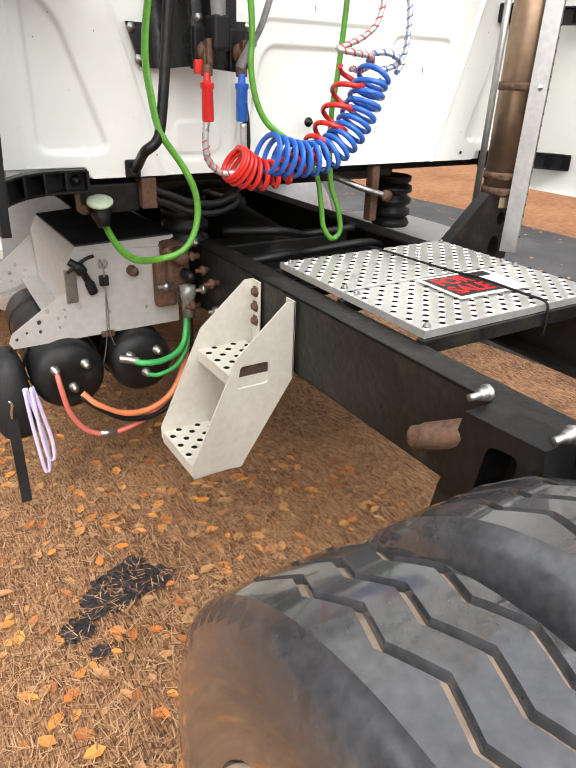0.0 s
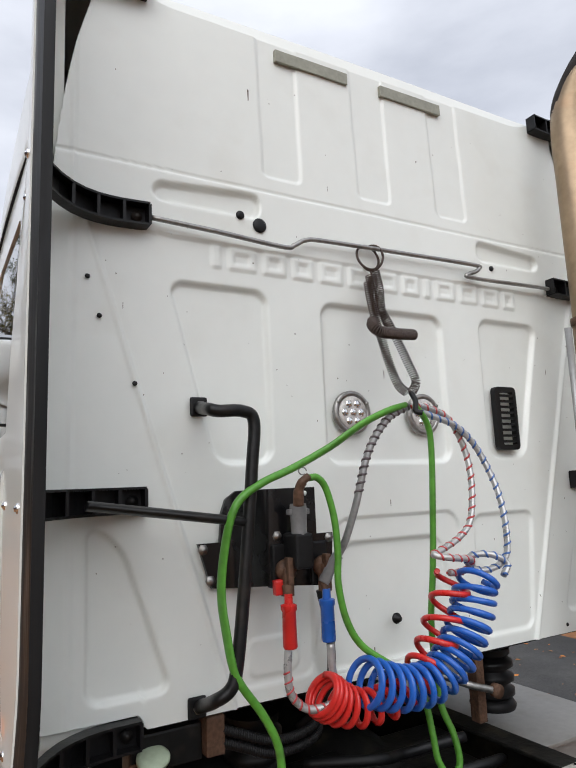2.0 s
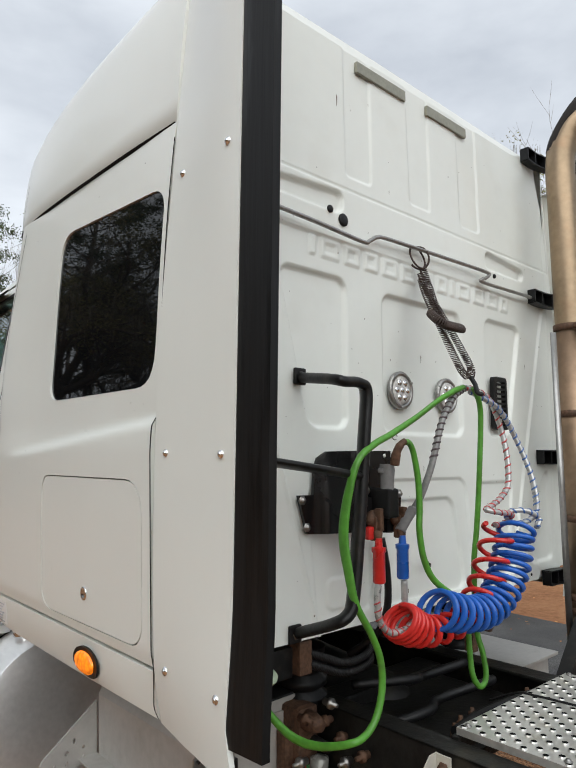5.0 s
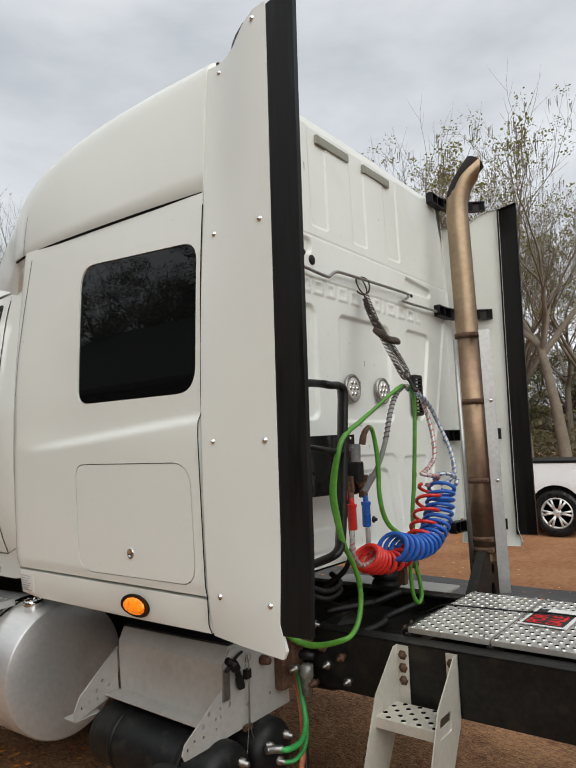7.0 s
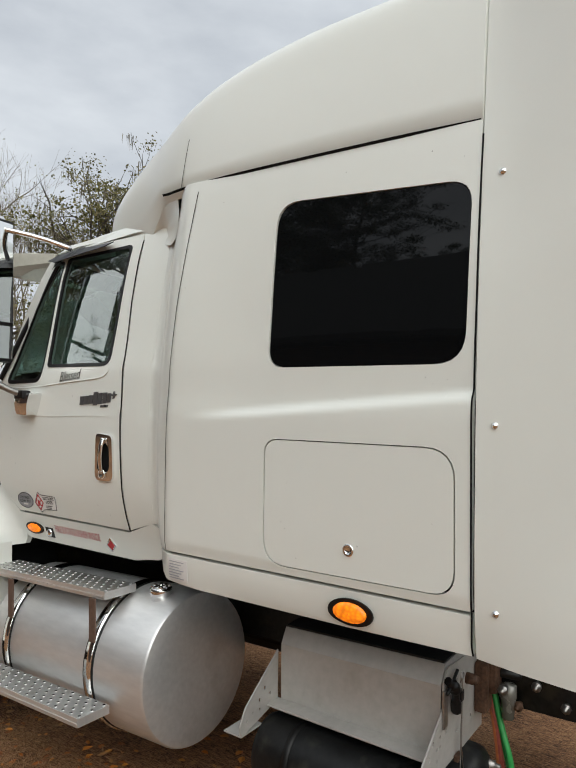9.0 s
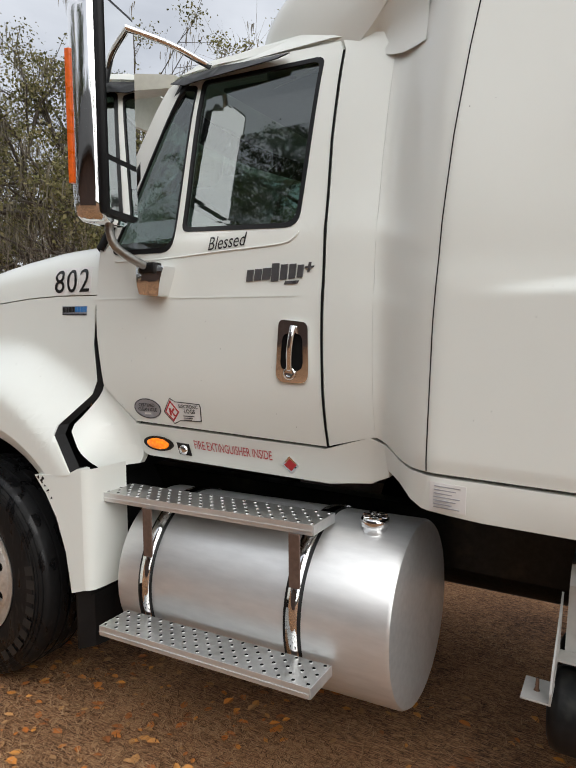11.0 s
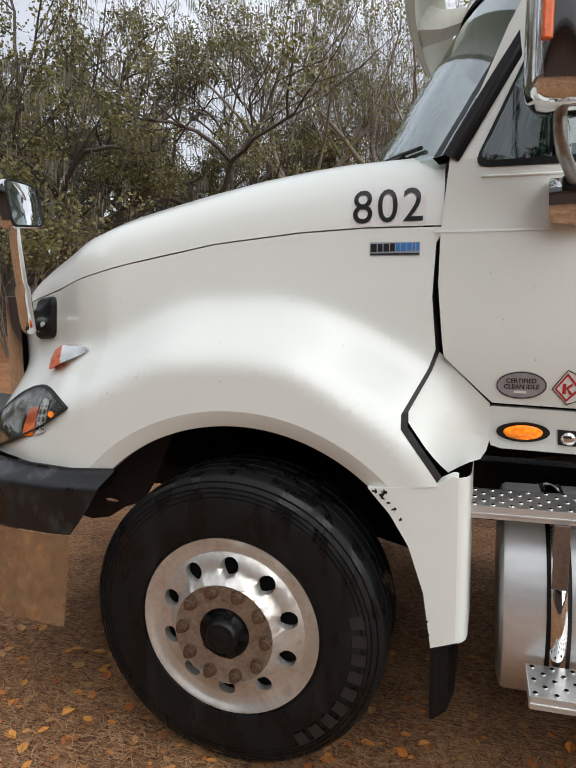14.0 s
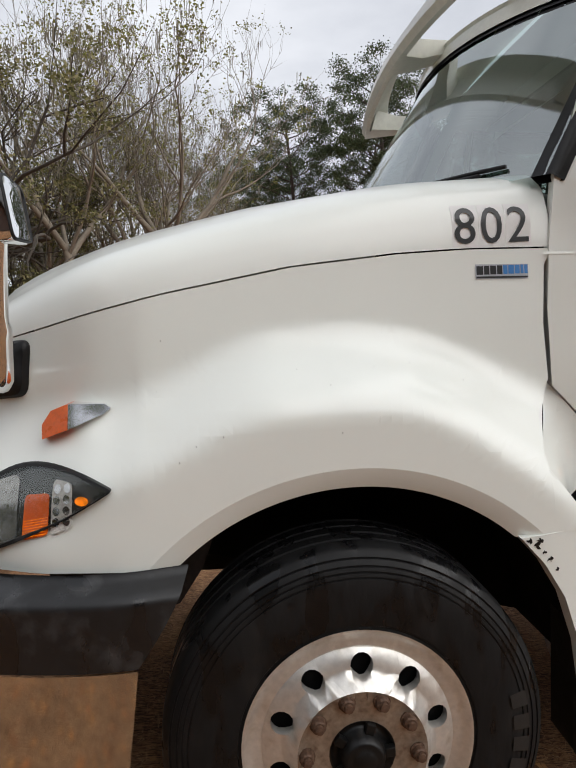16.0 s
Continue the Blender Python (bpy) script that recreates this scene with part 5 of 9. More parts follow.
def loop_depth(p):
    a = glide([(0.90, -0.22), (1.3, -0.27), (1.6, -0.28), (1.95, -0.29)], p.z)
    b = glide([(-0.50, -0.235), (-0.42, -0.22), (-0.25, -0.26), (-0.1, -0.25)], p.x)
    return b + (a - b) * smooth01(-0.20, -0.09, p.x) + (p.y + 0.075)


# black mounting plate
settle = sight_line_place(plate_depth)
PLATE = [(-0.365, 1.600), (-0.376, 1.490), (-0.418, 1.478), (-0.735, 1.505), (-0.770, 1.618), (-0.709, 1.618), (-0.704, 1.690), (-0.690, 1.728), (-0.660, 1.748), (-0.418, 1.748), (-0.418, 1.618), (-0.365, 1.618)]
plate = tp("hose_plate", sheet(PLATE, lambda x, z: (x, -0.016, z), (), 0.03, 0.012, (0, 1, 0)), mat("glossy_black_plate", (0.006, 0.006, 0.007), 0.25, var=0.3, scale=6, grain=40, bump=0.1), wall, "glossy black steel mounting plate", 40)
for x, z in ((-0.757, 1.603), (-0.738, 1.524), (-0.378, 1.605), (-0.545, 1.62)):
    b = bmesh.new()
    bolt(b, (x, -0.016, z), "y-", 0.009, 0.010)
    tp("bolt", b, CLEAT, plate)
b = bmesh.new()
lathe(b, [(0, 0.007), (-0.001, 0.007), (-0.001, 0)], (-0.452, -0.0165, 1.732), "y", 10)
tp("hole_mark", b, WALLW, plate)

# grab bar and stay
settle = sight_line_place(bar_depth)
gb = tp("grab_bar", bar([(-0.756, -0.01, 1.972), (-0.762, -0.07, 1.958), (-0.74, -0.088, 1.950), (-0.675, -0.09, 1.951), (-0.642, -0.09, 1.925), (-0.652, -0.09, 1.80), (-0.682, -0.09, 1.52), (-0.708, -0.09, 1.33), (-0.726, -0.088, 1.277), (-0.760, -0.07, 1.252), (-0.772, -0.012, 1.228)], 0.0165, 10), STEEL_B, label="bent black steel grab bar")
for z, x in ((1.974, -0.754), (1.226, -0.773)):
    tp("flange", box(x - 0.028, x + 0.02, -0.012, -0.002, z - 0.026, z + 0.026, 0.006), STEEL_B, gb)
    b = bmesh.new()
    bolt(b, (x, -0.012, z), "y-", 0.010, 0.010)
    tp("bolt", b, CLEAT, gb)
tp("stay_bar", bar([(-1.06, -0.055, 1.728), (-0.98, -0.058, 1.716), (-0.665, -0.09, 1.666)], 0.0125, 10), STEEL_B, gb, "black steel stay")

# silver rod across the wall, carrying the hose hanger
settle = rear_place
rod = tp("hose_rod", bar([(-0.889, -0.025, 2.478), (-0.70, -0.03, 2.468), (-0.49, -0.03, 2.456), (-0.45, -0.03, 2.468), (-0.41, -0.03, 2.490), (-0.34, -0.03, 2.498), (0.0, -0.03, 2.506), (0.295, -0.03, 2.511), (0.318, -0.03, 2.500), (0.295, -0.03, 2.484), (0.268, -0.03, 2.474), (0.285, -0.03, 2.461), (0.655, -0.028, 2.470), (0.70, -0.01, 2.475)], 0.0075, 8), CLEAT, label="bent steel rod across the rear wall")
settle = sight_line_place(spring_depth)
hang = tp("hanger_ring", bar([(-0.19 + 0.042 * math.cos(a), -0.045 + 0.008 * math.sin(a), 2.462 + 0.042 * math.sin(a)) for a in (2 * math.pi * k / 24 for k in range(25))], 0.004, 6, False), SPRING, label="black wire rings, knotted long spring hose hanger")
tp("ring", bar([(-0.165 + 0.022 * math.cos(a), -0.035 - 0.028 * math.cos(a), 2.468 + 0.042 * math.sin(a)) for a in (2 * math.pi * k / 24 for k in range(25))], 0.004, 6, False), SPRING, hang)


def helix(path, radius, turns, wire, seg=6, per=12, phase=0.0, squash=1.0, warp=1.0):
    """A coil of wire round a smooth line."""
    pts = curve(path, 24)
    fr = ring_frames(pts)
    ln = [0.0]
    for a, b in zip(pts, pts[1:]):
        ln.append(ln[-1] + (b - a).length)
    n = int(turns * per)
    out = []
    j = 0
    for k in range(n + 1):
        s = ln[-1] * (1 - (1 - k / n) ** warp)
        while j < len(ln) - 2 and ln[j + 1] < s:
            j += 1
        f = (s - ln[j]) / max(ln[j + 1] - ln[j], 1e-9)
        p = fr[j][0].lerp(fr[j + 1][0], f)
        u = fr[j][1].lerp(fr[j + 1][1], f).normalized()
        w = fr[j][2].lerp(fr[j + 1][2], f).normalized()
        a = 2 * math.pi * k / per + phase
        rr = radius(k / n) if callable(radius) else radius
        out.append(p + u * (rr * math.cos(a)) + w * (rr * squash * math.sin(a)))
    bm = bmesh.new()
    tube(bm, out, wire, seg)
    return bm


tp("spring", helix([(-0.205, -0.055, 2.375), (-0.198, -0.055, 2.31), (-0.185, -0.06, 2.23), (-0.160, -0.06, 2.13), (-0.130, -0.06, 2.05), (-0.095, -0.06, 2.022)], 0.0135, 58, 0.0018, 4, 10), SPRING, hang, "long rusty coil spring")
tp("spring", helix([(-0.165, -0.045, 2.425), (-0.158, -0.05, 2.36), (-0.165, -0.06, 2.29), (-0.125, -0.06, 2.215), (-0.080, -0.06, 2.12), (-0.055, -0.06, 2.06), (-0.075, -0.06, 2.025)], 0.0135, 62, 0.0018, 4, 10), SPRING, hang)
tp("spring", helix([(-0.195, -0.05, 2.25), (-0.215, -0.075, 2.225), (-0.20, -0.09, 2.205), (-0.13, -0.085, 2.205), (-0.055, -0.07, 2.212)], 0.0165, 46, 0.0028, 5, 9), SPRING, hang)
tp("spring", helix([(-0.195, -0.05, 2.40), (-0.18, -0.052, 2.33), (-0.15, -0.058, 2.25), (-0.14, -0.06, 2.22)], 0.012, 34, 0.0018, 4, 9), SPRING, hang)
tp("wire_loop", bar([(-0.19, -0.048, 2.424), (-0.178, -0.05, 2.395), (-0.165, -0.05, 2.37), (-0.172, -0.045, 2.40), (-0.19, -0.045, 2.425)], 0.0028, 6), SPRING, hang)
tp("hose_clamp", bar([(-0.085, -0.065, 2.025), (-0.078, -0.075, 1.995), (-0.088, -0.085, 1.962), (-0.072, -0.095, 1.955)], 0.009, 7), BLACK, hang)

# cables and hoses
settle = sight_line_place(green_depth)
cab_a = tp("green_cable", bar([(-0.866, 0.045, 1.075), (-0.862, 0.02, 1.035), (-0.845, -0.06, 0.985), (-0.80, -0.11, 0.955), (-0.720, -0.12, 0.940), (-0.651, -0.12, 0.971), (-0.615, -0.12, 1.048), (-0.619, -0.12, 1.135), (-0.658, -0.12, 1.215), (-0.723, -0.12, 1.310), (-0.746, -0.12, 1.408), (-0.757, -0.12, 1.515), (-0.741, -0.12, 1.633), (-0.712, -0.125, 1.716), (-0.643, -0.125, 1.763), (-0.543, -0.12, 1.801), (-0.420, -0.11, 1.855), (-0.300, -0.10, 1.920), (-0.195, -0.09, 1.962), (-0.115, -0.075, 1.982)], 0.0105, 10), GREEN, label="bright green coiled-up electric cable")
settle = sight_line_place(loop_depth)
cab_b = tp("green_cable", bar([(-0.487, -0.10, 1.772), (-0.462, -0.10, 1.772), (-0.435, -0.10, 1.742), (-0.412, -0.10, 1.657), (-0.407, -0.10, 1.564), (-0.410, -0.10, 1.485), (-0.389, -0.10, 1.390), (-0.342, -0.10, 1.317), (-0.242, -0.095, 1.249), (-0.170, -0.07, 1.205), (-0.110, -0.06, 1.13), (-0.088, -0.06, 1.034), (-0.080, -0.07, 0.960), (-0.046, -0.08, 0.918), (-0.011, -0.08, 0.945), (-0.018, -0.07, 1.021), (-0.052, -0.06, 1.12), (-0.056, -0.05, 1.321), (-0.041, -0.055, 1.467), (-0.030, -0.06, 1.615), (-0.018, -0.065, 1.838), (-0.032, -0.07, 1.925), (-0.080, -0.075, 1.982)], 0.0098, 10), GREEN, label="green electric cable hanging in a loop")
tp("cable_boot", bar([(-0.487, -0.10, 1.776), (-0.503, -0.095, 1.765), (-0.512, -0.085, 1.74), (-0.510, -0.075, 1.70)], [0.011] * 9 + [0.013] * 8 + [0.015] * 8, 10), RUST, cab_b, "worn red cable boot")
bm = bmesh.new()
lathe(bm, [(1.705, 0.0), (1.705, 0.022), (1.69, 0.024), (1.655, 0.022), (1.615, 0.021), (1.612, 0.0)], (-0.505, -0.068, 0), "z", 16)
cuboid(bm, -0.537, -0.472, -0.075, -0.055, 1.676, 1.692, 0.004)
settle = sight_line_place(lambda p: p.y - 0.115)
plug = tp("cable_plug", bm, GREYP, plate, "grey plastic cable plug", 40)
tp("plug_holder", box(-0.528, -0.474, -0.09, -0.016, 1.535, 1.628, 0.008), BLACK, plate)
tp("pull_ring", bar([(-0.505 + 0.012 * math.cos(a), -0.10, 1.792 + 0.010 * math.sin(a)) for a in (2 * math.pi * k / 14 for k in range(13))], 0.0018, 5, False), CLEAT, plate)

settle = sight_line_place(hose_depth)
grey = tp("grey_hose", bar([(-0.430, -0.075, 1.505), (-0.395, -0.078, 1.555), (-0.365, -0.08, 1.60), (-0.324, -0.08, 1.695), (-0.286, -0.08, 1.806), (-0.249, -0.08, 1.876), (-0.184, -0.078, 1.943), (-0.100, -0.07, 1.980)], 0.0105, 10), GREYH, label="grey air hose with coloured spiral guard")
tp("hose_sleeve", bar([(-0.438, -0.072, 1.492), (-0.418, -0.076, 1.525), (-0.392, -0.078, 1.560)], 0.0155, 10), GREYP, grey)
SILV = mat("silver_spiral_guard", (0.50, 0.50, 0.49), 0.3, 0.5, var=0.15, scale=20, grain=90)
REDS = mat("red_spiral", (0.45, 0.05, 0.05), 0.4, var=0.1, scale=10, grain=50)
BLUS = mat("blue_spiral", (0.05, 0.13, 0.36), 0.4, var=0.1, scale=10, grain=50)
tp("spiral_guard", helix([(-0.315, -0.08, 1.72), (-0.286, -0.08, 1.806), (-0.249, -0.08, 1.876), (-0.184, -0.078, 1.943), (-0.100, -0.07, 1.980)], 0.0098, 15, 0.0042, 5, 9), mat("dark_spiral", (0.10, 0.075, 0.08), 0.4, var=0.2, scale=10, grain=50), grey)
RP = [(-0.10, -0.075, 1.982), (-0.042, -0.08, 1.977), (0.037, -0.09, 1.943), (0.095, -0.09, 1.854), (0.116, -0.09, 1.747), (0.096, -0.09, 1.625), (0.043, -0.09, 1.574), (-0.035, -0.095, 1.544), (-0.072, -0.10, 1.532), (-0.019, -0.12, 1.520), (0.060, -0.11, 1.508), (0.080, -0.09, 1.485), (0.05, -0.08, 1.470), (-0.005, -0.085, 1.472)]
BP = [(-0.099, -0.09, 1.965), (-0.03, -0.10, 1.945), (0.056, -0.11, 1.912), (0.137, -0.11, 1.838), (0.207, -0.11, 1.699), (0.223, -0.11, 1.558), (0.198, -0.11, 1.490), (0.122, -0.10, 1.468), (0.071, -0.09, 1.490), (0.075, -0.10, 1.517), (0.124, -0.13, 1.518), (0.180, -0.14, 1.487), (0.150, -0.15, 1.455)]
for nm, pts, sm, dia in (("red", RP, REDS, 30), ("blue", BP, BLUS, 32)):
    h = tp("spiral_hose", bar(pts, 0.0098, 10), SILV, label=f"silver hose with {nm} spiral guard")
    tp("spiral_guard", helix(pts, 0.0082, dia, 0.0040, 5, 9), sm, h)
red = tp("red_air_coil", helix([(-0.005, -0.10, 1.470), (-0.02, -0.10, 1.42), (-0.055, -0.10, 1.35), (-0.10, -0.10, 1.27), (-0.170, -0.10, 1.205), (-0.250, -0.10, 1.170), (-0.349, -0.10, 1.165), (-0.425, -0.10, 1.190), (-0.478, -0.105, 1.225)], lambda s: 0.047 + 0.006 * math.sin(9 * s), 14, 0.0088, 8, 22, 2.0, warp=1.7), RED, label="coiled red air line")
blue = tp("blue_air_coil", helix([(0.085, -0.12, 1.462), (0.062, -0.12, 1.43), (0.025, -0.125, 1.345), (-0.038, -0.13, 1.262), (-0.125, -0.13, 1.204), (-0.233, -0.13, 1.199), (-0.317, -0.13, 1.223), (-0.375, -0.13, 1.243)], lambda s: 0.056 + 0.004 * math.sin(7 * s), 17, 0.0092, 8, 22, 1.0), BLUE, label="coiled blue air line")
settle = sight_line_place(lambda p: p.y - 0.085)
for x, m_, col, pts in ((-0.553, RED, "red", [(-0.561, -0.09, 1.36), (-0.567, -0.09, 1.293), (-0.560, -0.092, 1.235), (-0.520, -0.098, 1.196), (-0.470, -0.11, 1.195), (-0.432, -0.12, 1.213)]), (-0.436, BLUE, "blue", [(-0.435, -0.09, 1.34), (-0.431, -0.09, 1.265), (-0.410, -0.095, 1.215), (-0.375, -0.11, 1.203), (-0.345, -0.14, 1.215), (-0.325, -0.16, 1.235)])):
    h = tp("brake_hose_handle", turned([(1.345, 0.0), (1.345, 0.017), (1.350, 0.0195), (1.435, 0.0185), (1.440, 0.022), (1.452, 0.022), (1.455, 0.012), (1.48, 0.011), (1.48, 0.0)], (x - 0.004, -0.09, 0), "z", 8), m_, label=f"{col} plastic hose handle on a brake coupling", smooth=50)
    tp("hose_end", bar(pts, 0.0105, 10), SILV, h, "silver spring-wrapped hose")
    tp("hose_spring", helix(pts[1:], 0.0098, 9, 0.003, 5, 9), REDS if col == "red" else SPRING, h)
    g = bmesh.new()
    lathe(g, [(0.0, 0.0), (0.0, 0.028), (-0.016, 0.030), (-0.022, 0.022), (-0.030, 0.012), (-0.030, 0.0)], (x + 0.006, -0.055, 1.535), "y", 20)
    cuboid(g, x - 0.012, x + 0.018, -0.088, -0.06, 1.47, 1.545, 0.006)
    cuboid(g, x - 0.006, x + 0.012, -0.10, -0.075, 1.50, 1.57, 0.005)
    lathe(g, [(1.475, 0.013), (1.50, 0.016), (1.505, 0.0)], (x - 0.002, -0.085, 0), "z", 8)
    tp("coupling", g, RUST, h, "rusty cast brake coupling")
    if col == "red":
        tp("coupling_tag", box(x - 0.035, x - 0.010, -0.08, -0.06, 1.475, 1.515, 0.006), RED, h)
    g = bmesh.new()
    cuboid(g, x - 0.026, x + 0.028, -0.055, -0.016, 1.488, 1.602, 0.006)
    tp("coupling_holder", g, BLACK, h)
settle = rear_place
tp("black_air_line", bar([(-0.425, -0.04, 1.47), (-0.405, -0.045, 1.36), (-0.402, -0.04, 1.25), (-0.41, 0.0, 1.16), (-0.43, 0.1, 1.08)], 0.012, 8), BLACK, label="black rubber air line")

# socket under the wall, with its green lid
sock = tp("cable_socket", box(-0.935, -0.750, 0.03, 0.10, 1.090, 1.178, 0.006), STEEL_B, label="black cable socket box below the wall")
bm = bmesh.new()
lathe(bm, [(0.0, 0.0), (0.0, 0.040), (0.008, 0.040), (0.012, 0.030), (0.012, 0.0)], (0, 0, 0), "z", 24)
cuboid(bm, -0.02, 0.02, 0.025, 0.045, 0.0, 0.010, 0.003)
bmesh.ops.transform(bm, matrix=pose(-0.885, 0.005, 1.128, 18, -8, 10), verts=bm.verts)
tp("socket_lid", bm, mat("pale_green_lid", (0.42, 0.50, 0.36), 0.5, var=0.12, scale=15, grain=60, bump=0.2), sock, "pale green socket lid")
bm = bmesh.new()
lathe(bm, [(0.0, 0.0), (0.0, 0.03), (-0.03, 0.032), (-0.05, 0.024), (-0.07, 0.018), (-0.07, 0.0)], (0, 0, 0), "z", 16)
bmesh.ops.transform(bm, matrix=pose(-0.880, 0.03, 1.12, -25, 0, 0), verts=bm.verts)
tp("socket_plug", bm, BLACK, sock)
b = bmesh.new()
bolt(b, (-0.925, 0.03, 1.105), "y-", 0.010, 0.012)
tp("bolt", b, RUST, sock)


# ---- deck plates, step, tool box, air tanks, stack ----
DECK = mat("worn_punched_deck", (0.72, 0.71, 0.67), 0.36, 0.7, var=0.12, scale=5, grain=50, bump=0.1, spot=0.45, spotcol=(0.36, 0.33, 0.22))
for y0, y1 in ((-0.632, -0.300), (-0.965, -0.640)):
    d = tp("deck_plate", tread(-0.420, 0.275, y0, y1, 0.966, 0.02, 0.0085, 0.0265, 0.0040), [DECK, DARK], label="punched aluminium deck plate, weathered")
    for x in (-0.395, 0.255):
        for y in (y0 + 0.022, y1 - 0.022):
            b = bmesh.new()
            bolt(b, (x, y, 0.968), "z+", 0.007, 0.007)
            tp("bolt", b, CLEAT, d)
for y in (-0.30, -0.635, -0.96):
    tp("deck_bearer", box(-0.43, 0.28, y - 0.012, y + 0.012, 0.905, 0.944, 0.003), FRAME)
for y in (0.25, -1.45, -2.4):
    tp("cross_member", box(-0.42, 0.22, y - 0.06, y + 0.06, 0.70, 0.90, 0.01), FRAME, label="greasy frame cross member")

# ladder step on the rail
FP = [(-0.514, 0.925), (-0.514, 0.690), (-0.690, 0.425), (-0.845, 0.440), (-0.845, 0.480), (-0.700, 0.790), (-0.545, 0.925)]
HOLE = rounded([(-0.702, 0.690), (-0.600, 0.690), (-0.600, 0.758), (-0.692, 0.758)], 0.010, 3)
step = tp("frame_step", sheet(FP, lambda x, z: (x, -0.545, z), (HOLE,), 0, 0.005, (0, 1, 0)), PUTTY, label="bare aluminium two-tread step bolted to the rail")
# added sheet: the ground seen dark through the slot put into its colour
tp("slot_backing", sheet(inset(HOLE, -0.004), lambda x, z: (x, -0.536, z), (), 0), mat("slot_brown", (0.075, 0.045, 0.028), 0.8, var=0.4, scale=20, grain=80, bump=0.5), step, "brown sheet behind the slot")
tp("side_plate", sheet(FP, lambda x, z: (x, -0.300, z), (), 0, 0.005, (0, 1, 0)), PUTTY, step)
for y0, y1 in ((-0.345, -0.300), (-0.545, -0.50)):
    tp("flange", box(-0.520, -0.514, y0, y1, 0.69, 0.925, 0.001), PUTTY, step)
    for z in (0.890, 0.842, 0.795):
        b = bmesh.new()
        bolt(b, (-0.520, (y0 + y1) / 2, z), "x-", 0.012, 0.012)
        tp("bolt", b, RUST, step)
for x0, x1, z in ((-0.712, -0.545, 0.722), (-0.842, -0.680, 0.462)):
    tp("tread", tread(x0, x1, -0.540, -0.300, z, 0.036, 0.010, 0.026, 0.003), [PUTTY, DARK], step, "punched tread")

# tool box
settle = under_place
TBX = [(-0.955, 0.665), (-0.958, 0.885), (-0.925, 0.945), (-0.565, 0.955), (-0.565, 0.665)]
bm = bmesh.new()
loft(bm, [[(x, y, z) for x, z in TBX] for y in (0.222, 0.93)], closed=True, caps=True, smooth=False)
tbx = tp("battery_box", bm, BOXM, label="grey painted battery box under the sleeper")
tp("box_lid", sheet([(-0.922, 0.225), (-0.57, 0.225), (-0.57, 0.93), (-0.922, 0.93)], lambda x, y: (x, y, 0.9515 + 0.028 * (x + 0.925)), (), 0, 0.012, (0, 0, -1)), mat("dark_rubber_mat", (0.02, 0.021, 0.023), 0.6, var=0.3, scale=5, grain=60, bump=0.2), tbx, "dark box lid")
WING = [(-0.560, 0.622), (-1.170, 0.618), (-1.182, 0.640), (-1.168, 0.672), (-0.985, 0.792), (-0.957, 0.815), (-0.957, 0.890), (-0.925, 0.935), (-0.560, 0.915)]
whole = []
for cx, cz, r in ((-1.155, 0.650, 0.006), (-1.12, 0.668, 0.005), (-1.075, 0.700, 0.008), (-1.075, 0.665, 0.006), (-1.045, 0.735, 0.008), (-1.01, 0.67, 0.005), (-1.01, 0.705, 0.006), (-0.985, 0.705, 0.006), (-0.985, 0.735, 0.006), (-0.935, 0.735, 0.010), (-0.83, 0.700, 0.006), (-0.835, 0.870, 0.007), (-0.69, 0.70, 0.006), (-0.835, 0.850, 0.005)):
    whole.append([(cx + r * math.cos(a), cz + 1.2 * r * math.sin(a)) for a in (2 * math.pi * k / 8 for k in range(8))])
tp("side_plate", sheet(WING, lambda x, z: (x, 0.212, z), whole, 0, 0.006, (0, 1, 0)), BOXM, tbx, "grey bracket plate with bolt holes")
tp("side_plate", sheet([(-0.957, 0.66), (-1.190, 0.600), (-1.195, 0.64), (-1.165, 0.70), (-0.957, 0.86)], lambda x, z: (x, 0.945, z), [h for h in whole if h[0][0] < -0.99], 0, 0.006, (0, 1, 0)), BOXM, tbx)
tp("ledge", box(-1.03, -0.955, 0.218, 0.945, 0.660, 0.668, 0.002), BOXM, tbx)
tp("wing_foot", box(-1.19, -1.06, 0.945, 1.03, 0.600, 0.606, 0.001), BOXM, tbx)
b = bmesh.new()
lathe(b, [(0.606, 0.010), (0.612, 0.006), (0.645, 0.005), (0.645, 0.0)], (-1.13, 0.99, 0), "z", 8)
tp("bolt", b, RUST, tbx)
lt = tp("latch", bar([(-0.955, 0.200, 0.905), (-0.925, 0.190, 0.880), (-0.900, 0.192, 0.835), (-0.882, 0.196, 0.785)], [0.014] * 6 + [0.020] * 6 + [0.013] * 6 + [0.017] * 7, 8), BLACK, tbx, "black rubber latch")
tp("latch_bar", bar([(-0.965, 0.198, 0.865), (-0.905, 0.195, 0.905), (-0.87, 0.198, 0.915)], 0.006, 6), BLACK, tbx)
tp("latch_plate", box(-0.975, -0.935, 0.203, 0.211, 0.755, 0.875, 0.003), CLEAT, tbx)
for dx in (-0.007, 0.007):
    tp("cable_wire", bar([(-0.842 + dx, 0.195, 0.868), (-0.842 + 2.2 * dx, 0.19, 0.885), (-0.842 + dx, 0.192, 0.90), (-0.842 - 0.2 * dx, 0.19, 0.84), (-0.842 + 0.5 * dx, 0.192, 0.72), (-0.846 + dx, 0.19, 0.62), (-0.84 + 6 * dx, 0.185, 0.50), (-0.85 + 12 * dx, 0.18, 0.42)], 0.0022, 5), CLEAT, tbx)
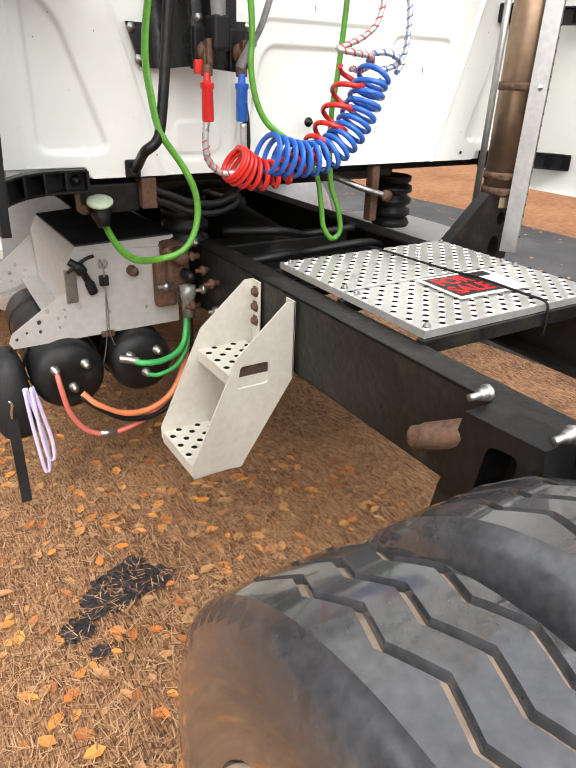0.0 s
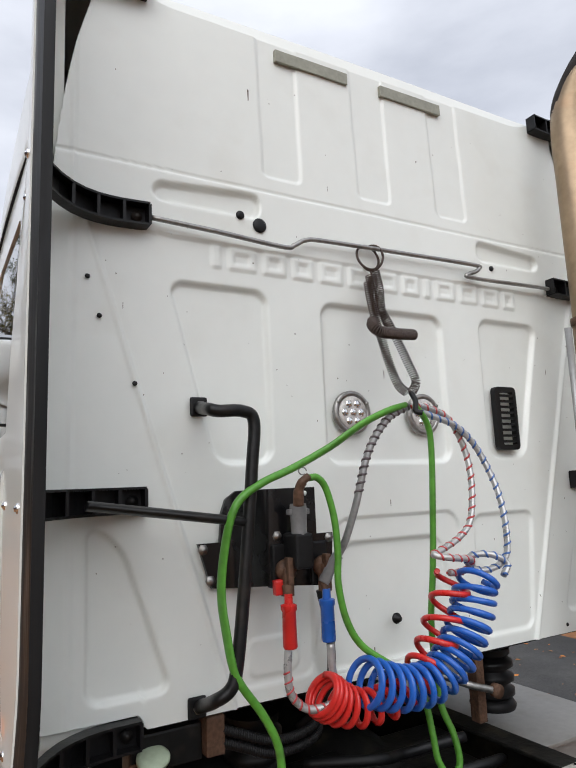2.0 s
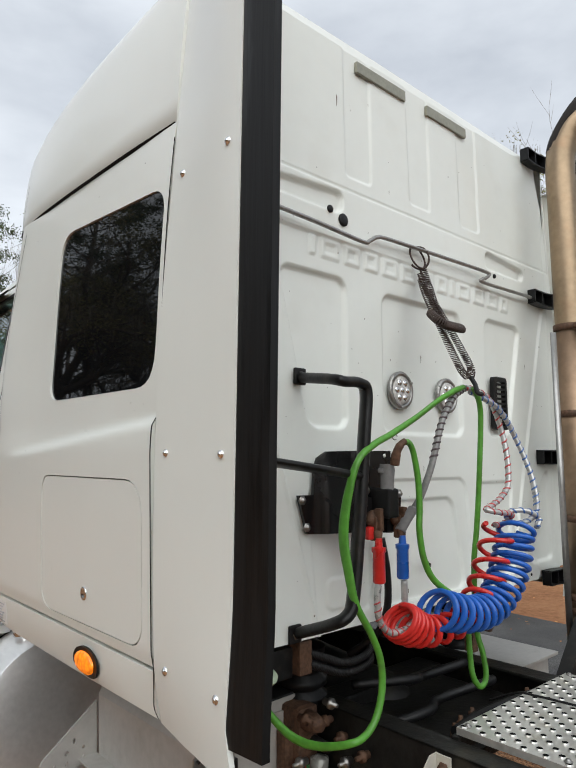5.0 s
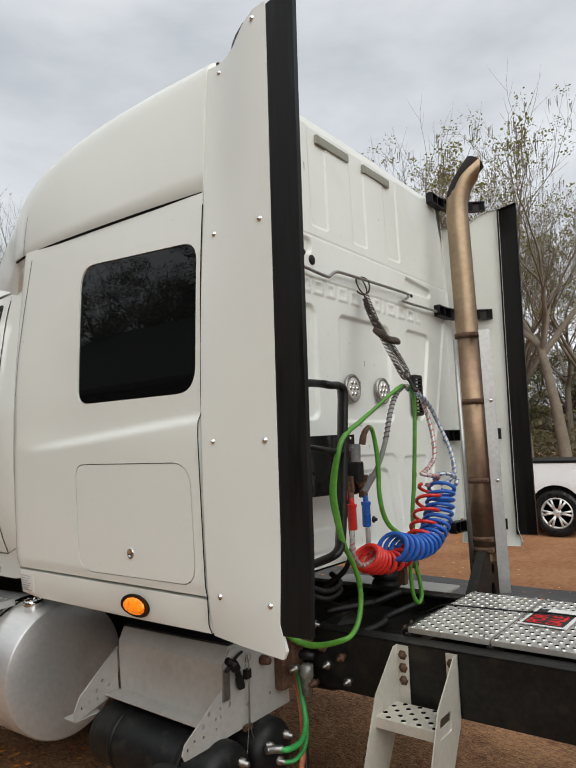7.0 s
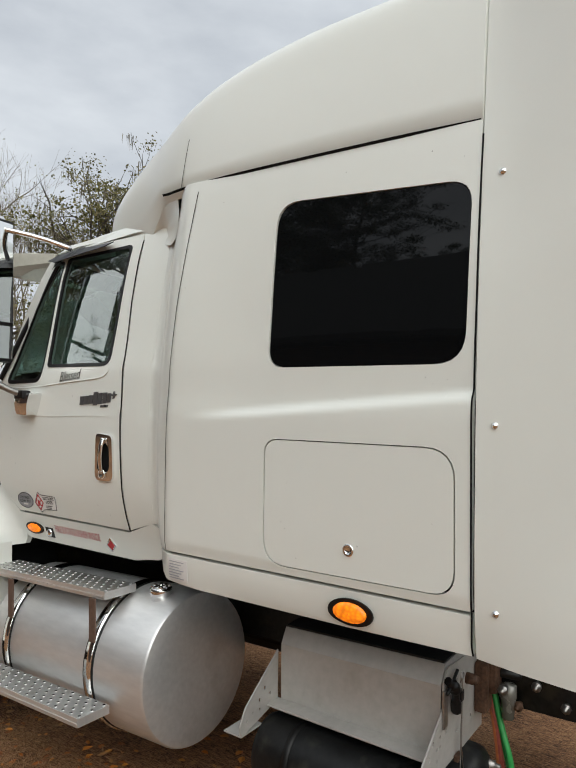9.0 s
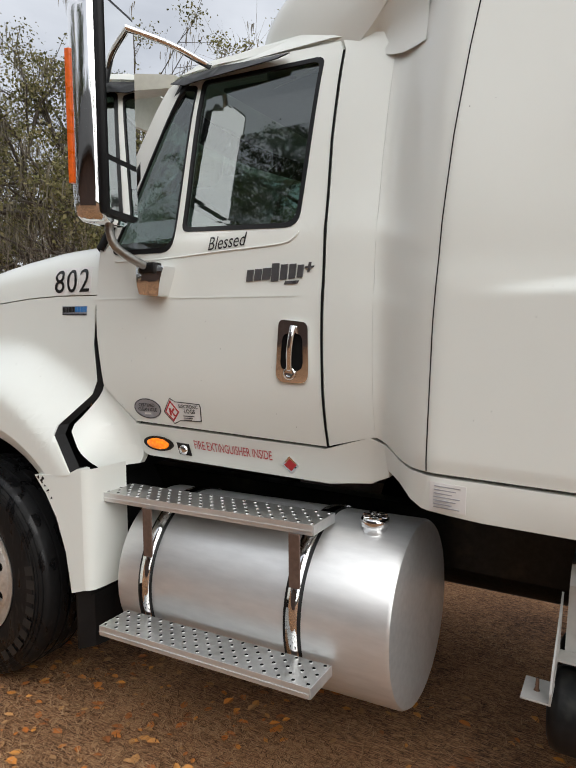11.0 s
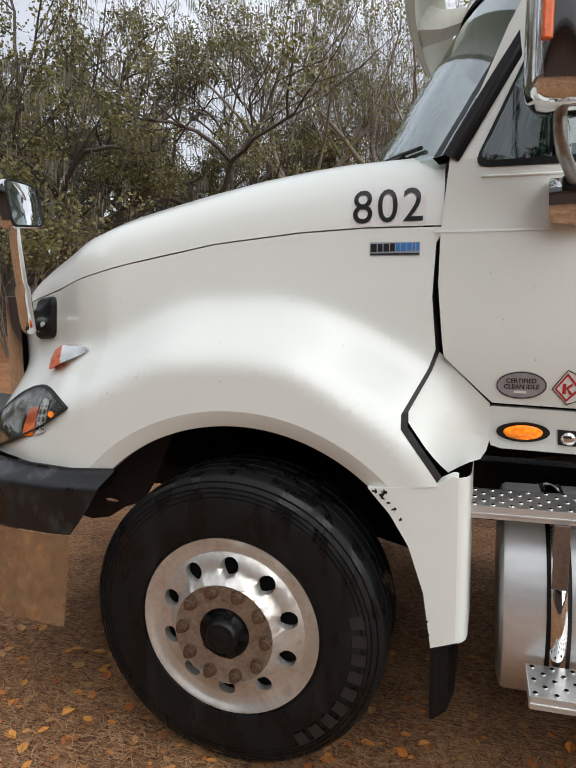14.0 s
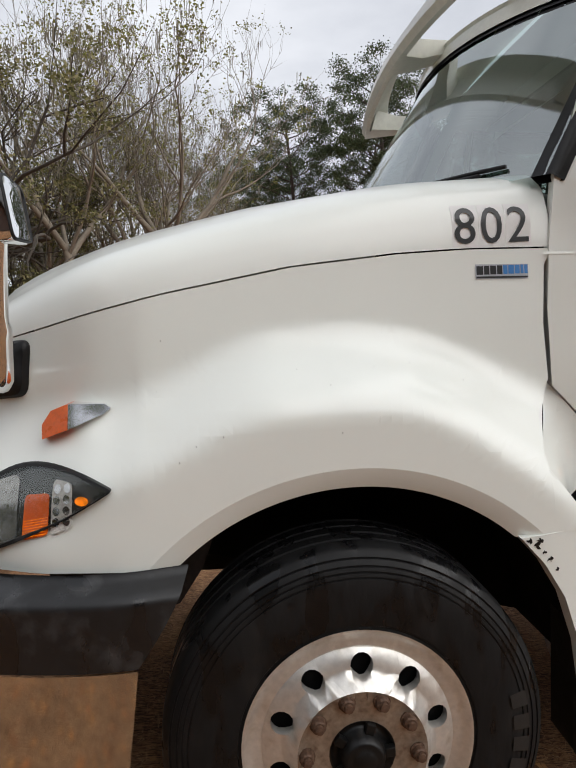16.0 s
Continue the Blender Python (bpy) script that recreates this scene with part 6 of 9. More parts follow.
tp("cable_grip", box(-0.858, -0.826, 0.188, 0.208, 0.805, 0.842, 0.004), STEEL_B, tbx)
tp("cable_grip", box(-0.868, -0.822, 0.192, 0.209, 0.612, 0.632, 0.003), RUST, tbx)
tp("fitting", turned([(0.212, 0.020), (0.19, 0.019), (0.17, 0.014), (0.17, 0.0)], (-0.735, 0, 0.845), "y", 12), RUST, tbx)
b = bmesh.new()
cuboid(b, -0.66, -0.58, 0.165, 0.212, 0.70, 0.88, 0.015)
tp("junction", b, RUST, tbx)

# air tanks
for cx, cz, r, y0, y1 in ((-1.005, 0.500, 0.128, 0.150, 0.96), (-0.735, 0.500, 0.120, 0.150, 0.96)):
    prof = [(y0 - 0.012, 0.0), (y0 - 0.010, r * 0.5), (y0 - 0.002, r * 0.8), (y0 + 0.015, r * 0.95), (y0 + 0.035, r)]
    prof += [(y1 - 0.035, r), (y1 - 0.015, r * 0.95), (y1, r * 0.7), (y1 + 0.01, 0.0)]
    at = tp("air_tank", turned(prof, (cx, 0, cz), "y", 40, False), TANKB, label="black steel air tank", smooth=50)
    for y in (0.32, 0.78):
        b = bmesh.new()
        lathe(b, [(y - 0.015, r + 0.001), (y - 0.015, r + 0.005), (y + 0.015, r + 0.005), (y + 0.015, r + 0.001)], (cx, 0, cz), "y", 36)
        tp("tank_band", b, STEEL_B, at)
    for dx, dz in ((-0.055, 0.045), (0.0, -0.03), (0.05, 0.05)):
        b = bmesh.new()
        lathe(b, [(y0 + 0.01, 0.018), (y0 - 0.025, 0.017), (y0 - 0.027, 0.010), (y0 - 0.045, 0.010), (y0 - 0.045, 0.0)], (cx + dx, 0, cz + dz), "y", 8)
        tp("tank_fitting", b, CLEAT, at)
PINK = mat("pink_hose", (0.70, 0.17, 0.13), 0.4, var=0.15, scale=8, grain=50)
GRNH = mat("green_air_hose", (0.05, 0.42, 0.10), 0.4, var=0.15, scale=8, grain=50)
tp("pink_air_hose", bar([(-1.060, 0.115, 0.545), (-1.058, 0.09, 0.50), (-1.04, 0.08, 0.40), (-0.99, 0.08, 0.315), (-0.91, 0.08, 0.278), (-0.80, 0.09, 0.285), (-0.70, 0.10, 0.33), (-0.60, 0.12, 0.42), (-0.555, 0.15, 0.60), (-0.55, 0.2, 0.80)], 0.0095, 8), PINK, label="pink air hose from the air tank")
tp("hose_joint", bar([(-0.945, 0.08, 0.288), (-0.885, 0.08, 0.274)], 0.013, 8, False), CLEAT)
tp("orange_air_hose", bar([(-0.985, 0.105, 0.452), (-0.94, 0.08, 0.405), (-0.85, 0.08, 0.348), (-0.74, 0.09, 0.335), (-0.64, 0.11, 0.38), (-0.57, 0.14, 0.50), (-0.545, 0.17, 0.65), (-0.54, 0.22, 0.85)], 0.012, 8), ORANGE, label="orange air hose from the air tank")
tp("black_air_hose", bar([(-0.99, 0.10, 0.44), (-0.93, 0.075, 0.385), (-0.84, 0.072, 0.325), (-0.73, 0.08, 0.31), (-0.62, 0.10, 0.36), (-0.55, 0.14, 0.50), (-0.53, 0.17, 0.68)], 0.010, 8), BLACK)
tp("green_air_hose", bar([(-0.800, 0.105, 0.545), (-0.76, 0.07, 0.538), (-0.68, 0.07, 0.535), (-0.60, 0.10, 0.56), (-0.56, 0.14, 0.64), (-0.55, 0.18, 0.80)], 0.012, 8), GRNH, label="green air hose from the air tank")
tp("green_air_hose", bar([(-0.735, 0.11, 0.47), (-0.70, 0.08, 0.475), (-0.62, 0.09, 0.50), (-0.56, 0.13, 0.58), (-0.54, 0.18, 0.78)], 0.009, 8), GRNH)
tp("hose_nut", bar([(-0.835, 0.12, 0.55), (-0.80, 0.105, 0.545), (-0.775, 0.085, 0.54)], 0.016, 8), CLEAT)

# valve cluster, air springs, pipes under the wall
vc = tp("valve_block", box(-0.625, -0.535, 0.14, 0.24, 0.76, 0.94, 0.02), RUST, label="rusty valve cluster beside the frame rail")
tp("valve", turned([(0.06, 0.0), (0.06, 0.02), (0.09, 0.03), (0.14, 0.035), (0.16, 0.0)], (-0.585, 0.02, 0.90), "y", 12), RUST, vc)
tp("valve", turned([(0.03, 0.0), (0.03, 0.016), (0.10, 0.02), (0.14, 0.03)], (-0.560, 0.04, 0.83), "y", 12), STEEL_B, vc)
tp("filter_bowl", turned([(0.665, 0.0), (0.670, 0.022), (0.74, 0.026), (0.745, 0.030), (0.79, 0.030), (0.80, 0.0)], (-0.560, 0.115, 0), "z", 16), mat("cloudy_bowl", (0.30, 0.30, 0.27), 0.25, 0.3, var=0.2, scale=10, grain=50), vc, "cloudy filter bowl")
for k, (x, y, z) in enumerate(((-0.64, 0.12, 0.93), (-0.55, 0.10, 0.96), (-0.50, 0.05, 0.86), (-0.515, 0.02, 0.80), (-0.53, 0.08, 0.72), (-0.62, 0.11, 0.80), (-0.515, -0.05, 0.84), (-0.515, -0.08, 0.75), (-0.52, 0.1, 0.90))):
    tp("fitting", turned([(0.0, 0.0), (0.0, 0.012), (-0.02, 0.012), (-0.022, 0.018), (-0.034, 0.018), (-0.036, 0.008), (-0.055, 0.007), (-0.055, 0.0)], (x, y, z), "x" if k > 1 else "y", 8), CLEAT if k % 2 else RUST, vc)
for x, y in ((-0.50, 0.26), (0.60, 0.36)):
    prof = [(0.86, 0.05), (0.865, 0.085), (0.88, 0.09), (0.90, 0.078)]
    for k in range(3):
        z = 0.905 + k * 0.052
        prof += [(z, 0.066), (z + 0.014, 0.088), (z + 0.034, 0.088), (z + 0.048, 0.066)]
    prof += [(1.07, 0.08), (1.09, 0.08), (1.09, 0.0)]
    tp("air_spring", turned(prof, (x, y, 0), "z", 28), BLACK, label="black rubber cab air spring", smooth=60)
for dz in (0.0, -0.03):
    tp("ribbed_conduit", helix([(-0.73, 0.02, 1.165 + dz), (-0.65, 0.0, 1.135 + dz), (-0.585, -0.01, 1.110 + dz), (-0.50, 0.0, 1.10 + dz), (-0.43, 0.01, 1.115 + dz), (-0.36, 0.1, 1.13 + dz)], 0.010, 70, 0.004, 5, 9), BLACK)
    tp("conduit_core", bar([(-0.73, 0.02, 1.165 + dz), (-0.65, 0.0, 1.135 + dz), (-0.585, -0.01, 1.110 + dz), (-0.50, 0.0, 1.10 + dz), (-0.43, 0.01, 1.115 + dz), (-0.36, 0.1, 1.13 + dz)], 0.010, 8), BLACK)
tp("cab_mount", box(-0.75, -0.70, 0.0, 0.06, 1.10, 1.195, 0.006), RUST)
# near-black undersides: the shade below the cab is put into their colour
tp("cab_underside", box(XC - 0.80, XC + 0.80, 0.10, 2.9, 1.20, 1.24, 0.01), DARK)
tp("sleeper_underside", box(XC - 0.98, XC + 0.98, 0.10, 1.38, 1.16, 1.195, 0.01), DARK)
tp("cross_tube", bar([(-0.6, 0.30, 1.13), (0.5, 0.30, 1.13)], 0.035, 10, False), FRAME)
tr = tp("torque_rod", bar([(0.06, 0.12, 1.15), (0.13, 0.02, 1.115), (0.225, -0.02, 1.085)], 0.012, 8), CLEAT)
tp("rod_end", turned([(-0.012, 0.0), (-0.012, 0.022), (0.012, 0.022), (0.012, 0.0)], (0.232, -0.02, 1.083), "y", 14), RUST, tr)
tp("cab_bracket", box(0.19, 0.225, 0.02, 0.06, 0.98, 1.19, 0.004), RUST)
for x, y, h in ((-0.28, -0.20, 0.06), (-0.20, -0.17, 0.05), (0.13, -0.22, 0.05), (0.18, -0.20, 0.06), (0.22, -0.23, 0.05), (-0.10, -0.15, 0.04), (-0.34, -0.24, 0.05)):
    tp("stud", turned([(0.86, 0.014), (0.885, 0.014), (0.887, 0.008), (0.875 + h * 0.6, 0.007), (0.875 + h * 0.6, 0.0)], (x, y, 0), "z", 8), RUST)
for pts in ([(-0.45, -0.05, 0.90), (-0.30, -0.12, 0.93), (-0.15, -0.05, 0.91), (0.05, -0.12, 0.94), (0.2, -0.05, 0.9)], [(-0.42, 0.1, 0.98), (-0.25, -0.02, 0.99), (-0.1, 0.05, 0.95), (0.1, 0.0, 0.97)], [(-0.35, -0.25, 0.92), (-0.1, -0.2, 0.90), (0.15, -0.26, 0.92)]):
    tp("black_pipe", bar(pts, 0.016, 8), BLACK)
tp("gearbox", turned([(-0.1, 0.0), (-0.1, 0.12), (0.05, 0.20), (0.6, 0.24), (1.6, 0.26)], (XC, 0.2, 0.72), "y", 20), FRAME, label="greasy gearbox between the rails")
tp("inner_plate", box(-0.42, 0.22, -0.28, 0.2, 0.82, 0.855, 0.005), FRAME)

# spring hanger and shock behind the step
settle = rear_place
HG = [(-1.27, 0.945), (-1.45, 0.955), (-1.47, 0.80), (-1.52, 0.58), (-1.46, 0.58), (-1.415, 0.72), (-1.33, 0.66), (-1.30, 0.58), (-1.20, 0.58)]
hg = tp("spring_hanger", sheet(HG, lambda y, z: (-0.60, y, z), (rounded([(-1.315, 0.745), (-1.395, 0.795), (-1.405, 0.915), (-1.335, 0.905)], 0.02, 3),), 0, 0.085, (1, 0, 0)), STEEL_B, label="black cast spring hanger on the rail")
tp("shock_absorber", bar([(-0.56, -1.28, 0.895), (-0.61, -1.20, 0.855), (-0.62, -1.17, 0.84)], [0.030] * 10 + [0.026] * 7, 12), RUST, hg, "rusty shock absorber")
for y, z in ((-1.263, 0.966), (-1.451, 0.971), (-1.43, 0.914), (-1.431, 0.865)):
    b = bmesh.new()
    lathe(b, [(0, 0.018), (-0.008, 0.018), (-0.008, 0.013), (-0.025, 0.013), (-0.025, 0.008), (-0.05, 0.008), (-0.05, 0)], (-0.535, y, z), "x", 8)
    tp("bolt", b, CLEAT, hg)

# exhaust stack, sheared outwards with height to fit the camera's views
settle = lambda p: rear_place((p[0] - 0.028 + 0.0387 * (min(p[2], 3.0) - 2.3), p[1] - 0.024 + 0.026 * (min(p[2], 3.0) - 2.3) - 0.03 * smooth01(3.1, 3.3, p[2]), p[2] + 0.035 * smooth01(2.9, 3.2, p[2])))
EX, EY = 0.690, -0.190
stack = bar([(EX, EY, 1.06), (EX, EY, 1.6), (EX, EY, 2.2), (EX - 0.005, EY, 2.8), (EX - 0.005, EY, 3.03), (EX + 0.002, EY - 0.018, 3.12), (EX + 0.022, EY - 0.052, 3.20), (EX + 0.060, EY - 0.105, 3.26), (EX + 0.115, EY - 0.175, 3.305)], 0.063, 24, cap=False)
bmesh.ops.bisect_plane(stack, geom=stack.verts[:] + stack.edges[:] + stack.faces[:], dist=1e-5, plane_co=(EX + 0.050, EY - 0.085, 3.25), plane_no=(0.62, -0.77, 0.12), clear_outer=True)
st = tp("exhaust_pipe", stack, EXH, label="heat-stained steel exhaust stack")
bm = bmesh.new()
tube(bm, [(EX, EY, 1.10), (EX, EY, 2.292)], 0.0665, 24)
tp("stack_sleeve", bm, mat("copper_stained_sleeve", (0.37, 0.255, 0.17), 0.48, 0.85, var=0.2, scale=4, grain=25, bump=0.1, spot=0.3, spotcol=(0.28, 0.2, 0.15)), st, "copper-coloured pipe sleeve")
for z in (2.292, 1.918, 1.485, 1.175, 1.120):
    b = bmesh.new()
    lathe(b, [(z - 0.014, 0.068), (z - 0.014, 0.0715), (z + 0.014, 0.0715), (z + 0.014, 0.068)], (EX, EY, 0), "z", 24)
    cuboid(b, EX - 0.075, EX - 0.045, EY - 0.075, EY - 0.045, z - 0.009, z + 0.009, 0.003)
    tp("clamp", b, RUST, st, "rusty pipe clamp")
SH = mat("dull_steel_shield", (0.42, 0.42, 0.41), 0.4, 0.85, var=0.12, scale=5, grain=50, bump=0.05)
bm = bmesh.new()
loft(bm, [[(EX - 0.030, EY - 0.076, z), (EX - 0.012, EY - 0.105, z), (EX + 0.003, EY - 0.126, z), (EX + 0.022, EY - 0.118, z), (EX + 0.021, EY - 0.114, z), (EX + 0.004, EY - 0.121, z), (EX - 0.009, EY - 0.103, z), (EX - 0.027, EY - 0.074, z)] for z in (0.90, 2.315)], closed=True, caps=True)
tp("heat_shield", bm, SH, st, "folded steel heat shield strip", 30)
bm = bmesh.new()
loft(bm, [[(EX - 0.076, EY + 0.030, z), (EX - 0.090, EY + 0.050, z), (EX - 0.086, EY + 0.053, z), (EX - 0.072, EY + 0.033, z)] for z in (0.95, 2.27)], closed=True, caps=True)
tp("heat_shield", bm, SH, st)
BR = [(0.36, 0.86), (0.40, 0.94), (0.585, 1.115), (0.72, 1.115), (0.745, 1.0), (0.735, 0.76), (0.60, 0.76)]
OV = [[(0.672 + 0.020 * math.cos(a), 1.02 + 0.028 * math.sin(a)) for a in (2 * math.pi * k / 14 for k in range(14))], [(0.655 + 0.030 * math.cos(a), 0.90 + 0.055 * math.sin(a)) for a in (2 * math.pi * k / 16 for k in range(16))]]
br = tp("stack_bracket", sheet(BR, lambda x, z: (x, -0.235, z), OV, 0, 0.05, (0, 1, 0)), STEEL_B, st, "black steel stack bracket", 40)
tp("stack_foot", box(0.60, 0.74, -0.26, -0.10, 0.70, 0.80, 0.01), FRAME, st)
tp("stack_arm", box(0.30, 0.60, -0.24, -0.18, 0.80, 0.87, 0.01), FRAME, st)
# near-black inner wall of the open end
tp("stack_mouth", bar([(EX - 0.004, EY, 3.08), (EX + 0.002, EY - 0.015, 3.14), (EX + 0.022, EY - 0.045, 3.225), (EX + 0.046, EY - 0.077, 3.28)], 0.060, 24, cap=False), mat("pipe_inside_black", (0.02, 0.015, 0.012), 0.9, var=0.3, scale=10, grain=60), st, "near-black pipe mouth")
# flat near-black discs: the dark of the shield's holes put in as colour
for k in range(34):
    z = 0.96 + k * 0.04
    b = bmesh.new()
    lathe(b, [(-0.0275, 0.004), (-0.028, 0.0)], (EX + 0.0155, EY - 0.094, z), "y", 8)
    tp("shield_hole", b, DARK, st)
for z in (1.918, 1.485):
    b = bmesh.new()
    bolt(b, (EX - 0.012, EY - 0.106, z), "y-", 0.008, 0.010)
    tp("shield_bolt", b, CHROME, st)
settle = rear_place
tp("side_box", box(0.45, 1.0, 0.12, 0.85, 0.55, 0.80, 0.01), BOXM, label="grey box on the far side of the frame")
tp("side_box_lid", box(0.44, 1.02, 0.08, 0.88, 0.80, 0.815, 0.003), BOXM)
settle = cab_place
tp("far_fuel_tank", mirrored(turned([(1.458, 0.0), (1.456, 0.308), (1.475, 0.341), (2.72, 0.341), (2.74, 0.311), (2.747, 0.0)], (TC[0], 0, TC[1]), "y", 32)), ALU)


# ---- small things on the cab and hood ----
settle = side_place
def mark(outline, fmap, material, parent, name, label="", d=0.003, holes=(), step=0.0):
    """A thin flat thing stuck onto a skin."""
    return tp(name, sheet(outline, lambda y, z: tuple(Vector(fmap(y, z)) + Vector((-d, 0, 0))), holes, step, d * 0.9), material, parent, label, 40)


def text_on(body, y, z, size, fmap, material, parent, name, label="", shear=0.0, stretch=1.0, d=0.004, turn=0.0):
    """Letters laid on the left side's skin; y, z: the lower left corner as read from outside."""
    cu = bpy.data.curves.new(name, "FONT")
    cu.body, cu.size, cu.shear, cu.resolution_u, cu.offset = body, size, shear, 4, (0.02 if size < 0.03 else 0.002) * size
    ob = bpy.data.objects.new(name, cu)
    me = bpy.data.meshes.new_from_object(ob)
    bpy.data.objects.remove(ob)
    bm = bmesh.new()
    bm.from_mesh(me)
    bpy.data.meshes.remove(me)
    c, s = math.cos(turn), math.sin(turn)
    for v in bm.verts:
        a, b = v.co.x * stretch, v.co.y
        a, b = a * c - b * s, a * s + b * c
        p = fmap(y - a, z + b)
        v.co = (p[0] - d, p[1], p[2])
    return tp(name, bm, material, parent, label)


INK = mat("black_decal", (0.012, 0.012, 0.013), 0.35, var=0.1, scale=10, grain=60)
REDINK = mat("red_decal", (0.50, 0.03, 0.035), 0.35, var=0.1, scale=10, grain=60)
GREYBADGE = mat("grey_badge", (0.17, 0.17, 0.175), 0.3, 0.6, var=0.1, scale=10, grain=60)
STICK = mat("white_sticker", (0.80, 0.79, 0.77), 0.4, var=0.04, scale=10, grain=60)
SILVST = mat("silver_sticker", (0.45, 0.46, 0.50), 0.35, 0.4, var=0.1, scale=10, grain=60)
BLUEINK = mat("blue_decal", (0.05, 0.22, 0.55), 0.35, var=0.1, scale=10, grain=60)

# sleeper: lamp, lock, label
def oval(cy, cz, a, b, n=24):
    return [(cy + a * math.cos(2 * math.pi * k / n), cz + b * math.sin(2 * math.pi * k / n)) for k in range(n)]


def side_lamp(cy, cz, a, b, parent, fmap, deep=0.012):
    base = mark(oval(cy, cz, a, b), fmap, BLACK, parent, "marker_lamp", "oval amber marker lamp, lit, in a black rubber ring", 0.008)
    bm = bmesh.new()
    rows = []
    for s, h in ((0.74, 0.008), (0.72, 0.014), (0.56, 0.019), (0.3, 0.022), (0.02, 0.023)):
        rows.append([tuple(Vector(fmap(y, z)) + Vector((-h, 0, 0))) for y, z in oval(cy, cz, a * s, b * s)])
    loft(bm, rows, closed=True)
    tp("amber_lens", bm, AMBERL, base, "lit amber lens", 60)


AMBERL = glow("lit_amber_lens", (1.0, 0.22, 0.0), 1.6, (0.9, 0.25, 0.02))
_n = AMBERL.node_tree.nodes
_v = _n.new("ShaderNodeTexVoronoi")
_v.inputs["Scale"].default_value = 70
_c = _n.new("ShaderNodeTexCoord")
AMBERL.node_tree.links.new(_c.outputs["Object"], _v.inputs["Vector"])
_r = _n.new("ShaderNodeMapRange")
_r.inputs["To Min"].default_value, _r.inputs["To Max"].default_value = 1.0, 0.15
_r.inputs["From Max"].default_value = 0.7
AMBERL.node_tree.links.new(_v.outputs["Distance"], _r.inputs["Value"])
AMBERL.node_tree.links.new(_r.outputs["Result"], _n["Principled BSDF"].inputs["Emission Strength"])

side_lamp(0.470, 1.170, 0.085, 0.046, truck, skin)
side_lamp(2.704, 1.131, 0.080, 0.034, truck, skin)
tp("door_lock", turned([(0.0, 0.021), (-0.004, 0.021), (-0.005, 0.013), (-0.002, 0.012), (-0.002, 0.0)], (side_x(0.478, 1.374) + 0.001, 0.478, 1.374), "x", 20), CHROME, sleeper, "round chrome lock")
lab = mark([(1.330, 1.222), (1.218, 1.220), (1.218, 1.133), (1.330, 1.126)], skin, STICK, truck, "notice_label", "small white notice label", 0.002, step=0.05)
for k in range(7):
    z = 1.212 - k * 0.011
    mark([(1.315, z), (1.235 + 0.012 * (k % 3), z - 0.001), (1.235 + 0.012 * (k % 3), z - 0.004), (1.315, z - 0.003)], skin, SILVST, lab, "text_line", d=0.003)
def gap_line(pts, width, d):
    """A thin dark gap drawn along points of the side."""
    bm = bmesh.new()
    rows = []
    for (y0, z0), (y1, z1) in zip(pts, pts[1:]):
        k = max(int(math.hypot(y1 - y0, z1 - z0) / 0.012), 1)
        for i in range(k + (1 if (y1, z1) == pts[-1] else 0)):
            y, z = y0 + (y1 - y0) * i / k, z0 + (z1 - z0) * i / k
            rows.append([(side_x(y - width / 2, z) - d, y - width / 2, z), (side_x(y + width / 2, z) - d, y + width / 2, z)])
    loft(bm, rows)
    return bm


tp("shut_line", gap_line([(1.344, 1.25), (1.345, 1.70), (1.334, 2.0), (1.317, 2.25), (1.290, 2.5), (1.256, 2.735)], 0.004, 0.0022), DARK, sleeper)
tp("shut_line", gap_line([(1.885, 1.186), (1.880, 1.60), (1.870, 1.91), (1.867, 2.279), (1.846, 2.60)], 0.009, 0.0015), DARK, door)
tp("shut_line", gap_line([(0.0635, 1.12), (0.0655, 1.9), (0.058, 2.70)], 0.006, 0.002), DARK, sleeper)
HND = rounded([(2.068, 1.425), (1.932, 1.421), (1.928, 1.640), (2.046, 1.654)], [0.04, 0.04, 0.025, 0.025], 5)
HNDH = rounded([(2.048, 1.468), (1.952, 1.465), (1.950, 1.600), (2.030, 1.605)], [0.035, 0.035, 0.03, 0.03], 5)
hp = tp("door_handle", sheet(HND, skin_off(0.012), (HNDH,), 0, 0.016), CHROME, door, "chrome door handle in a dark recess", 40)
# flat near-black sheet on the skin; the recess's shade is its colour
tp("handle_recess", sheet(HNDH, skin_off(0.0015), (), 0), DARK, door)
tp("handle_grip", bar([(side_x(1.99, 1.63) - 0.016, 1.985, 1.628), (side_x(1.99, 1.60) - 0.026, 1.988, 1.59), (side_x(2, 1.53) - 0.028, 1.996, 1.53), (side_x(2, 1.48) - 0.018, 2.003, 1.470)], 0.012, 8), CHROME, door)
tp("key_lock", turned([(0.0, 0.024), (-0.010, 0.024), (-0.012, 0.015), (-0.010, 0.013), (-0.010, 0.0)], (side_x(2.003, 1.461) - 0.010, 2.005, 1.458), "x", 20), CHROME, door)
text_on("Blessed", 2.372, 1.922, 0.072, skin, INK, door, "door_lettering", "black slanted lettering", 0.35, 0.80, turn=0.05)
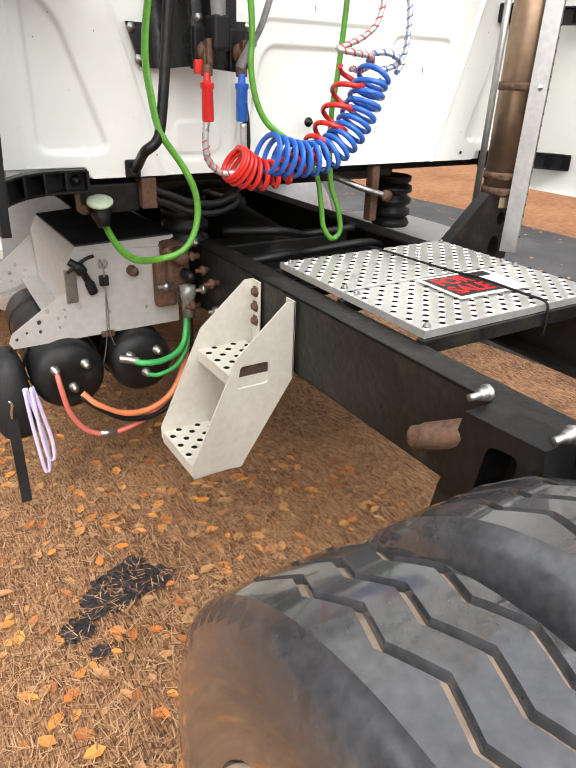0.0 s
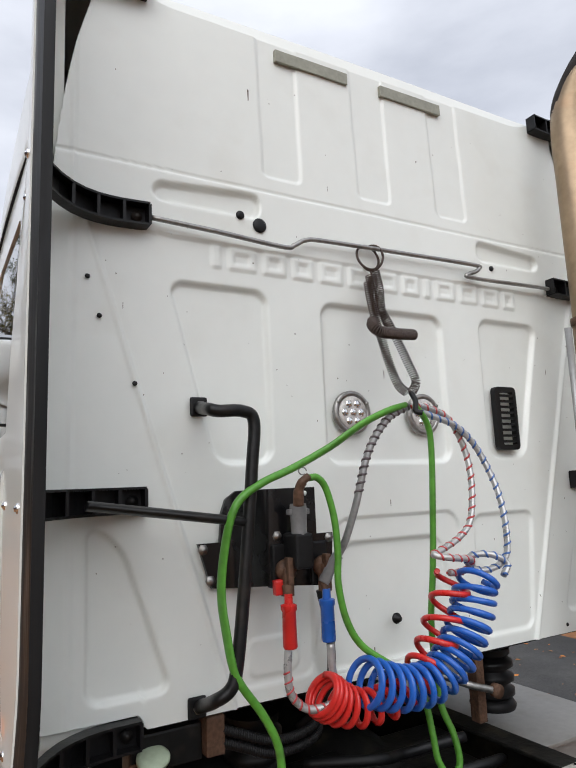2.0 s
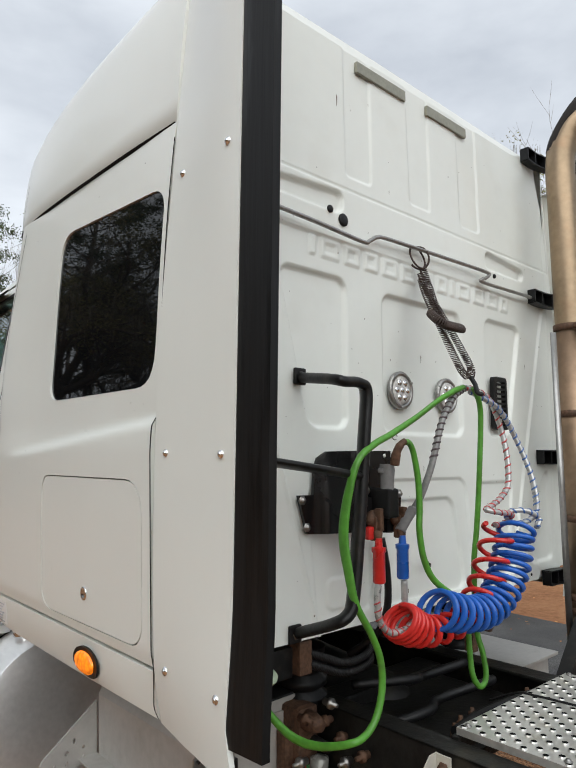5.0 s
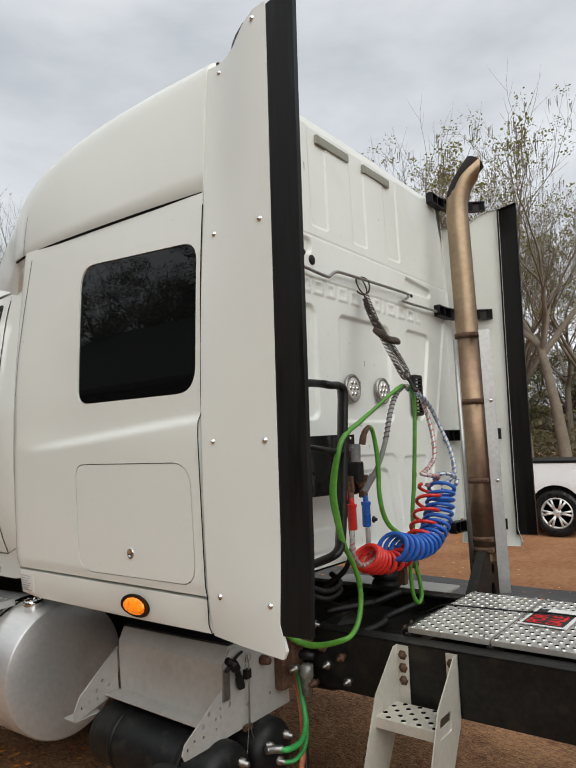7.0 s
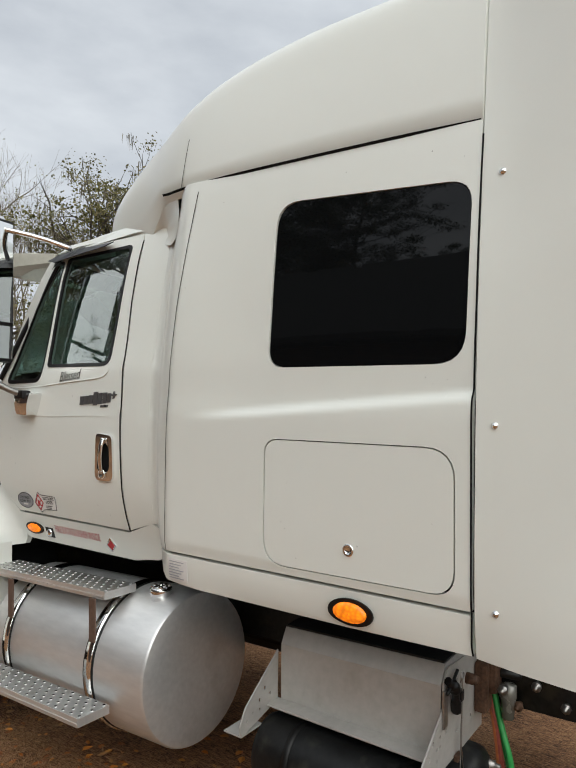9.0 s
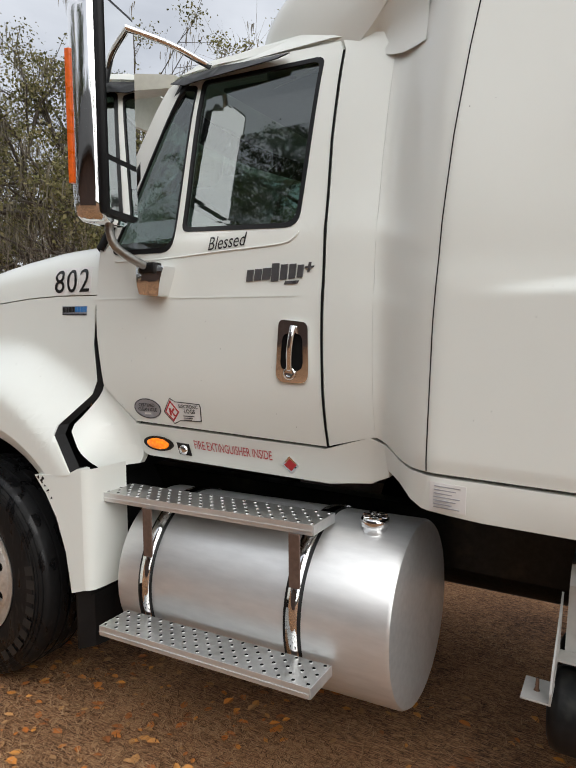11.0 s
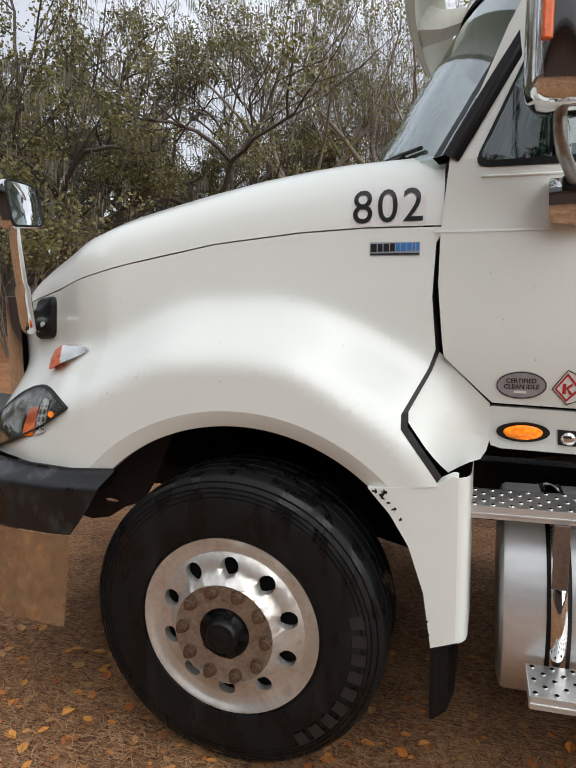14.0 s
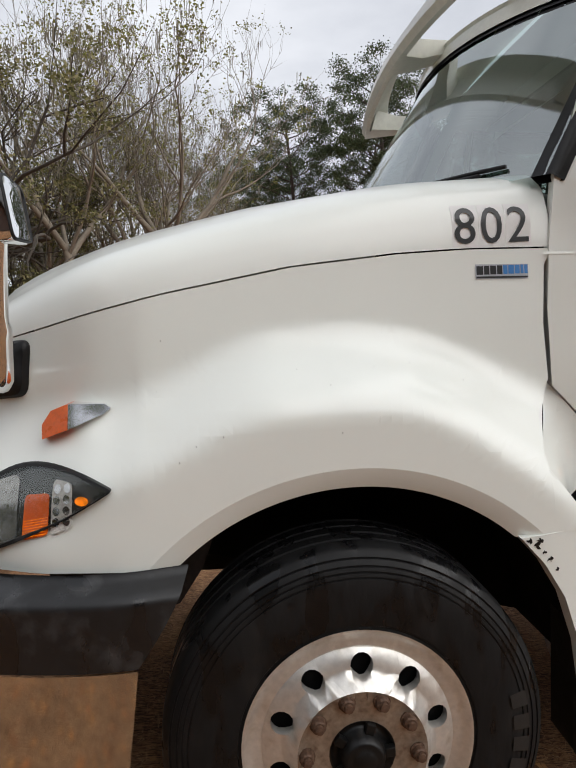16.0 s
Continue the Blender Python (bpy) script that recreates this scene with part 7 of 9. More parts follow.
# the maker's badge, drawn as plain bars
for a, b, z0, z1 in ((2.192, 2.165, 1.795, 1.838), (2.158, 2.130, 1.797, 1.839), (2.124, 2.090, 1.798, 1.841), (2.085, 2.055, 1.790, 1.856), (2.048, 2.020, 1.795, 1.850), (2.012, 1.985, 1.797, 1.850), (1.978, 1.955, 1.800, 1.845), (1.935, 1.926, 1.818, 1.852), (1.948, 1.914, 1.831, 1.839), (2.030, 1.975, 1.778, 1.790)):
    mark([(a, z0), (b, z0 + 0.001), (b - 0.006, z1), (a - 0.006, z1)], skin, GREYBADGE, door, "badge_bar", d=0.006)
ov = mark(oval(2.717, 1.288, 0.074, 0.045), skin, SILVST, door, "oval_sticker", "silver oval sticker", 0.002)
mark(oval(2.717, 1.288, 0.072, 0.043), skin, INK, ov, "sticker_ring", d=0.003, holes=(oval(2.717, 1.288, 0.069, 0.040),))
text_on("CERTIFIED", 2.762, 1.296, 0.020, skin, INK, ov, "sticker_text", stretch=0.95)
text_on("CLEAN IDLE", 2.768, 1.277, 0.020, skin, INK, ov, "sticker_text", stretch=0.95)
mark([(2.738, 1.270), (2.702, 1.270), (2.702, 1.262), (2.738, 1.262)], skin, STICK, ov, "sticker_text", d=0.003)
LG = [(2.588, 1.340), (2.562, 1.326), (2.438, 1.320), (2.434, 1.305), (2.442, 1.246), (2.552, 1.243), (2.566, 1.236), (2.585, 1.228), (2.630, 1.279)]
lg = mark(LG, skin, STICK, door, "logs_sticker", "white sticker with a red diamond", 0.002)
mark([(2.588, 1.330), (2.549, 1.281), (2.587, 1.238), (2.623, 1.280)], skin, REDINK, lg, "sticker_diamond", d=0.003, holes=([(2.588, 1.320), (2.557, 1.281), (2.587, 1.247), (2.616, 1.280)],))
mark([(2.600, 1.296), (2.590, 1.296), (2.590, 1.264), (2.600, 1.264)], skin, REDINK, lg, "sticker_bar", d=0.003)
mark([(2.590, 1.284), (2.574, 1.298), (2.572, 1.290), (2.584, 1.280), (2.570, 1.264), (2.580, 1.262)], skin, REDINK, lg, "sticker_bar", d=0.003)
text_on("ELECTRONIC", 2.546, 1.300, 0.0205, skin, INK, lg, "sticker_text", stretch=0.80)
text_on("LOGS", 2.522, 1.279, 0.024, skin, INK, lg, "sticker_text", stretch=0.95)
for z, w in ((1.268, 0.055), (1.259, 0.045), (1.251, 0.04)):
    mark([(2.530, z), (2.530 - w, z), (2.530 - w, z - 0.004), (2.530, z - 0.004)], skin, GREYBADGE, lg, "text_line", d=0.003)
mark(LG, skin, INK, lg, "sticker_edge", d=0.0028, holes=([(2.588, 1.336), (2.562, 1.323), (2.441, 1.317), (2.438, 1.305), (2.445, 1.249), (2.552, 1.246), (2.566, 1.239), (2.585, 1.232), (2.626, 1.279)],))
text_on("FIRE EXTINGUISHER INSIDE", 2.512, 1.124, 0.054, skin, REDINK, truck, "sill_lettering", "red warning lettering on the sill", stretch=0.57, turn=-0.043)
ct = mark([(2.603, 1.144), (2.540, 1.140), (2.535, 1.088), (2.598, 1.092)], skin, STEEL_B, truck, "sill_catch", "small chrome catch on the sill", 0.004)
tp("catch_knob", turned([(0.0, 0.024), (-0.008, 0.022), (-0.014, 0.014), (-0.015, 0)], (side_x(2.57, 1.115) - 0.003, 2.570, 1.115), "x", 16), CHROME, ct)
dm = mark([(2.059, 1.133), (2.021, 1.097), (2.057, 1.062), (2.095, 1.095)], skin, CHROME, truck, "diamond_badge", "small chrome and red diamond badge", 0.006)
mark([(2.058, 1.122), (2.031, 1.098), (2.057, 1.072), (2.085, 1.096)], skin, REDINK, dm, "badge_field", d=0.007)

# crease lines on the door
tp("door_crease", sheet([(2.98, 1.752), (1.98, 1.735), (1.97, 1.740), (2.98, 1.760)], skin_off(0.0025), (), 0.1), WHITE, door, smooth=40)
tp("door_crease", bar([(side_x(y, z) - 0.001, y, z) for y, z in ((2.85, 1.908), (2.60, 1.905), (2.30, 1.916), (2.05, 1.925), (1.99, 1.945), (1.975, 1.965))], 0.004, 6), WHITE, door)

# hood: number, badge, lamp, headlight
def hood_up(y, z):
    """The hood's upper side between seam and shoulder."""
    zs, zt = lerp(SEAM, y), lerp(TOPZ, y)
    x0 = hood_x(y, zs) - XC
    w1 = x0 + 0.055 + 0.02 * smooth01(4.0, 4.6, y)
    f = (z - zs) / (zt - zs)
    return (XC + lerp([(0.0, x0 + 0.004), (0.40, x0 + 0.012), (0.72, w1 - 0.01), (0.90, w1 + 0.035), (1.0, w1 + 0.09)], f), y, z)


for k, ch in enumerate("802"):
    mark([(3.238 - 0.0775 * k, 1.901), (3.163 - 0.0775 * k, 1.900), (3.163 - 0.0775 * k, 1.781), (3.238 - 0.0775 * k, 1.782)], hood_up, STICK, hood_top, "number_square", d=0.0012, step=0.02)
    text_on(ch, 3.236 - 0.0775 * k, 1.791, 0.146, hood_up, INK, hood_top, "fleet_number", "black fleet number", stretch=0.94)
mx = mark([(3.178, 1.731), (3.024, 1.727), (3.024, 1.686), (3.178, 1.690)], hskin, SILVST, hood, "engine_badge", "black and blue engine badge", 0.002)
for a, b, m_ in ((3.175, 3.156, INK), (3.153, 3.138, INK), (3.135, 3.118, INK), (3.115, 3.100, INK), (3.097, 3.085, BLUEINK), (3.082, 3.066, BLUEINK), (3.063, 3.049, BLUEINK), (3.046, 3.038, BLUEINK), (3.035, 3.026, BLUEINK)):
    mark([(a, 1.726), (b, 1.7255), (b, 1.701), (a, 1.7015)], hskin, m_, mx, "badge_bar", d=0.003)
mark([(3.176, 1.697), (3.026, 1.694), (3.026, 1.689), (3.176, 1.692)], hskin, INK, mx, "badge_bar", d=0.003)

# amber and chrome marker on the fender
def wedge(pts, h):
    bm = bmesh.new()
    base = [bm.verts.new(Vector(hskin(y, z)) + Vector((0.004, 0, 0))) for y, z in pts]
    top = [bm.verts.new(Vector(hskin(y, z)) + Vector((-q, 0, 0))) for (y, z), q in zip(pts, h)]
    n = len(pts)
    for i in range(n):
        bm.faces.new((base[i], base[(i + 1) % n], top[(i + 1) % n], top[i]))
    bm.faces.new(top)
    return bm


mk_ = tp("fender_marker", wedge([(4.318, 1.402), (4.222, 1.398), (4.206, 1.386), (4.225, 1.372), (4.318, 1.336)], [0.075, 0.020, 0.012, 0.014, 0.050]), CHROME, label="chrome marker light with amber front", smooth=20)
tp("amber_lens", wedge([(4.402, 1.345), (4.375, 1.382), (4.318, 1.4025), (4.319, 1.336), (4.398, 1.308)], [0.060, 0.070, 0.076, 0.052, 0.040]), AMBERD, mk_, "amber reflector lens", 20)

# headlight: clear cover over a dark bowl
HLO = rounded([(4.180, 1.204), (4.27, 1.240), (4.38, 1.256), (4.48, 1.244), (4.56, 1.205), (4.65, 1.125), (4.725, 1.015), (4.69, 1.000), (4.60, 1.018), (4.474, 1.060), (4.30, 1.135)], [0.015, 0.04, 0.05, 0.05, 0.05, 0.05, 0.015, 0.02, 0.04, 0.05, 0.05], 4)
hl = tp("headlight", sheet(HLO, lambda y, z: tuple(Vector(hskin(y, z)) + Vector((-0.003, 0, 0))), (), 0.04), mat("headlight_bowl", (0.16, 0.16, 0.15), 0.22, 0.7, var=0.3, scale=12, grain=60), label="headlight with clear cover and lit amber turn signal", smooth=60)
COVER = glass("clear_cover", (0.80, 0.80, 0.78), 0.03, 0.05)
cv = tp("cover", sheet(HLO, lambda y, z: tuple(Vector(hskin(y, z)) + Vector((-0.016 - 0.0, 0, 0))), (), 0.04), COVER, hl, "clear plastic cover", 60)
cv.visible_shadow = False
tp("headlight_rim", sheet(HLO, lambda y, z: tuple(Vector(hskin(y, z)) + Vector((-0.017, 0, 0))), (inset(HLO, 0.009),), 0.03, 0.02), BLACK, hl, smooth=60)
def on_hood(d):
    return lambda y, z: (hood_x(y, z) - d, y, z)


tp("bowl", sheet(rounded([(4.64, 1.10), (4.54, 1.20), (4.452, 1.225), (4.44, 1.075), (4.60, 1.030)], 0.03, 4), on_hood(0.007), (), 0.03), mat("lamp_bowl", (0.62, 0.60, 0.56), 0.14, 1.0, var=0.2, scale=14, grain=60), hl, "bright lamp reflector bowl", 60)
tp("reflector", sheet(rounded([(4.425, 1.180), (4.352, 1.190), (4.352, 1.096), (4.425, 1.078)], 0.012, 4), on_hood(0.008), (), 0.03), AMBERD, hl, "amber reflector")
# ribs share the glowing lens material: reflector glints put in as emission
for k in range(7):
    tp("reflector_rib", sheet([(4.424, 1.084 + 0.006 * k), (4.354, 1.099 + 0.006 * k), (4.354, 1.101 + 0.006 * k), (4.424, 1.086 + 0.006 * k)], on_hood(0.0095), (), 0), AMBERL, hl)
tp("lamp_cluster", sheet(rounded([(4.345, 1.222), (4.288, 1.216), (4.288, 1.116), (4.345, 1.096)], 0.015, 4), on_hood(0.0085), (), 0.03), LENS, hl, "clear lamp cluster", 60)
for k in range(4):
    for m_ in (0, 1):
        tp("lamp_lens", sheet(oval(4.331 - 0.028 * m_, 1.126 + 0.025 * k + 0.004 * m_, 0.010, 0.0105, 12), on_hood(0.0105), (), 0), CHROME, hl)
tp("signal_bulb", sheet(oval(4.262, 1.178, 0.018, 0.011), on_hood(0.009), (), 0), AMBERL, hl, "lit amber bulb")
for k in range(6):
    tp("bowl_rib", sheet([(4.66, 1.015 + 0.008 * k), (4.52, 1.048 + 0.008 * k), (4.52, 1.051 + 0.008 * k), (4.66, 1.018 + 0.008 * k)], on_hood(0.009), (), 0), CLEAT, hl)

# hood mirror
hm = tp("hood_mirror", bar([(-0.90, 4.525, 1.478), (-0.97, 4.525, 1.466), (-1.03, 4.495, 1.475), (-1.06, 4.480, 1.56), (-1.10, 4.460, 1.70), (-1.125, 4.445, 1.80), (-1.13, 4.44, 1.83)], [0.030] * 14 + [0.028] * 14 + [0.021] * 21, 12), CHROME, label="chrome arm mirror on the hood")
bm = bmesh.new()
pad = rounded([(-0.085, -0.088), (0.055, -0.078), (0.080, 0.090), (-0.045, 0.082)], 0.035, 5)
rings = loft(bm, [[(-h, -u * q, w * q) for u, w in pad] for h, q in ((-0.03, 1.0), (0.012, 1.0), (0.024, 0.90), (0.028, 0.70), (0.050, 0.45), (0.056, 0.40))], closed=True)
bm.faces.new(rings[-1])
bmesh.ops.transform(bm, matrix=pose(-0.868, 4.525, 1.490, 0, 0, -24), verts=bm.verts)
tp("mirror_foot", bm, BLACK, hm, "black rubber mirror foot", 40)
bm = bmesh.new()
shell = rounded([(-0.085, -0.080), (0.085, -0.070), (0.090, 0.075), (-0.085, 0.085)], 0.03, 5)
rows = []
for dy, s in ((0.0, 1.0), (0.012, 1.04), (0.05, 0.98), (0.085, 0.75), (0.10, 0.35)):
    rows.append([(u * s, dy, w * s) for u, w in shell])
rings = loft(bm, rows, closed=True)
bm.faces.new(rings[-1])
M = pose(-1.125, 4.395, 1.900, -7, 0, 1)
bmesh.ops.transform(bm, matrix=M, verts=bm.verts)
tp("mirror_shell", bm, CHROME, hm, "chrome mirror shell", 50)
bm = bmesh.new()
f = [bm.verts.new((u * 0.92, -0.001 - 0.012 * (1 - (u / 0.09) ** 2), w * 0.92)) for u, w in shell]
c = bm.verts.new((0, -0.018, 0))
for i in range(len(f)):
    bm.faces.new((f[i - 1], f[i], c)).smooth = True
bmesh.ops.transform(bm, matrix=M, verts=bm.verts)
MIRR = mat("mirror_glass", (0.90, 0.91, 0.91), 0.01, 1.0, var=0.0, scale=2, grain=5)
tp("mirror_glass", bm, MIRR, hm, "convex mirror glass")
bm = bmesh.new()
loft(bm, [[(u * s, d, w * s) for u, w in shell] for s, d in ((1.0, 0.0), (0.99, -0.008), (0.92, -0.006), (0.91, 0.004))], closed=True)
bmesh.ops.transform(bm, matrix=M, verts=bm.verts)
tp("mirror_rim", bm, BLACK, hm)

# door mirror: tall chrome housing on a bent arm
dmr = tp("door_mirror", bar([(-1.085, 2.60, 1.860), (-1.13, 2.605, 1.865), (-1.20, 2.63, 1.895), (-1.255, 2.655, 1.935), (-1.275, 2.665, 1.99), (-1.275, 2.665, 2.05)], 0.017, 12), CLEAT, label="tall chrome door mirror on a bent arm")
FT = rounded([(2.668, 1.762), (2.565, 1.750), (2.528, 1.868), (2.672, 1.882)], 0.012, 4)
bm = sheet(FT, lambda y, z: (side_x(y, z) - 0.085 + 3.0 * (z - 1.835) ** 2 + 2.0 * (y - 2.60) ** 2, y, z), (), 0.02, 0.085)
tp("mirror_foot", bm, CHROME, dmr, "chrome mirror foot", 40)
tp("mirror_socket", box(-1.155, -1.10, 2.560, 2.640, 1.838, 1.884, 0.012), BLACK, dmr)
bm = bmesh.new()
sec = rounded([(-0.115, 0.0), (0.105, 0.0), (0.105, 0.055), (0.05, 0.140), (-0.07, 0.145), (-0.115, 0.085)], 0.045, 7)
rows = []
for z, s in ((2.010, 0.55), (2.018, 0.80), (2.040, 0.95), (2.08, 1.0), (2.75, 1.0), (2.79, 0.95), (2.81, 0.7)):
    rows.append([(u * s, w * s + 0.0, z) for u, w in sec])
rings = loft(bm, rows, closed=True, caps=True)
DM = Matrix.Translation((-1.285, 2.615, 0)) @ Matrix.Rotation(radians(13), 4, "Z")
bmesh.ops.transform(bm, matrix=DM, verts=bm.verts)
tp("mirror_shell", bm, CHROME, dmr, "tall chrome mirror housing wet with rain", 50)
bm = box(-0.112, 0.112, -0.030, 0.006, 2.03, 2.79, 0.02)
bmesh.ops.transform(bm, matrix=DM, verts=bm.verts)
tp("mirror_frame", bm, BLACK, dmr, "black mirror frame", 40)
for z0, z1 in ((2.05, 2.22), (2.24, 2.77)):
    bm = bmesh.new()
    vs = [bm.verts.new(p) for p in ((-0.098, -0.0315, z0), (0.098, -0.0315, z0), (0.098, -0.0315, z1), (-0.098, -0.0315, z1))]
    bm.faces.new(vs)
    bmesh.ops.transform(bm, matrix=DM, verts=bm.verts)
    tp("mirror_glass", bm, MIRR, dmr)
bm = box(-0.100, -0.080, 0.112, 0.134, 2.15, 2.62, 0.004)
bmesh.ops.transform(bm, matrix=DM, verts=bm.verts)
tp("amber_strip", bm, AMBERD, dmr, "amber marker strip")
tp("mirror_arm", bar([(-1.25, 2.62, 2.74), (-1.10, 2.50, 2.70), (-0.95, 2.42, 2.655)], 0.014, 8), CHROME, dmr)

# rain deflector over the door window, sun visor, wiper, mirror wires
tp("rain_deflector", sheet([(2.60, 2.612), (2.52, 2.588), (2.46, 2.594), (2.10, 2.606), (2.06, 2.630), (2.40, 2.665), (2.58, 2.655)], lambda y, z: (side_x(y, z) - 0.05 * smooth01(2.665, 2.60, z), y, z), (), 0.04, 0.008), BLACK, truck, "dark rain deflector over the door", 50)
VISM = mat("cream_visor", (0.62, 0.62, 0.54), 0.35, var=0.08, scale=5, grain=40, coat=0.3)
# lip of the cab roof above the glass, and the roof behind it
bm = bmesh.new()
rows = []
for i in range(25):
    u = -1 + i / 12
    a, b = Vector(screen(u, 0.90)), Vector(screen(u, 1.0))
    rows.append([a + Vector((0, 0.012, 0.008)), b + Vector((0, 0.03, 0.0)), b + Vector((0, 0.034, 0.014)), b + Vector((0, 0.0, 0.03)), Vector((b.x * 0.97, 2.62, b.z + 0.045))])
loft(bm, [[tuple(p) for p in r] for r in rows])
tp("roof_lip", bm, VISM, truck, "cream roof lip above the windscreen", 40)
bm = bmesh.new()
rows = []
for i in range(33):
    u = -1 + i / 16
    e = u * u
    end = smooth01(1.0, 0.82, abs(u))
    x = XC + u * 0.90
    yo, zo = 3.155 - 0.085 * e, 2.690 - 0.03 * e
    lo, hi = 0.050 + 0.015 * end, 0.075 * end + 0.012
    rows.append([(x, yo - 0.012, zo - lo), (x, yo + 0.004, zo - lo * 0.6), (x, yo - 0.006, zo), (x, yo - 0.07, zo + hi * 0.9), (x, yo - 0.13, zo + hi), (x, yo - 0.14, zo + hi - 0.012), (x, yo - 0.085, zo + hi * 0.6), (x, yo - 0.045, zo - 0.012), (x, yo - 0.035, zo - lo)])
loft(bm, rows, closed=True, caps=True)
visor = tp("sun_visor", bm, VISM, truck, "cream drooping sun visor above the windscreen", 40)
# brackets that carry the visor, the outer ones closing its ends
for u, wide in ((-0.955, 0.05), (-0.02, 0.05), (0.02, 0.05), (0.955, 0.05)):
    b = Vector(screen(u, 1.0))
    x = XC + u * 0.90
    yo, zo = 3.155 - 0.085 * u * u, 2.690 - 0.03 * u * u
    bm = bmesh.new()
    loft(bm, [[(x - w_, yo - 0.03, zo - 0.05), (x + w_, yo - 0.03, zo - 0.05), (x + w_, yo - 0.06, zo + 0.05), (x - w_, yo - 0.06, zo + 0.05)] if k == 0 else [(b.x - w_, b.y + 0.02, b.z - 0.02), (b.x + w_, b.y + 0.02, b.z - 0.02), (b.x + w_, b.y + 0.01, b.z + 0.03), (b.x - w_, b.y + 0.01, b.z + 0.03)] if k == 2 else [(x - w_, (yo + b.y) / 2, zo - 0.045), (x + w_, (yo + b.y) / 2, zo - 0.045), (x + w_, (yo + b.y) / 2, zo + 0.03), (x - w_, (yo + b.y) / 2, zo + 0.03)] for k, w_ in ((0, wide * 1.8), (1, wide), (2, wide * 0.8))], closed=True, caps=True)
    tp("visor_bracket", bm, VISM, visor, "", 40)
wp = tp("wiper", bar([tuple(Vector(screen(u, 0.03)) + Vector((0, 0.014, 0.012))) for u in (-0.55, -0.70, -0.84)], 0.009, 6), BLACK, label="black wiper arm")
tp("wiper_blade", bar([tuple(Vector(screen(u, 0.06)) + Vector((0, 0.010, 0.008))) for u in (-0.60, -0.76, -0.90)], 0.007, 6), BLACK, wp)

# inside of the cab
CLOTH = mat("grey_seat_cloth", (0.10, 0.10, 0.10), 0.9, var=0.2, scale=8, grain=90, bump=0.3)
DASH = mat("dash_plastic", (0.14, 0.14, 0.13), 0.6, var=0.15, scale=8, grain=90, bump=0.2)
for x in (XC - 0.52, XC + 0.50):
    seat = tp("seat", box(x - 0.25, x + 0.25, 2.02, 2.50, 1.52, 1.68, 0.05), CLOTH, label="grey cloth cab seat")
    b = box(x - 0.24, x + 0.24, -0.06, 0.07, 0.0, 0.66, 0.05)
    bmesh.ops.transform(b, matrix=pose(0, 2.03, 1.64, 10, 0, 0), verts=b.verts)
    tp("backrest", b, CLOTH, seat)
    tp("headrest", box(x - 0.13, x + 0.13, 1.86, 1.95, 2.30, 2.50, 0.04), CLOTH, seat)
    tp("seat_base", box(x - 0.2, x + 0.2, 2.05, 2.45, 1.24, 1.52, 0.02), DARK, seat)
tp("dashboard", box(XC - 0.86, XC + 0.86, 2.72, 3.00, 1.55, 1.95, 0.06), DASH, label="grey plastic dashboard")
sw = tp("steering_wheel", bar([(XC - 0.50 + 0.23 * math.cos(a), 2.62 + 0.10 * math.sin(a), 1.88 + 0.20 * math.sin(a)) for a in (2 * math.pi * k / 32 for k in range(33))], 0.016, 8, False), BLACK, label="black steering wheel")
tp("steering_column", bar([(XC - 0.50, 2.62, 1.88), (XC - 0.5, 2.85, 1.75)], 0.04, 10, False), DASH, sw)
tp("cab_floor", box(XC - 0.88, XC + 0.88, 1.6, 2.95, 1.20, 1.24, 0.005), DARK)
tp("headliner", box(XC - 0.76, XC + 0.76, 1.60, 2.42, 2.585, 2.60, 0.004), mat("grey_headliner", (0.35, 0.35, 0.34), 0.9, var=0.08, scale=8, grain=60), label="grey headliner")
tp("cab_rear_panel", box(XC - 0.80, XC + 0.80, 1.50, 1.53, 1.24, 2.62, 0.004), CLOTH)

# lettering on the front tyre's side, drawn as plain bars
WORN = mat("worn_rubber_lettering", (0.020, 0.019, 0.018), 0.55, var=0.2, scale=30, grain=90)
for k in range(9):
    a0 = radians(-60 + k * 8.5)
    b = bmesh.new()
    vs = []
    for r, a in ((0.392, a0), (0.392, a0 + radians(5.6)), (0.436, a0 + radians(5.6)), (0.436, a0)):
        vs.append((WC[0] - r * math.cos(a), WC[1] + r * math.sin(a)))
    lo = [b.verts.new((-1.304 + 0.0045 * (i > 1), y, z)) for i, (y, z) in enumerate(vs)]
    b.faces.new(lo)
    tp("tyre_lettering", b, WORN, None)

# chipped paint at the top of the skirt, and specks of dirt on the paint
def chip(cy, cz, r, seed, n=11):
    return [(cy + r * (0.8 + 1.1 * noise.noise(Vector((k * 1.73 + 0.3, seed + 0.37, 0.21)))) * 1.2 * math.cos(2 * math.pi * k / n), cz + r * (0.8 + 1.1 * noise.noise(Vector((k * 1.73 + 0.3, seed + 0.37, 0.21)))) * math.sin(2 * math.pi * k / n)) for k in range(n)]


for k, (y, z, r) in enumerate(((3.128, 0.996, 0.007), (3.108, 0.984, 0.010), (3.090, 0.964, 0.006), (3.072, 0.945, 0.007), (3.10, 0.998, 0.007), (3.052, 0.915, 0.005), (2.968, 0.555, 0.006), (2.972, 0.60, 0.004))):
    mark(chip(y, z, r, k * 3.1), skirt_x, STEEL_B, truck, "paint_chip", d=0.0015)
rs = random.Random(77)
v, f = [], []
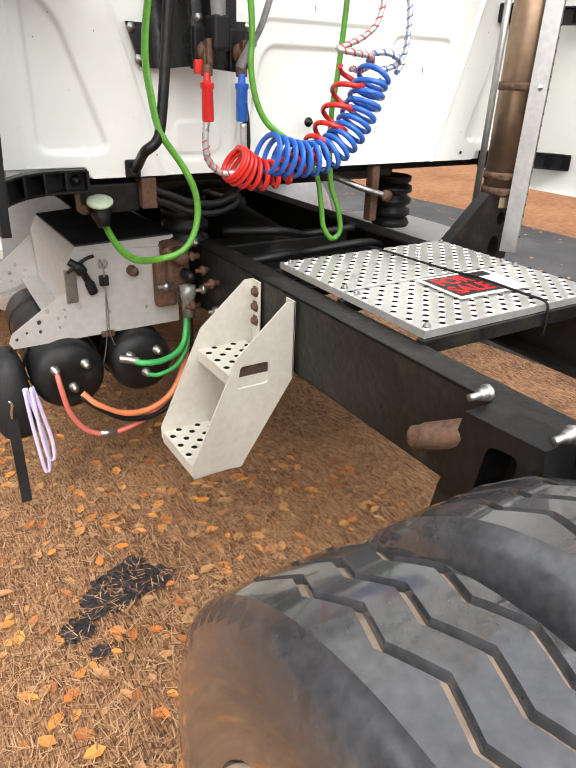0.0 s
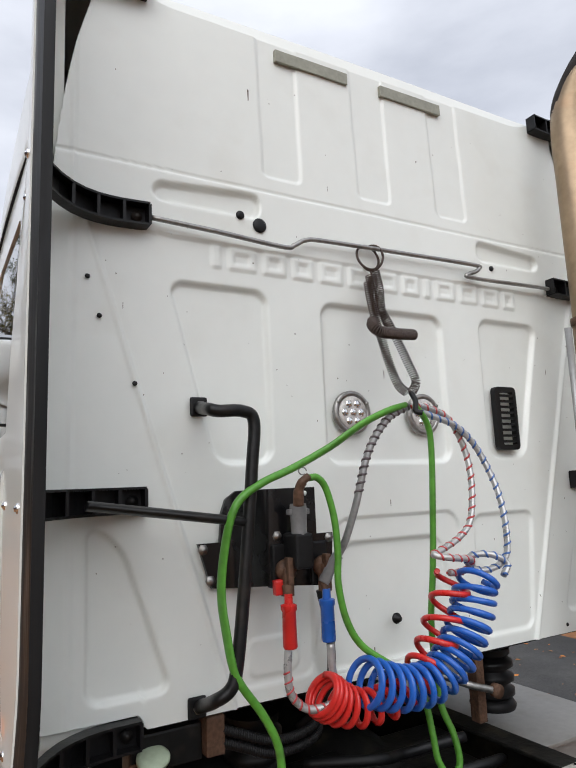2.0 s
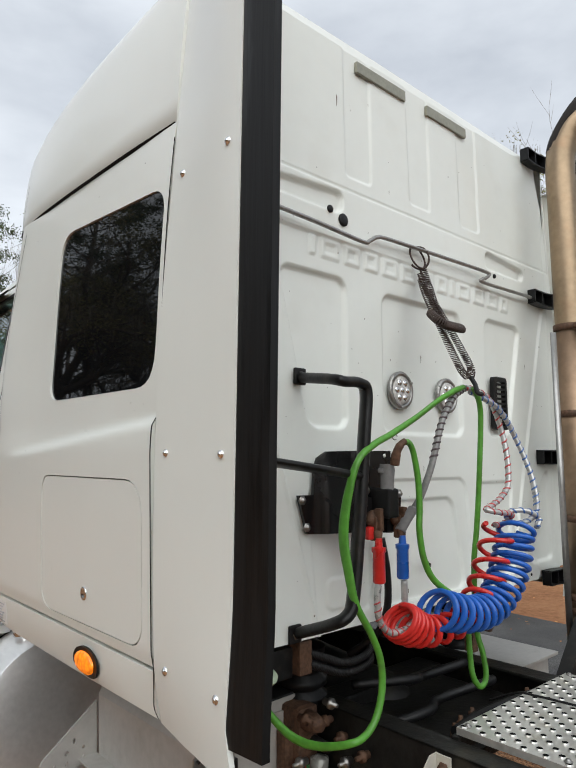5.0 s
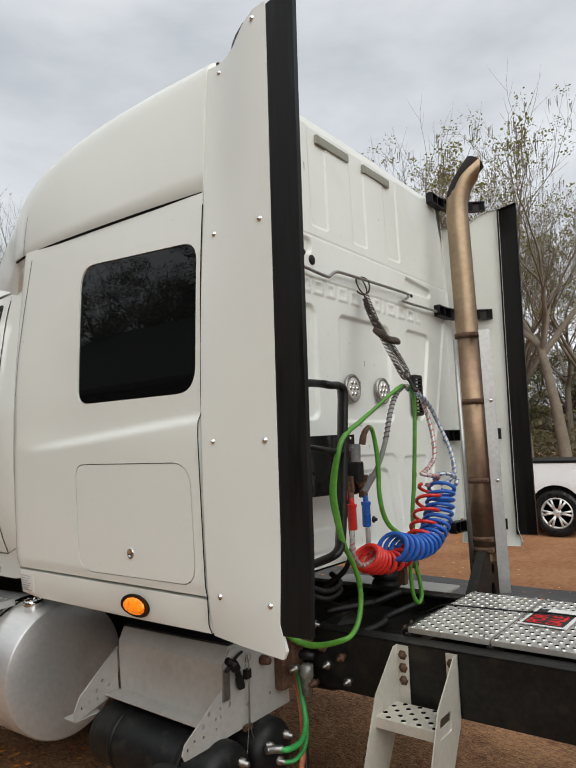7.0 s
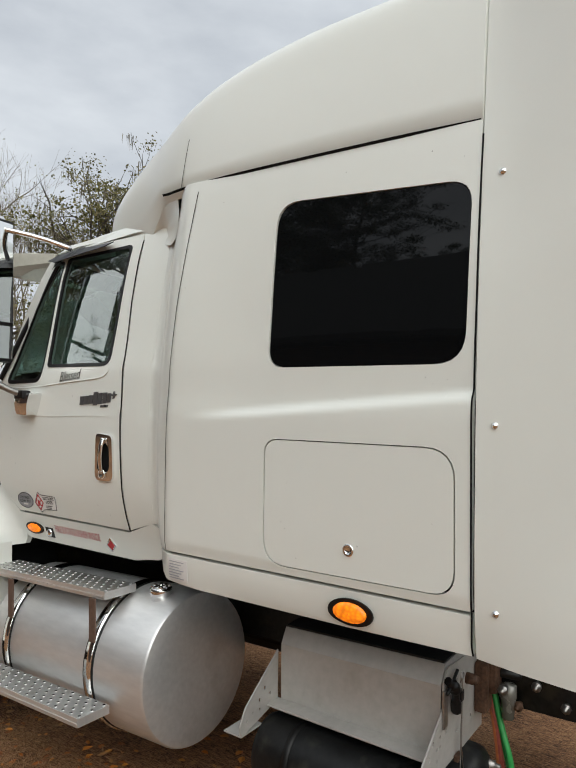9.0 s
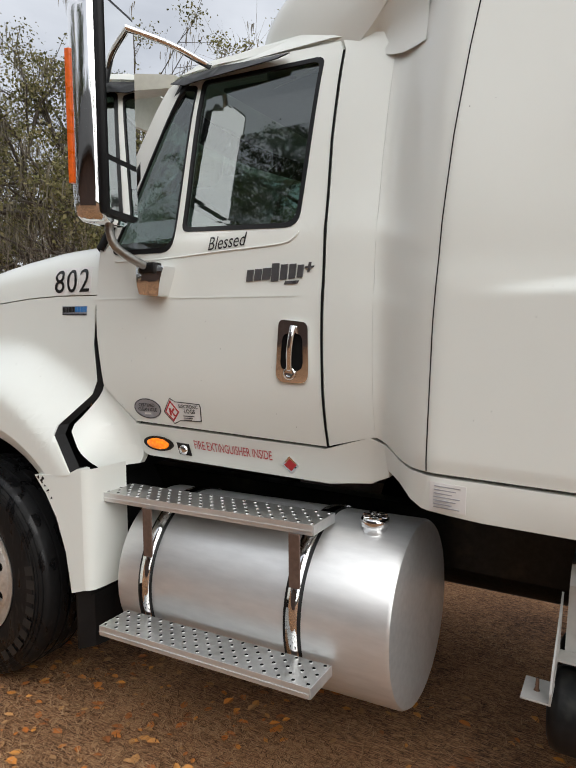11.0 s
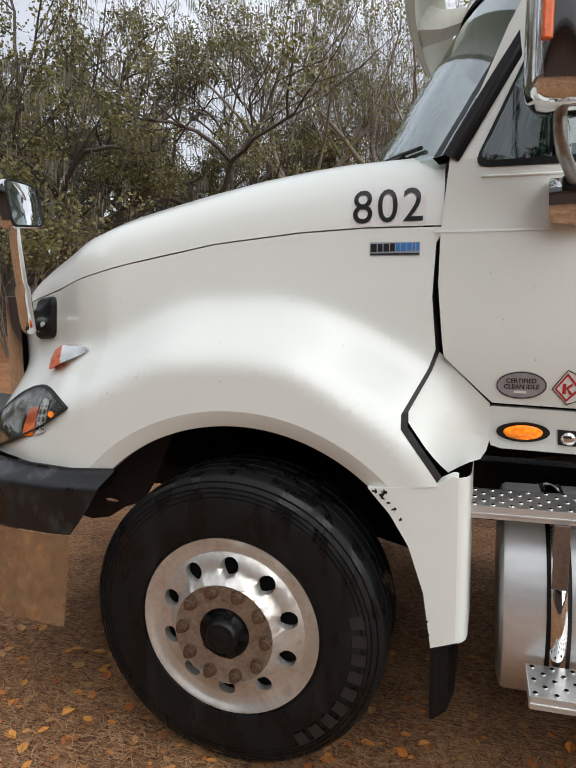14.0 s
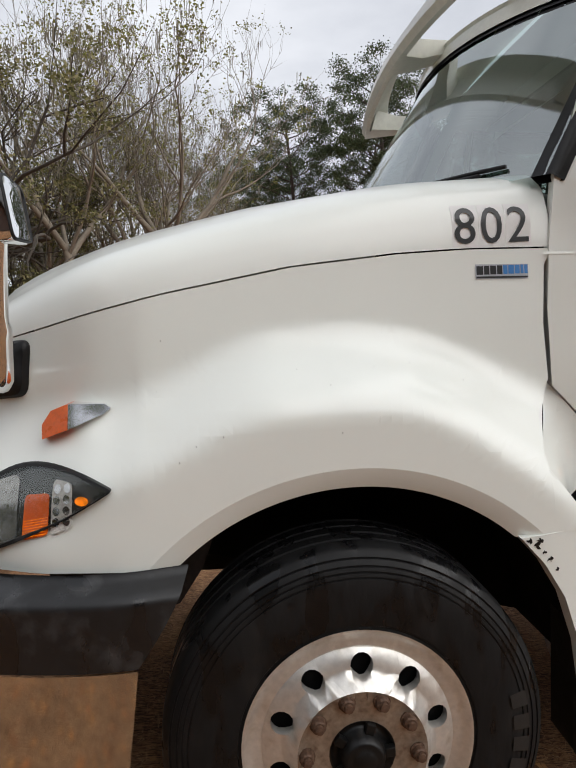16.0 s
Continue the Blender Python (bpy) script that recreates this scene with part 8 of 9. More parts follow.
for k in range(64):
    if k < 30:
        y, z, fm = rs.uniform(0.08, 1.3), rs.uniform(1.26, 2.7), skin
    elif k < 50:
        y, z, fm = rs.uniform(1.95, 2.9), rs.uniform(1.24, 1.9), skin
    else:
        y, z, fm = rs.uniform(3.0, 4.3), rs.uniform(1.25, 1.58), hskin
    if fm is skin and 0.09 < y < 0.82 and 1.97 < z < 2.57:
        continue
    r = rs.uniform(0.0006, 0.0015)
    h = r * rs.uniform(0.7, 2.6)
    i = len(v)
    for dy, dz in ((-r, -h * 0.4), (r, -h), (r * 0.7, h), (-r * 0.8, h * 0.6)):
        p = fm(y + dy, z + dz)
        v.append(settle((p[0] - 0.0012, p[1], p[2])))
    f.append((i, i + 1, i + 2, i + 3))
me = bpy.data.meshes.new("dirt_specks")
me.from_pydata(v, [], f)
me.materials.append(mat("grey_dirt", (0.30, 0.28, 0.25), 0.8, var=0.3, scale=20, grain=80))
sp_ = new("dirt_specks", me)
sp_.parent = truck
sp_.matrix_parent_inverse = TINV
tagged(sp_, kind="stuff")
# the same on the rear wall: specks, rust spots and thin runs below the fasteners
v, f = [], []
for k in range(110):
    x, z = rs.uniform(-1.02, 0.85), rs.uniform(1.25, 3.05)
    r = rs.uniform(0.0008, 0.0022) * (1.8 if k % 23 == 0 else 1.0)
    h = r * rs.uniform(0.7, 1.6) * (6.0 if k % 11 == 0 else 1.0)
    i = len(v)
    for dx, dz in ((-r * 0.5, -h), (r * 0.6, -h * 0.8), (r, h * 0.8), (-r * 0.8, h)):
        v.append(rear_place((x + dx, wall_y(x + dx, z + dz) - 0.0012, z + dz)))
    f.append((i, i + 1, i + 2, i + 3))
me = bpy.data.meshes.new("rust_specks")
me.from_pydata(v, [], f)
me.materials.append(mat("brown_specks", (0.17, 0.12, 0.08), 0.8, var=0.4, scale=8, grain=80))
sp_ = new("rust_specks", me)
sp_.parent = truck
sp_.matrix_parent_inverse = TINV
tagged(sp_, kind="stuff")


# ---- litter on the ground ----
def island_mat(name, cols, rough=0.8, trans=0.0):
    """Colour picked piece by piece."""
    m = bpy.data.materials.new(name)
    m.use_nodes = True
    n, l = m.node_tree.nodes, m.node_tree.links
    p = n["Principled BSDF"]
    g = n.new("ShaderNodeNewGeometry")
    r = n.new("ShaderNodeValToRGB")
    els = r.color_ramp.elements
    while len(els) < len(cols):
        els.new(0.5)
    for i, (e, c) in enumerate(zip(els, cols)):
        e.position, e.color = i / (len(cols) - 1), (*c, 1)
    l.new(g.outputs["Random Per Island"], r.inputs["Fac"])
    l.new(r.outputs["Color"], p.inputs["Base Color"])
    p.inputs["Roughness"].default_value = rough
    p.inputs["Specular IOR Level"].default_value = 0.25
    if trans:
        t, mx = n.new("ShaderNodeBsdfTranslucent"), n.new("ShaderNodeMixShader")
        mx.inputs["Fac"].default_value = trans
        l.new(r.outputs["Color"], t.inputs["Color"])
        l.new(p.outputs["BSDF"], mx.inputs[1])
        l.new(t.outputs["BSDF"], mx.inputs[2])
        l.new(mx.outputs["Shader"], n["Material Output"].inputs["Surface"])
    return m


def raw(name, verts, faces, material, parent=None):
    me = bpy.data.meshes.new(name)
    me.from_pydata(verts, [], faces)
    me.materials.append(material)
    ob = new(name, me)
    ob.parent = parent
    return ob


rng = random.Random(7)
v, f = [], []
for k in range(150000):
    if k < 30000:
        x, y = rng.uniform(-2.6, 0.2), rng.uniform(-1.6, 0.9)
    elif k < 70000:
        x, y = rng.uniform(-3.0, -0.9), rng.uniform(1.4, 5.2)
    elif k < 130000:
        x, y = rng.uniform(-4.2, 0.6), rng.uniform(-2.6, 6.0)
    else:
        x, y = rng.uniform(-9, 1.8), rng.uniform(-3, 14)
    if math.hypot(x + 1.14, (y + 0.50) * 1.3) < 0.15:
        continue
    ln, a, w = rng.uniform(0.03, 0.085), rng.uniform(0, math.pi), rng.uniform(0.0010, 0.0021)
    z = ground_height(x, y) + 0.003 + rng.random() ** 2 * 0.016
    dx, dy, dz = math.cos(a) * ln, math.sin(a) * ln, rng.uniform(-0.008, 0.014)
    i = len(v)
    v += [(x - dy * w / ln, y + dx * w / ln, z), (x + dy * w / ln, y - dx * w / ln, z), (x + dx, y + dy, max(z + dz, ground_height(x, y) + 0.002))]
    f.append((i, i + 1, i + 2))
tagged(raw("straw_litter", v, f, island_mat("dry_straw", [(0.09, 0.042, 0.020), (0.27, 0.14, 0.066), (0.44, 0.25, 0.125), (0.58, 0.36, 0.19)])), "dry brown pine needles strewn on the ground", "straw", kind="stuff")


def leaf_shape(x, y, z, s, a, rng, v, f):
    """A curled dead leaf of six corners and a raised rib."""
    i = len(v)
    c, q = math.cos(a), math.sin(a)
    tilt, curl = rng.uniform(-0.3, 0.3), rng.uniform(0.05, 0.3)
    for u, w, h in ((0, 0, 0.02), (0.35, 0.30, curl), (0.75, 0.22, curl * 0.8), (1.0, 0.0, 0.12), (0.75, -0.22, curl), (0.35, -0.30, curl * 0.7), (0.5, 0, 0.0)):
        v.append((x + s * (u * c - w * q), y + s * (u * q + w * c), z + s * max(h * 0.5 + tilt * w * 0.4, 0.0)))
    f += [(i, i + 1, i + 6), (i + 1, i + 2, i + 6), (i + 2, i + 3, i + 6), (i + 3, i + 4, i + 6), (i + 4, i + 5, i + 6), (i + 5, i, i + 6)]


v, f = [], []
for k in range(4200):
    if k < 1300:
        x, y = rng.uniform(-3.0, 0.0), rng.uniform(-2.4, 0.9)
    elif k < 3000:
        x, y = rng.uniform(-4.2, -0.2), rng.uniform(-2.4, 7.0)
    elif k < 3600:
        x, y = rng.uniform(1.9, 4.9), rng.uniform(-3, 12)
    else:
        x, y = rng.uniform(4.5, 14), rng.uniform(-3, 20)
    z = (ground_height(x, y) + 0.006) if x < 1.7 else 0.036
    leaf_shape(x, y, z, rng.uniform(0.025, 0.065), rng.uniform(0, 6.28), rng, v, f)
rng2 = random.Random(77)
for k in range(1500):
    x, y = rng2.uniform(-3.4, -0.7), rng2.uniform(2.0, 7.0)
    leaf_shape(x, y, ground_height(x, y) + 0.010, rng2.uniform(0.02, 0.06), rng2.uniform(0, 6.28), rng2, v, f)
tagged(raw("fallen_leaves", v, f, island_mat("dead_leaf", [(0.30, 0.11, 0.04), (0.60, 0.19, 0.04), (0.72, 0.30, 0.06), (0.50, 0.26, 0.10), (0.36, 0.20, 0.10)], 0.55)), "orange and brown fallen oak leaves", "leaves", kind="stuff")
# dark patch of spilt oil by the drive wheel
OIL = mat("black_oil_stain", (0.018, 0.016, 0.018), 0.6, var=0.3, scale=9, grain=60, bump=0.3)
def blot(cx, cy, r, seed, n=60):
    """A ragged patch with bays in its edge."""
    out = []
    for k in range(n):
        a = 2 * math.pi * k / n
        q = r * (1 + 0.45 * noise.noise(Vector((math.cos(a) * 1.3, math.sin(a) * 1.3, seed))) + 0.30 * noise.noise(Vector((math.cos(a) * 5, math.sin(a) * 5, seed + 3))))
        out.append((cx + 1.25 * q * math.cos(a), cy + q * math.sin(a)))
    return out


for cx, cy, r, sd in ((-1.09, -0.45, 0.105, 4.0), (-1.20, -0.50, 0.055, 9.0), (-1.285, -0.56, 0.045, 6.2), (-1.25, -0.68, 0.026, 1.5)):
    bm = sheet(blot(cx, cy, r, sd), lambda x, y: (x, y, ground_height(x, y) + 0.012 + 0.006 * noise.noise(Vector((x * 60, y * 60, 0)))), (), 0.012)
    tagged(part("oil_stain", bm, OIL, None), "black oily stain on the straw", "stain")
v, f = [], []
for k in range(260):
    x, y = rng.gauss(-1.15, 0.10), rng.gauss(-0.50, 0.09)
    ln, a, w = rng.uniform(0.02, 0.06), rng.uniform(0, 6.28), 0.0015
    i = len(v)
    z = ground_height(x, y) + 0.021
    v += [(x - math.sin(a) * w, y + math.cos(a) * w, z), (x + math.sin(a) * w, y - math.cos(a) * w, z), (x + math.cos(a) * ln, y + math.sin(a) * ln, z - 0.004)]
    f.append((i, i + 1, i + 2))
tagged(raw("straw_on_stain", v, f, bpy.data.materials["dry_straw"]), "straw stuck in the oily stain", "straw", kind="stuff")

# ---- bag hung on the battery box bracket ----
BAGM = mat("black_nylon", (0.012, 0.012, 0.013), 0.7, var=0.3, scale=12, grain=150, bump=0.5)
bag = thing("shoulder_bag", "black nylon shoulder bag hung on the box bracket", "bag", at=(-1.2, 0.25, 0.3))
BI = Matrix.Translation((1.2, -0.25, -0.3))


def bp_(name, bm, material, label="", smooth=None):
    for v in bm.verts:
        v.co = under_place(v.co)
    o = part(name, bm, material, bag, label, smooth)
    o.matrix_parent_inverse = BI
    return o


bm = bmesh.new()
rows = []
for z, sx, sy, dx in ((0.285, 0.04, 0.07, 0.012), (0.295, 0.062, 0.105, 0.008), (0.34, 0.072, 0.125, 0.0), (0.45, 0.070, 0.125, 0.0), (0.54, 0.058, 0.11, 0.004), (0.585, 0.035, 0.08, 0.012), (0.598, 0.012, 0.04, 0.015)):
    rows.append([(-1.205 + dx + sx * math.copysign(abs(math.cos(a)) ** 0.7, math.cos(a)), 0.27 + sy * math.copysign(abs(math.sin(a)) ** 0.7, math.sin(a)), z) for a in (2 * math.pi * k / 24 for k in range(24))])
loft(bm, rows, closed=True, caps=True)
bp_("bag_body", bm, BAGM, "rounded black nylon body", 50)
for z, y in ((0.50, 0.24), (0.42, 0.30)):
    bp_("zip", bar([(-1.272, y - 0.09, z), (-1.281, y, z + 0.008), (-1.272, y + 0.09, z)], 0.004, 6), BLACK)
    bp_("zip_pull", bar([(-1.284, y - 0.02, z), (-1.290, y - 0.035, z - 0.012), (-1.286, y - 0.05, z - 0.006), (-1.284, y - 0.03, z + 0.004)], 0.0025, 5), mat("teal_cord", (0.03, 0.35, 0.38), 0.5, var=0.1), "teal zip pull")
bp_("carry_loop", bar([(-1.185, 0.25, 0.59), (-1.168, 0.235, 0.632), (-1.150, 0.225, 0.640), (-1.160, 0.25, 0.60)], 0.006, 6), BAGM)
bm = bmesh.new()
loft(bm, [[(-1.243, 0.125, z), (-1.207, 0.125, z), (-1.207, 0.129, z), (-1.243, 0.129, z)] for z in (0.052, 0.12, 0.25, 0.40)], closed=True, caps=True, smooth=False)
bp_("strap", bm, BAGM, "hanging black web strap")
bp_("strap_hook", bar([(-1.225, 0.128, 0.40), (-1.225, 0.122, 0.43), (-1.218, 0.124, 0.455), (-1.225, 0.128, 0.47)], 0.005, 6), CHROME, "metal snap hook")
LIL = mat("pale_lilac_ribbon", (0.62, 0.56, 0.80), 0.6, var=0.1, scale=10, grain=90)
for k, (dx, z0) in enumerate(((0.0, 0.16), (0.022, 0.20))):
    bm = bmesh.new()
    pts = curve([(-1.170 + dx, 0.135, 0.50), (-1.165 + dx, 0.128, 0.38), (-1.155 + dx, 0.122, 0.25), (-1.145 + dx, 0.122, z0), (-1.130 + dx, 0.125, z0 + 0.01), (-1.128 + dx, 0.130, 0.28), (-1.150 + dx, 0.135, 0.42), (-1.165 + dx, 0.14, 0.50)], 6)
    loft(bm, [[(p.x - 0.0065, p.y, p.z), (p.x + 0.0065, p.y - 0.001, p.z), (p.x + 0.0065, p.y + 0.001, p.z), (p.x - 0.0065, p.y + 0.002, p.z)] for p in pts], closed=True, caps=True)
    bp_("ribbon", bm, LIL, "pale lilac lanyard loop")

# ---- sale sign lying on the deck ----
sign = thing("sale_sign", "white, black and red plastic sale sign lying on the deck plate", "sign", at=(-0.04, -0.76, 0.971))
SM = Matrix.Translation((-0.042, -0.756, 0.9725)) @ Matrix.Rotation(radians(-1.5), 4, "Z")


def sign_part(name, x0, x1, y0, y1, z0, z1, material, label=""):
    b = box(x0, x1, y0, y1, z0, z1, 0.0)
    bmesh.ops.transform(b, matrix=SM, verts=b.verts)
    for q in b.verts:
        q.co = rear_place(q.co)
    o = part(name, b, material, sign, label)
    o.matrix_parent_inverse = Matrix.Translation((0.04, 0.76, -0.971))
    return o


sign_part("board", -0.135, 0.135, -0.093, 0.093, 0.0, 0.002, STICK, "white sign board")
sign_part("black_field", -0.122, 0.062, -0.078, 0.080, 0.0021, 0.0028, INK)
sign_part("black_field", 0.062, 0.122, 0.040, 0.080, 0.0021, 0.0028, INK)
for body, x, y, s in (("FOR", -0.108, 0.012, 0.070), ("SALE", -0.112, -0.062, 0.070)):
    cu = bpy.data.curves.new("sign_text", "FONT")
    cu.body, cu.size, cu.offset = body, s * 1.25, 0.0022
    tmp = bpy.data.objects.new("tmp", cu)
    me = bpy.data.meshes.new_from_object(tmp)
    bpy.data.objects.remove(tmp)
    b = bmesh.new()
    b.from_mesh(me)
    bpy.data.meshes.remove(me)
    for q in b.verts:
        q.co = Vector((q.co.x * 0.78 + x, q.co.y * 0.95 + y, 0.0034))
    bmesh.ops.transform(b, matrix=SM, verts=b.verts)
    for q in b.verts:
        q.co = rear_place(q.co)
    o = part("sign_text", b, mat("bright_red_print", (0.75, 0.01, 0.015), 0.4, var=0.05), sign, "red printed words")
    o.matrix_parent_inverse = Matrix.Translation((0.04, 0.76, -0.971))
cord = part("black_cord", bar([rear_place(p) for p in [(-0.075, -0.20, 0.93), (-0.058, -0.29, 0.972), (-0.045, -0.36, 0.976), (-0.016, -0.61, 0.976), (-0.005, -0.75, 0.982), (0.005, -0.90, 0.978), (0.012, -0.968, 0.974), (0.014, -0.98, 0.94), (0.013, -0.982, 0.88)]], 0.004, 6), BLACK, None)
tagged(cord, "thin black cord lying across the deck plates", "cord")

# ---- white pickup beyond the drive ----
pick = thing("pickup_truck", "white crew-cab pickup parked beyond the drive", "car", at=(7.6, 2.5, 0.03))
PI = Matrix.Translation((-7.6, -2.5, -0.03))
PW = mat("pickup_white", (0.80, 0.80, 0.80), 0.25, var=0.02, scale=2, grain=8, coat=0.6)


def pp(name, bm, material, label="", smooth=None, parent=None):
    o = part(name, bm, material, parent or pick, label, smooth)
    o.matrix_parent_inverse = Matrix.Identity(4) if parent else PI
    return o


X0 = 6.75
ARCHR = [(0.95 + 0.47 * math.cos(a), 0.42 + 0.50 * math.sin(a)) for a in (radians(8 + 164 * k / 14) for k in range(15))]
ARCHF = [(4.62 + 0.47 * math.cos(a), 0.42 + 0.50 * math.sin(a)) for a in (radians(8 + 164 * k / 14) for k in range(15))]
PSIDE = [(-0.30, 0.55), (-0.33, 1.28), (1.98, 1.30), (2.02, 1.26), (4.05, 1.22), (5.40, 1.16), (5.62, 1.0), (5.62, 0.55), (5.12, 0.50)] + ARCHF + [(4.1, 0.48), (1.48, 0.48)] + ARCHR + [(0.42, 0.52)]
for flip in (0, 1):
    bm = sheet(PSIDE, lambda y, z: (X0 + 0.06 * smooth01(0.9, 1.3, z) + 0.03 * smooth01(0.75, 0.5, z), y, z), (), 0.12, 0.05)
    if flip:
        for q in bm.verts:
            q.co.x = 2 * 7.65 - q.co.x
    pp("body_side", bm, PW, "white body side", 40)
bm = bmesh.new()
loft(bm, [[(x, 3.95, 1.23), (x, 4.2, 1.27), (x, 5.0, 1.25), (x, 5.5, 1.15), (x, 5.66, 0.95), (x, 5.66, 0.5)] for x in (6.80, 7.65, 8.50)])
pp("hood", bm, PW, "", 50)
bm = bmesh.new()
rows = []
for y, z, w in ((1.98, 1.27, 0.80), (2.06, 1.78, 0.70), (2.25, 1.90, 0.65), (3.05, 1.93, 0.64), (3.35, 1.88, 0.66), (4.05, 1.27, 0.80)):
    rows.append((y, z, w))
top = [[(7.65 + s * w, y, z) for s in (-1, -0.5, 0, 0.5, 1)] for y, z, w in rows]
loft(bm, [[(7.65 - w, y, z), (7.65 - w + 0.06, y, z + 0.03), (7.65, y, z + 0.045), (7.65 + w - 0.06, y, z + 0.03), (7.65 + w, y, z)] for y, z, w in rows[1:5]])
pp("cab_roof", bm, PW, "", 50)
CABW = [(2.02, 1.27), (2.10, 1.76), (2.25, 1.88), (3.08, 1.90), (3.36, 1.84), (3.98, 1.26)]
bm = sheet(CABW, lambda y, z: (X0 + 0.06 + 0.16 * (z - 1.27), y, z), (rounded([(2.22, 1.33), (2.28, 1.76), (2.86, 1.80), (2.86, 1.33)], 0.05), rounded([(2.98, 1.33), (2.98, 1.80), (3.30, 1.78), (3.72, 1.33)], 0.05)), 0, 0.04)
b2 = bm.copy()
for q in b2.verts:
    q.co.x = 2 * 7.65 - q.co.x
pp("cab_side", bm, PW, "", 40)
pp("cab_side", b2, PW, "", 40)
for poly in (rounded([(2.22, 1.33), (2.28, 1.76), (2.86, 1.80), (2.86, 1.33)], 0.05), rounded([(2.98, 1.33), (2.98, 1.80), (3.30, 1.78), (3.72, 1.33)], 0.05)):
    for s in (0, 1):
        b = sheet(poly, lambda y, z: (X0 + 0.075 + 0.16 * (z - 1.27), y, z), (), 0)
        if s:
            for q in b.verts:
                q.co.x = 2 * 7.65 - q.co.x
        pp("side_window", b, GLASSD, "dark side window")
pp("bed_rail", box(X0 + 0.05, 8.5, -0.33, 1.96, 1.30, 1.345, 0.01), BLACK, "black bed cover")
pp("tailgate", box(X0 + 0.06, 8.46, -0.36, -0.29, 0.62, 1.30, 0.02), PW)
pp("bumper", box(X0 + 0.02, 8.48, -0.46, -0.36, 0.48, 0.66, 0.03), CHROME, "chrome rear bumper")
pp("running_board", box(X0 - 0.02, X0 + 0.10, 1.55, 4.0, 0.40, 0.46, 0.02), CHROME)
pp("underbody", box(X0 + 0.12, 8.40, -0.2, 5.5, 0.35, 0.9, 0.02), DARK)
for y in (0.95, 4.62):
    for x, k in ((X0 - 0.01, 1), (8.56, -1)):
        b = bmesh.new()
        lathe(b, [(0.06 * k, 0.25), (0.015 * k, 0.27), (0.0, 0.33), (0.02 * k, 0.385), (0.05 * k, 0.405), (0.22 * k, 0.405), (0.26 * k, 0.36), (0.26 * k, 0.25)], (x, y, 0.435), "x", 40)
        wh = pp("wheel", b, TYRE, "black tyre on a six-spoke alloy wheel")
        b = bmesh.new()
        lathe(b, [(0.06 * k, 0.262), (0.012 * k, 0.268), (0.012 * k, 0.245), (0.05 * k, 0.235)], (x, y, 0.435), "x", 40)
        lathe(b, [(0.012 * k, 0.0), (0.012 * k, 0.04), (0.03 * k, 0.075), (0.05 * k, 0.08)], (x, y, 0.435), "x", 20)
        for j in range(6):
            a = 2 * math.pi * j / 6
            for da in (-0.16, 0.16):
                p0 = Vector((x + 0.028 * k, y + 0.06 * math.cos(a), 0.435 + 0.06 * math.sin(a)))
                p1 = Vector((x + 0.020 * k, y + 0.245 * math.cos(a + da), 0.435 + 0.245 * math.sin(a + da)))
                tube(b, [p0, p1], [0.020, 0.022], 6)
        pp("rim", b, ALU, "alloy rim", None, wh)
        # near-black disc behind the spokes, in place of shade
        pp("brake", turned([(0.07 * k, 0.24), (0.07 * k, 0.0)], (x, y, 0.435), "x", 20), DARK, "", None, wh)
pp("fuel_flap", turned([(0.0, 0.0), (-0.006, 0.02), (0.0, 0.03)], (X0 + 0.052, 0.62, 1.18), "x", 12), CHROME)
bm = box(X0 - 0.10, X0 + 0.08, 3.45, 3.62, 1.24, 1.42, 0.03)
pp("wing_mirror", bm, BLACK)

pick.location = (9.55, 3.02, 0.03)

# ---- chain-link fence far off ----
fence = thing("chain_fence", "grey chain-link fence before the far trees", "fence", at=(30, 40, 0))
FI = Matrix.Translation((-30, -40, 0))
FENCE = mat("galvanised_wire", (0.30, 0.30, 0.30), 0.5, 0.7, var=0.1)
for i in range(14):
    x, y = 12 + 4 * i, 52 - 2.2 * i
    o = part("fence_post", bar([(x, y, 0), (x, y, 1.25)], 0.03, 6, False), FENCE, fence)
    o.matrix_parent_inverse = FI
for z in (1.22, 0.9, 0.6, 0.3):
    o = part("fence_wire", bar([(12, 52, z), (64, 23.4, z)], 0.012, 4, False), FENCE, fence)
    o.matrix_parent_inverse = FI


# ---- trees ----
BARK = mat("grey_brown_bark", (0.10, 0.082, 0.064), 0.9, var=0.3, scale=6, grain=30, bump=0.8, spot=0.4, spotcol=(0.12, 0.13, 0.085))
TWIG = mat("pale_bare_twigs", (0.25, 0.21, 0.16), 0.9, var=0.25, scale=3, grain=20)
PBARK = mat("pine_bark", (0.10, 0.072, 0.055), 0.9, var=0.35, scale=5, grain=25, bump=0.8)
OAKL = island_mat("live_oak_leaf", [(0.070, 0.072, 0.026), (0.135, 0.130, 0.050), (0.21, 0.195, 0.080), (0.30, 0.26, 0.13)], 0.6, 0.35)
PINEL = island_mat("pine_needles", [(0.035, 0.052, 0.022), (0.070, 0.092, 0.038), (0.11, 0.13, 0.058)], 0.6, 0.2)
MOSSL = island_mat("grey_hanging_moss", [(0.12, 0.105, 0.072), (0.18, 0.16, 0.115), (0.25, 0.225, 0.17)], 0.9, 0.3)
BRUSH = island_mat("brown_brush", [(0.10, 0.075, 0.045), (0.14, 0.13, 0.06), (0.17, 0.16, 0.075), (0.22, 0.175, 0.11)], 0.9, 0.2)
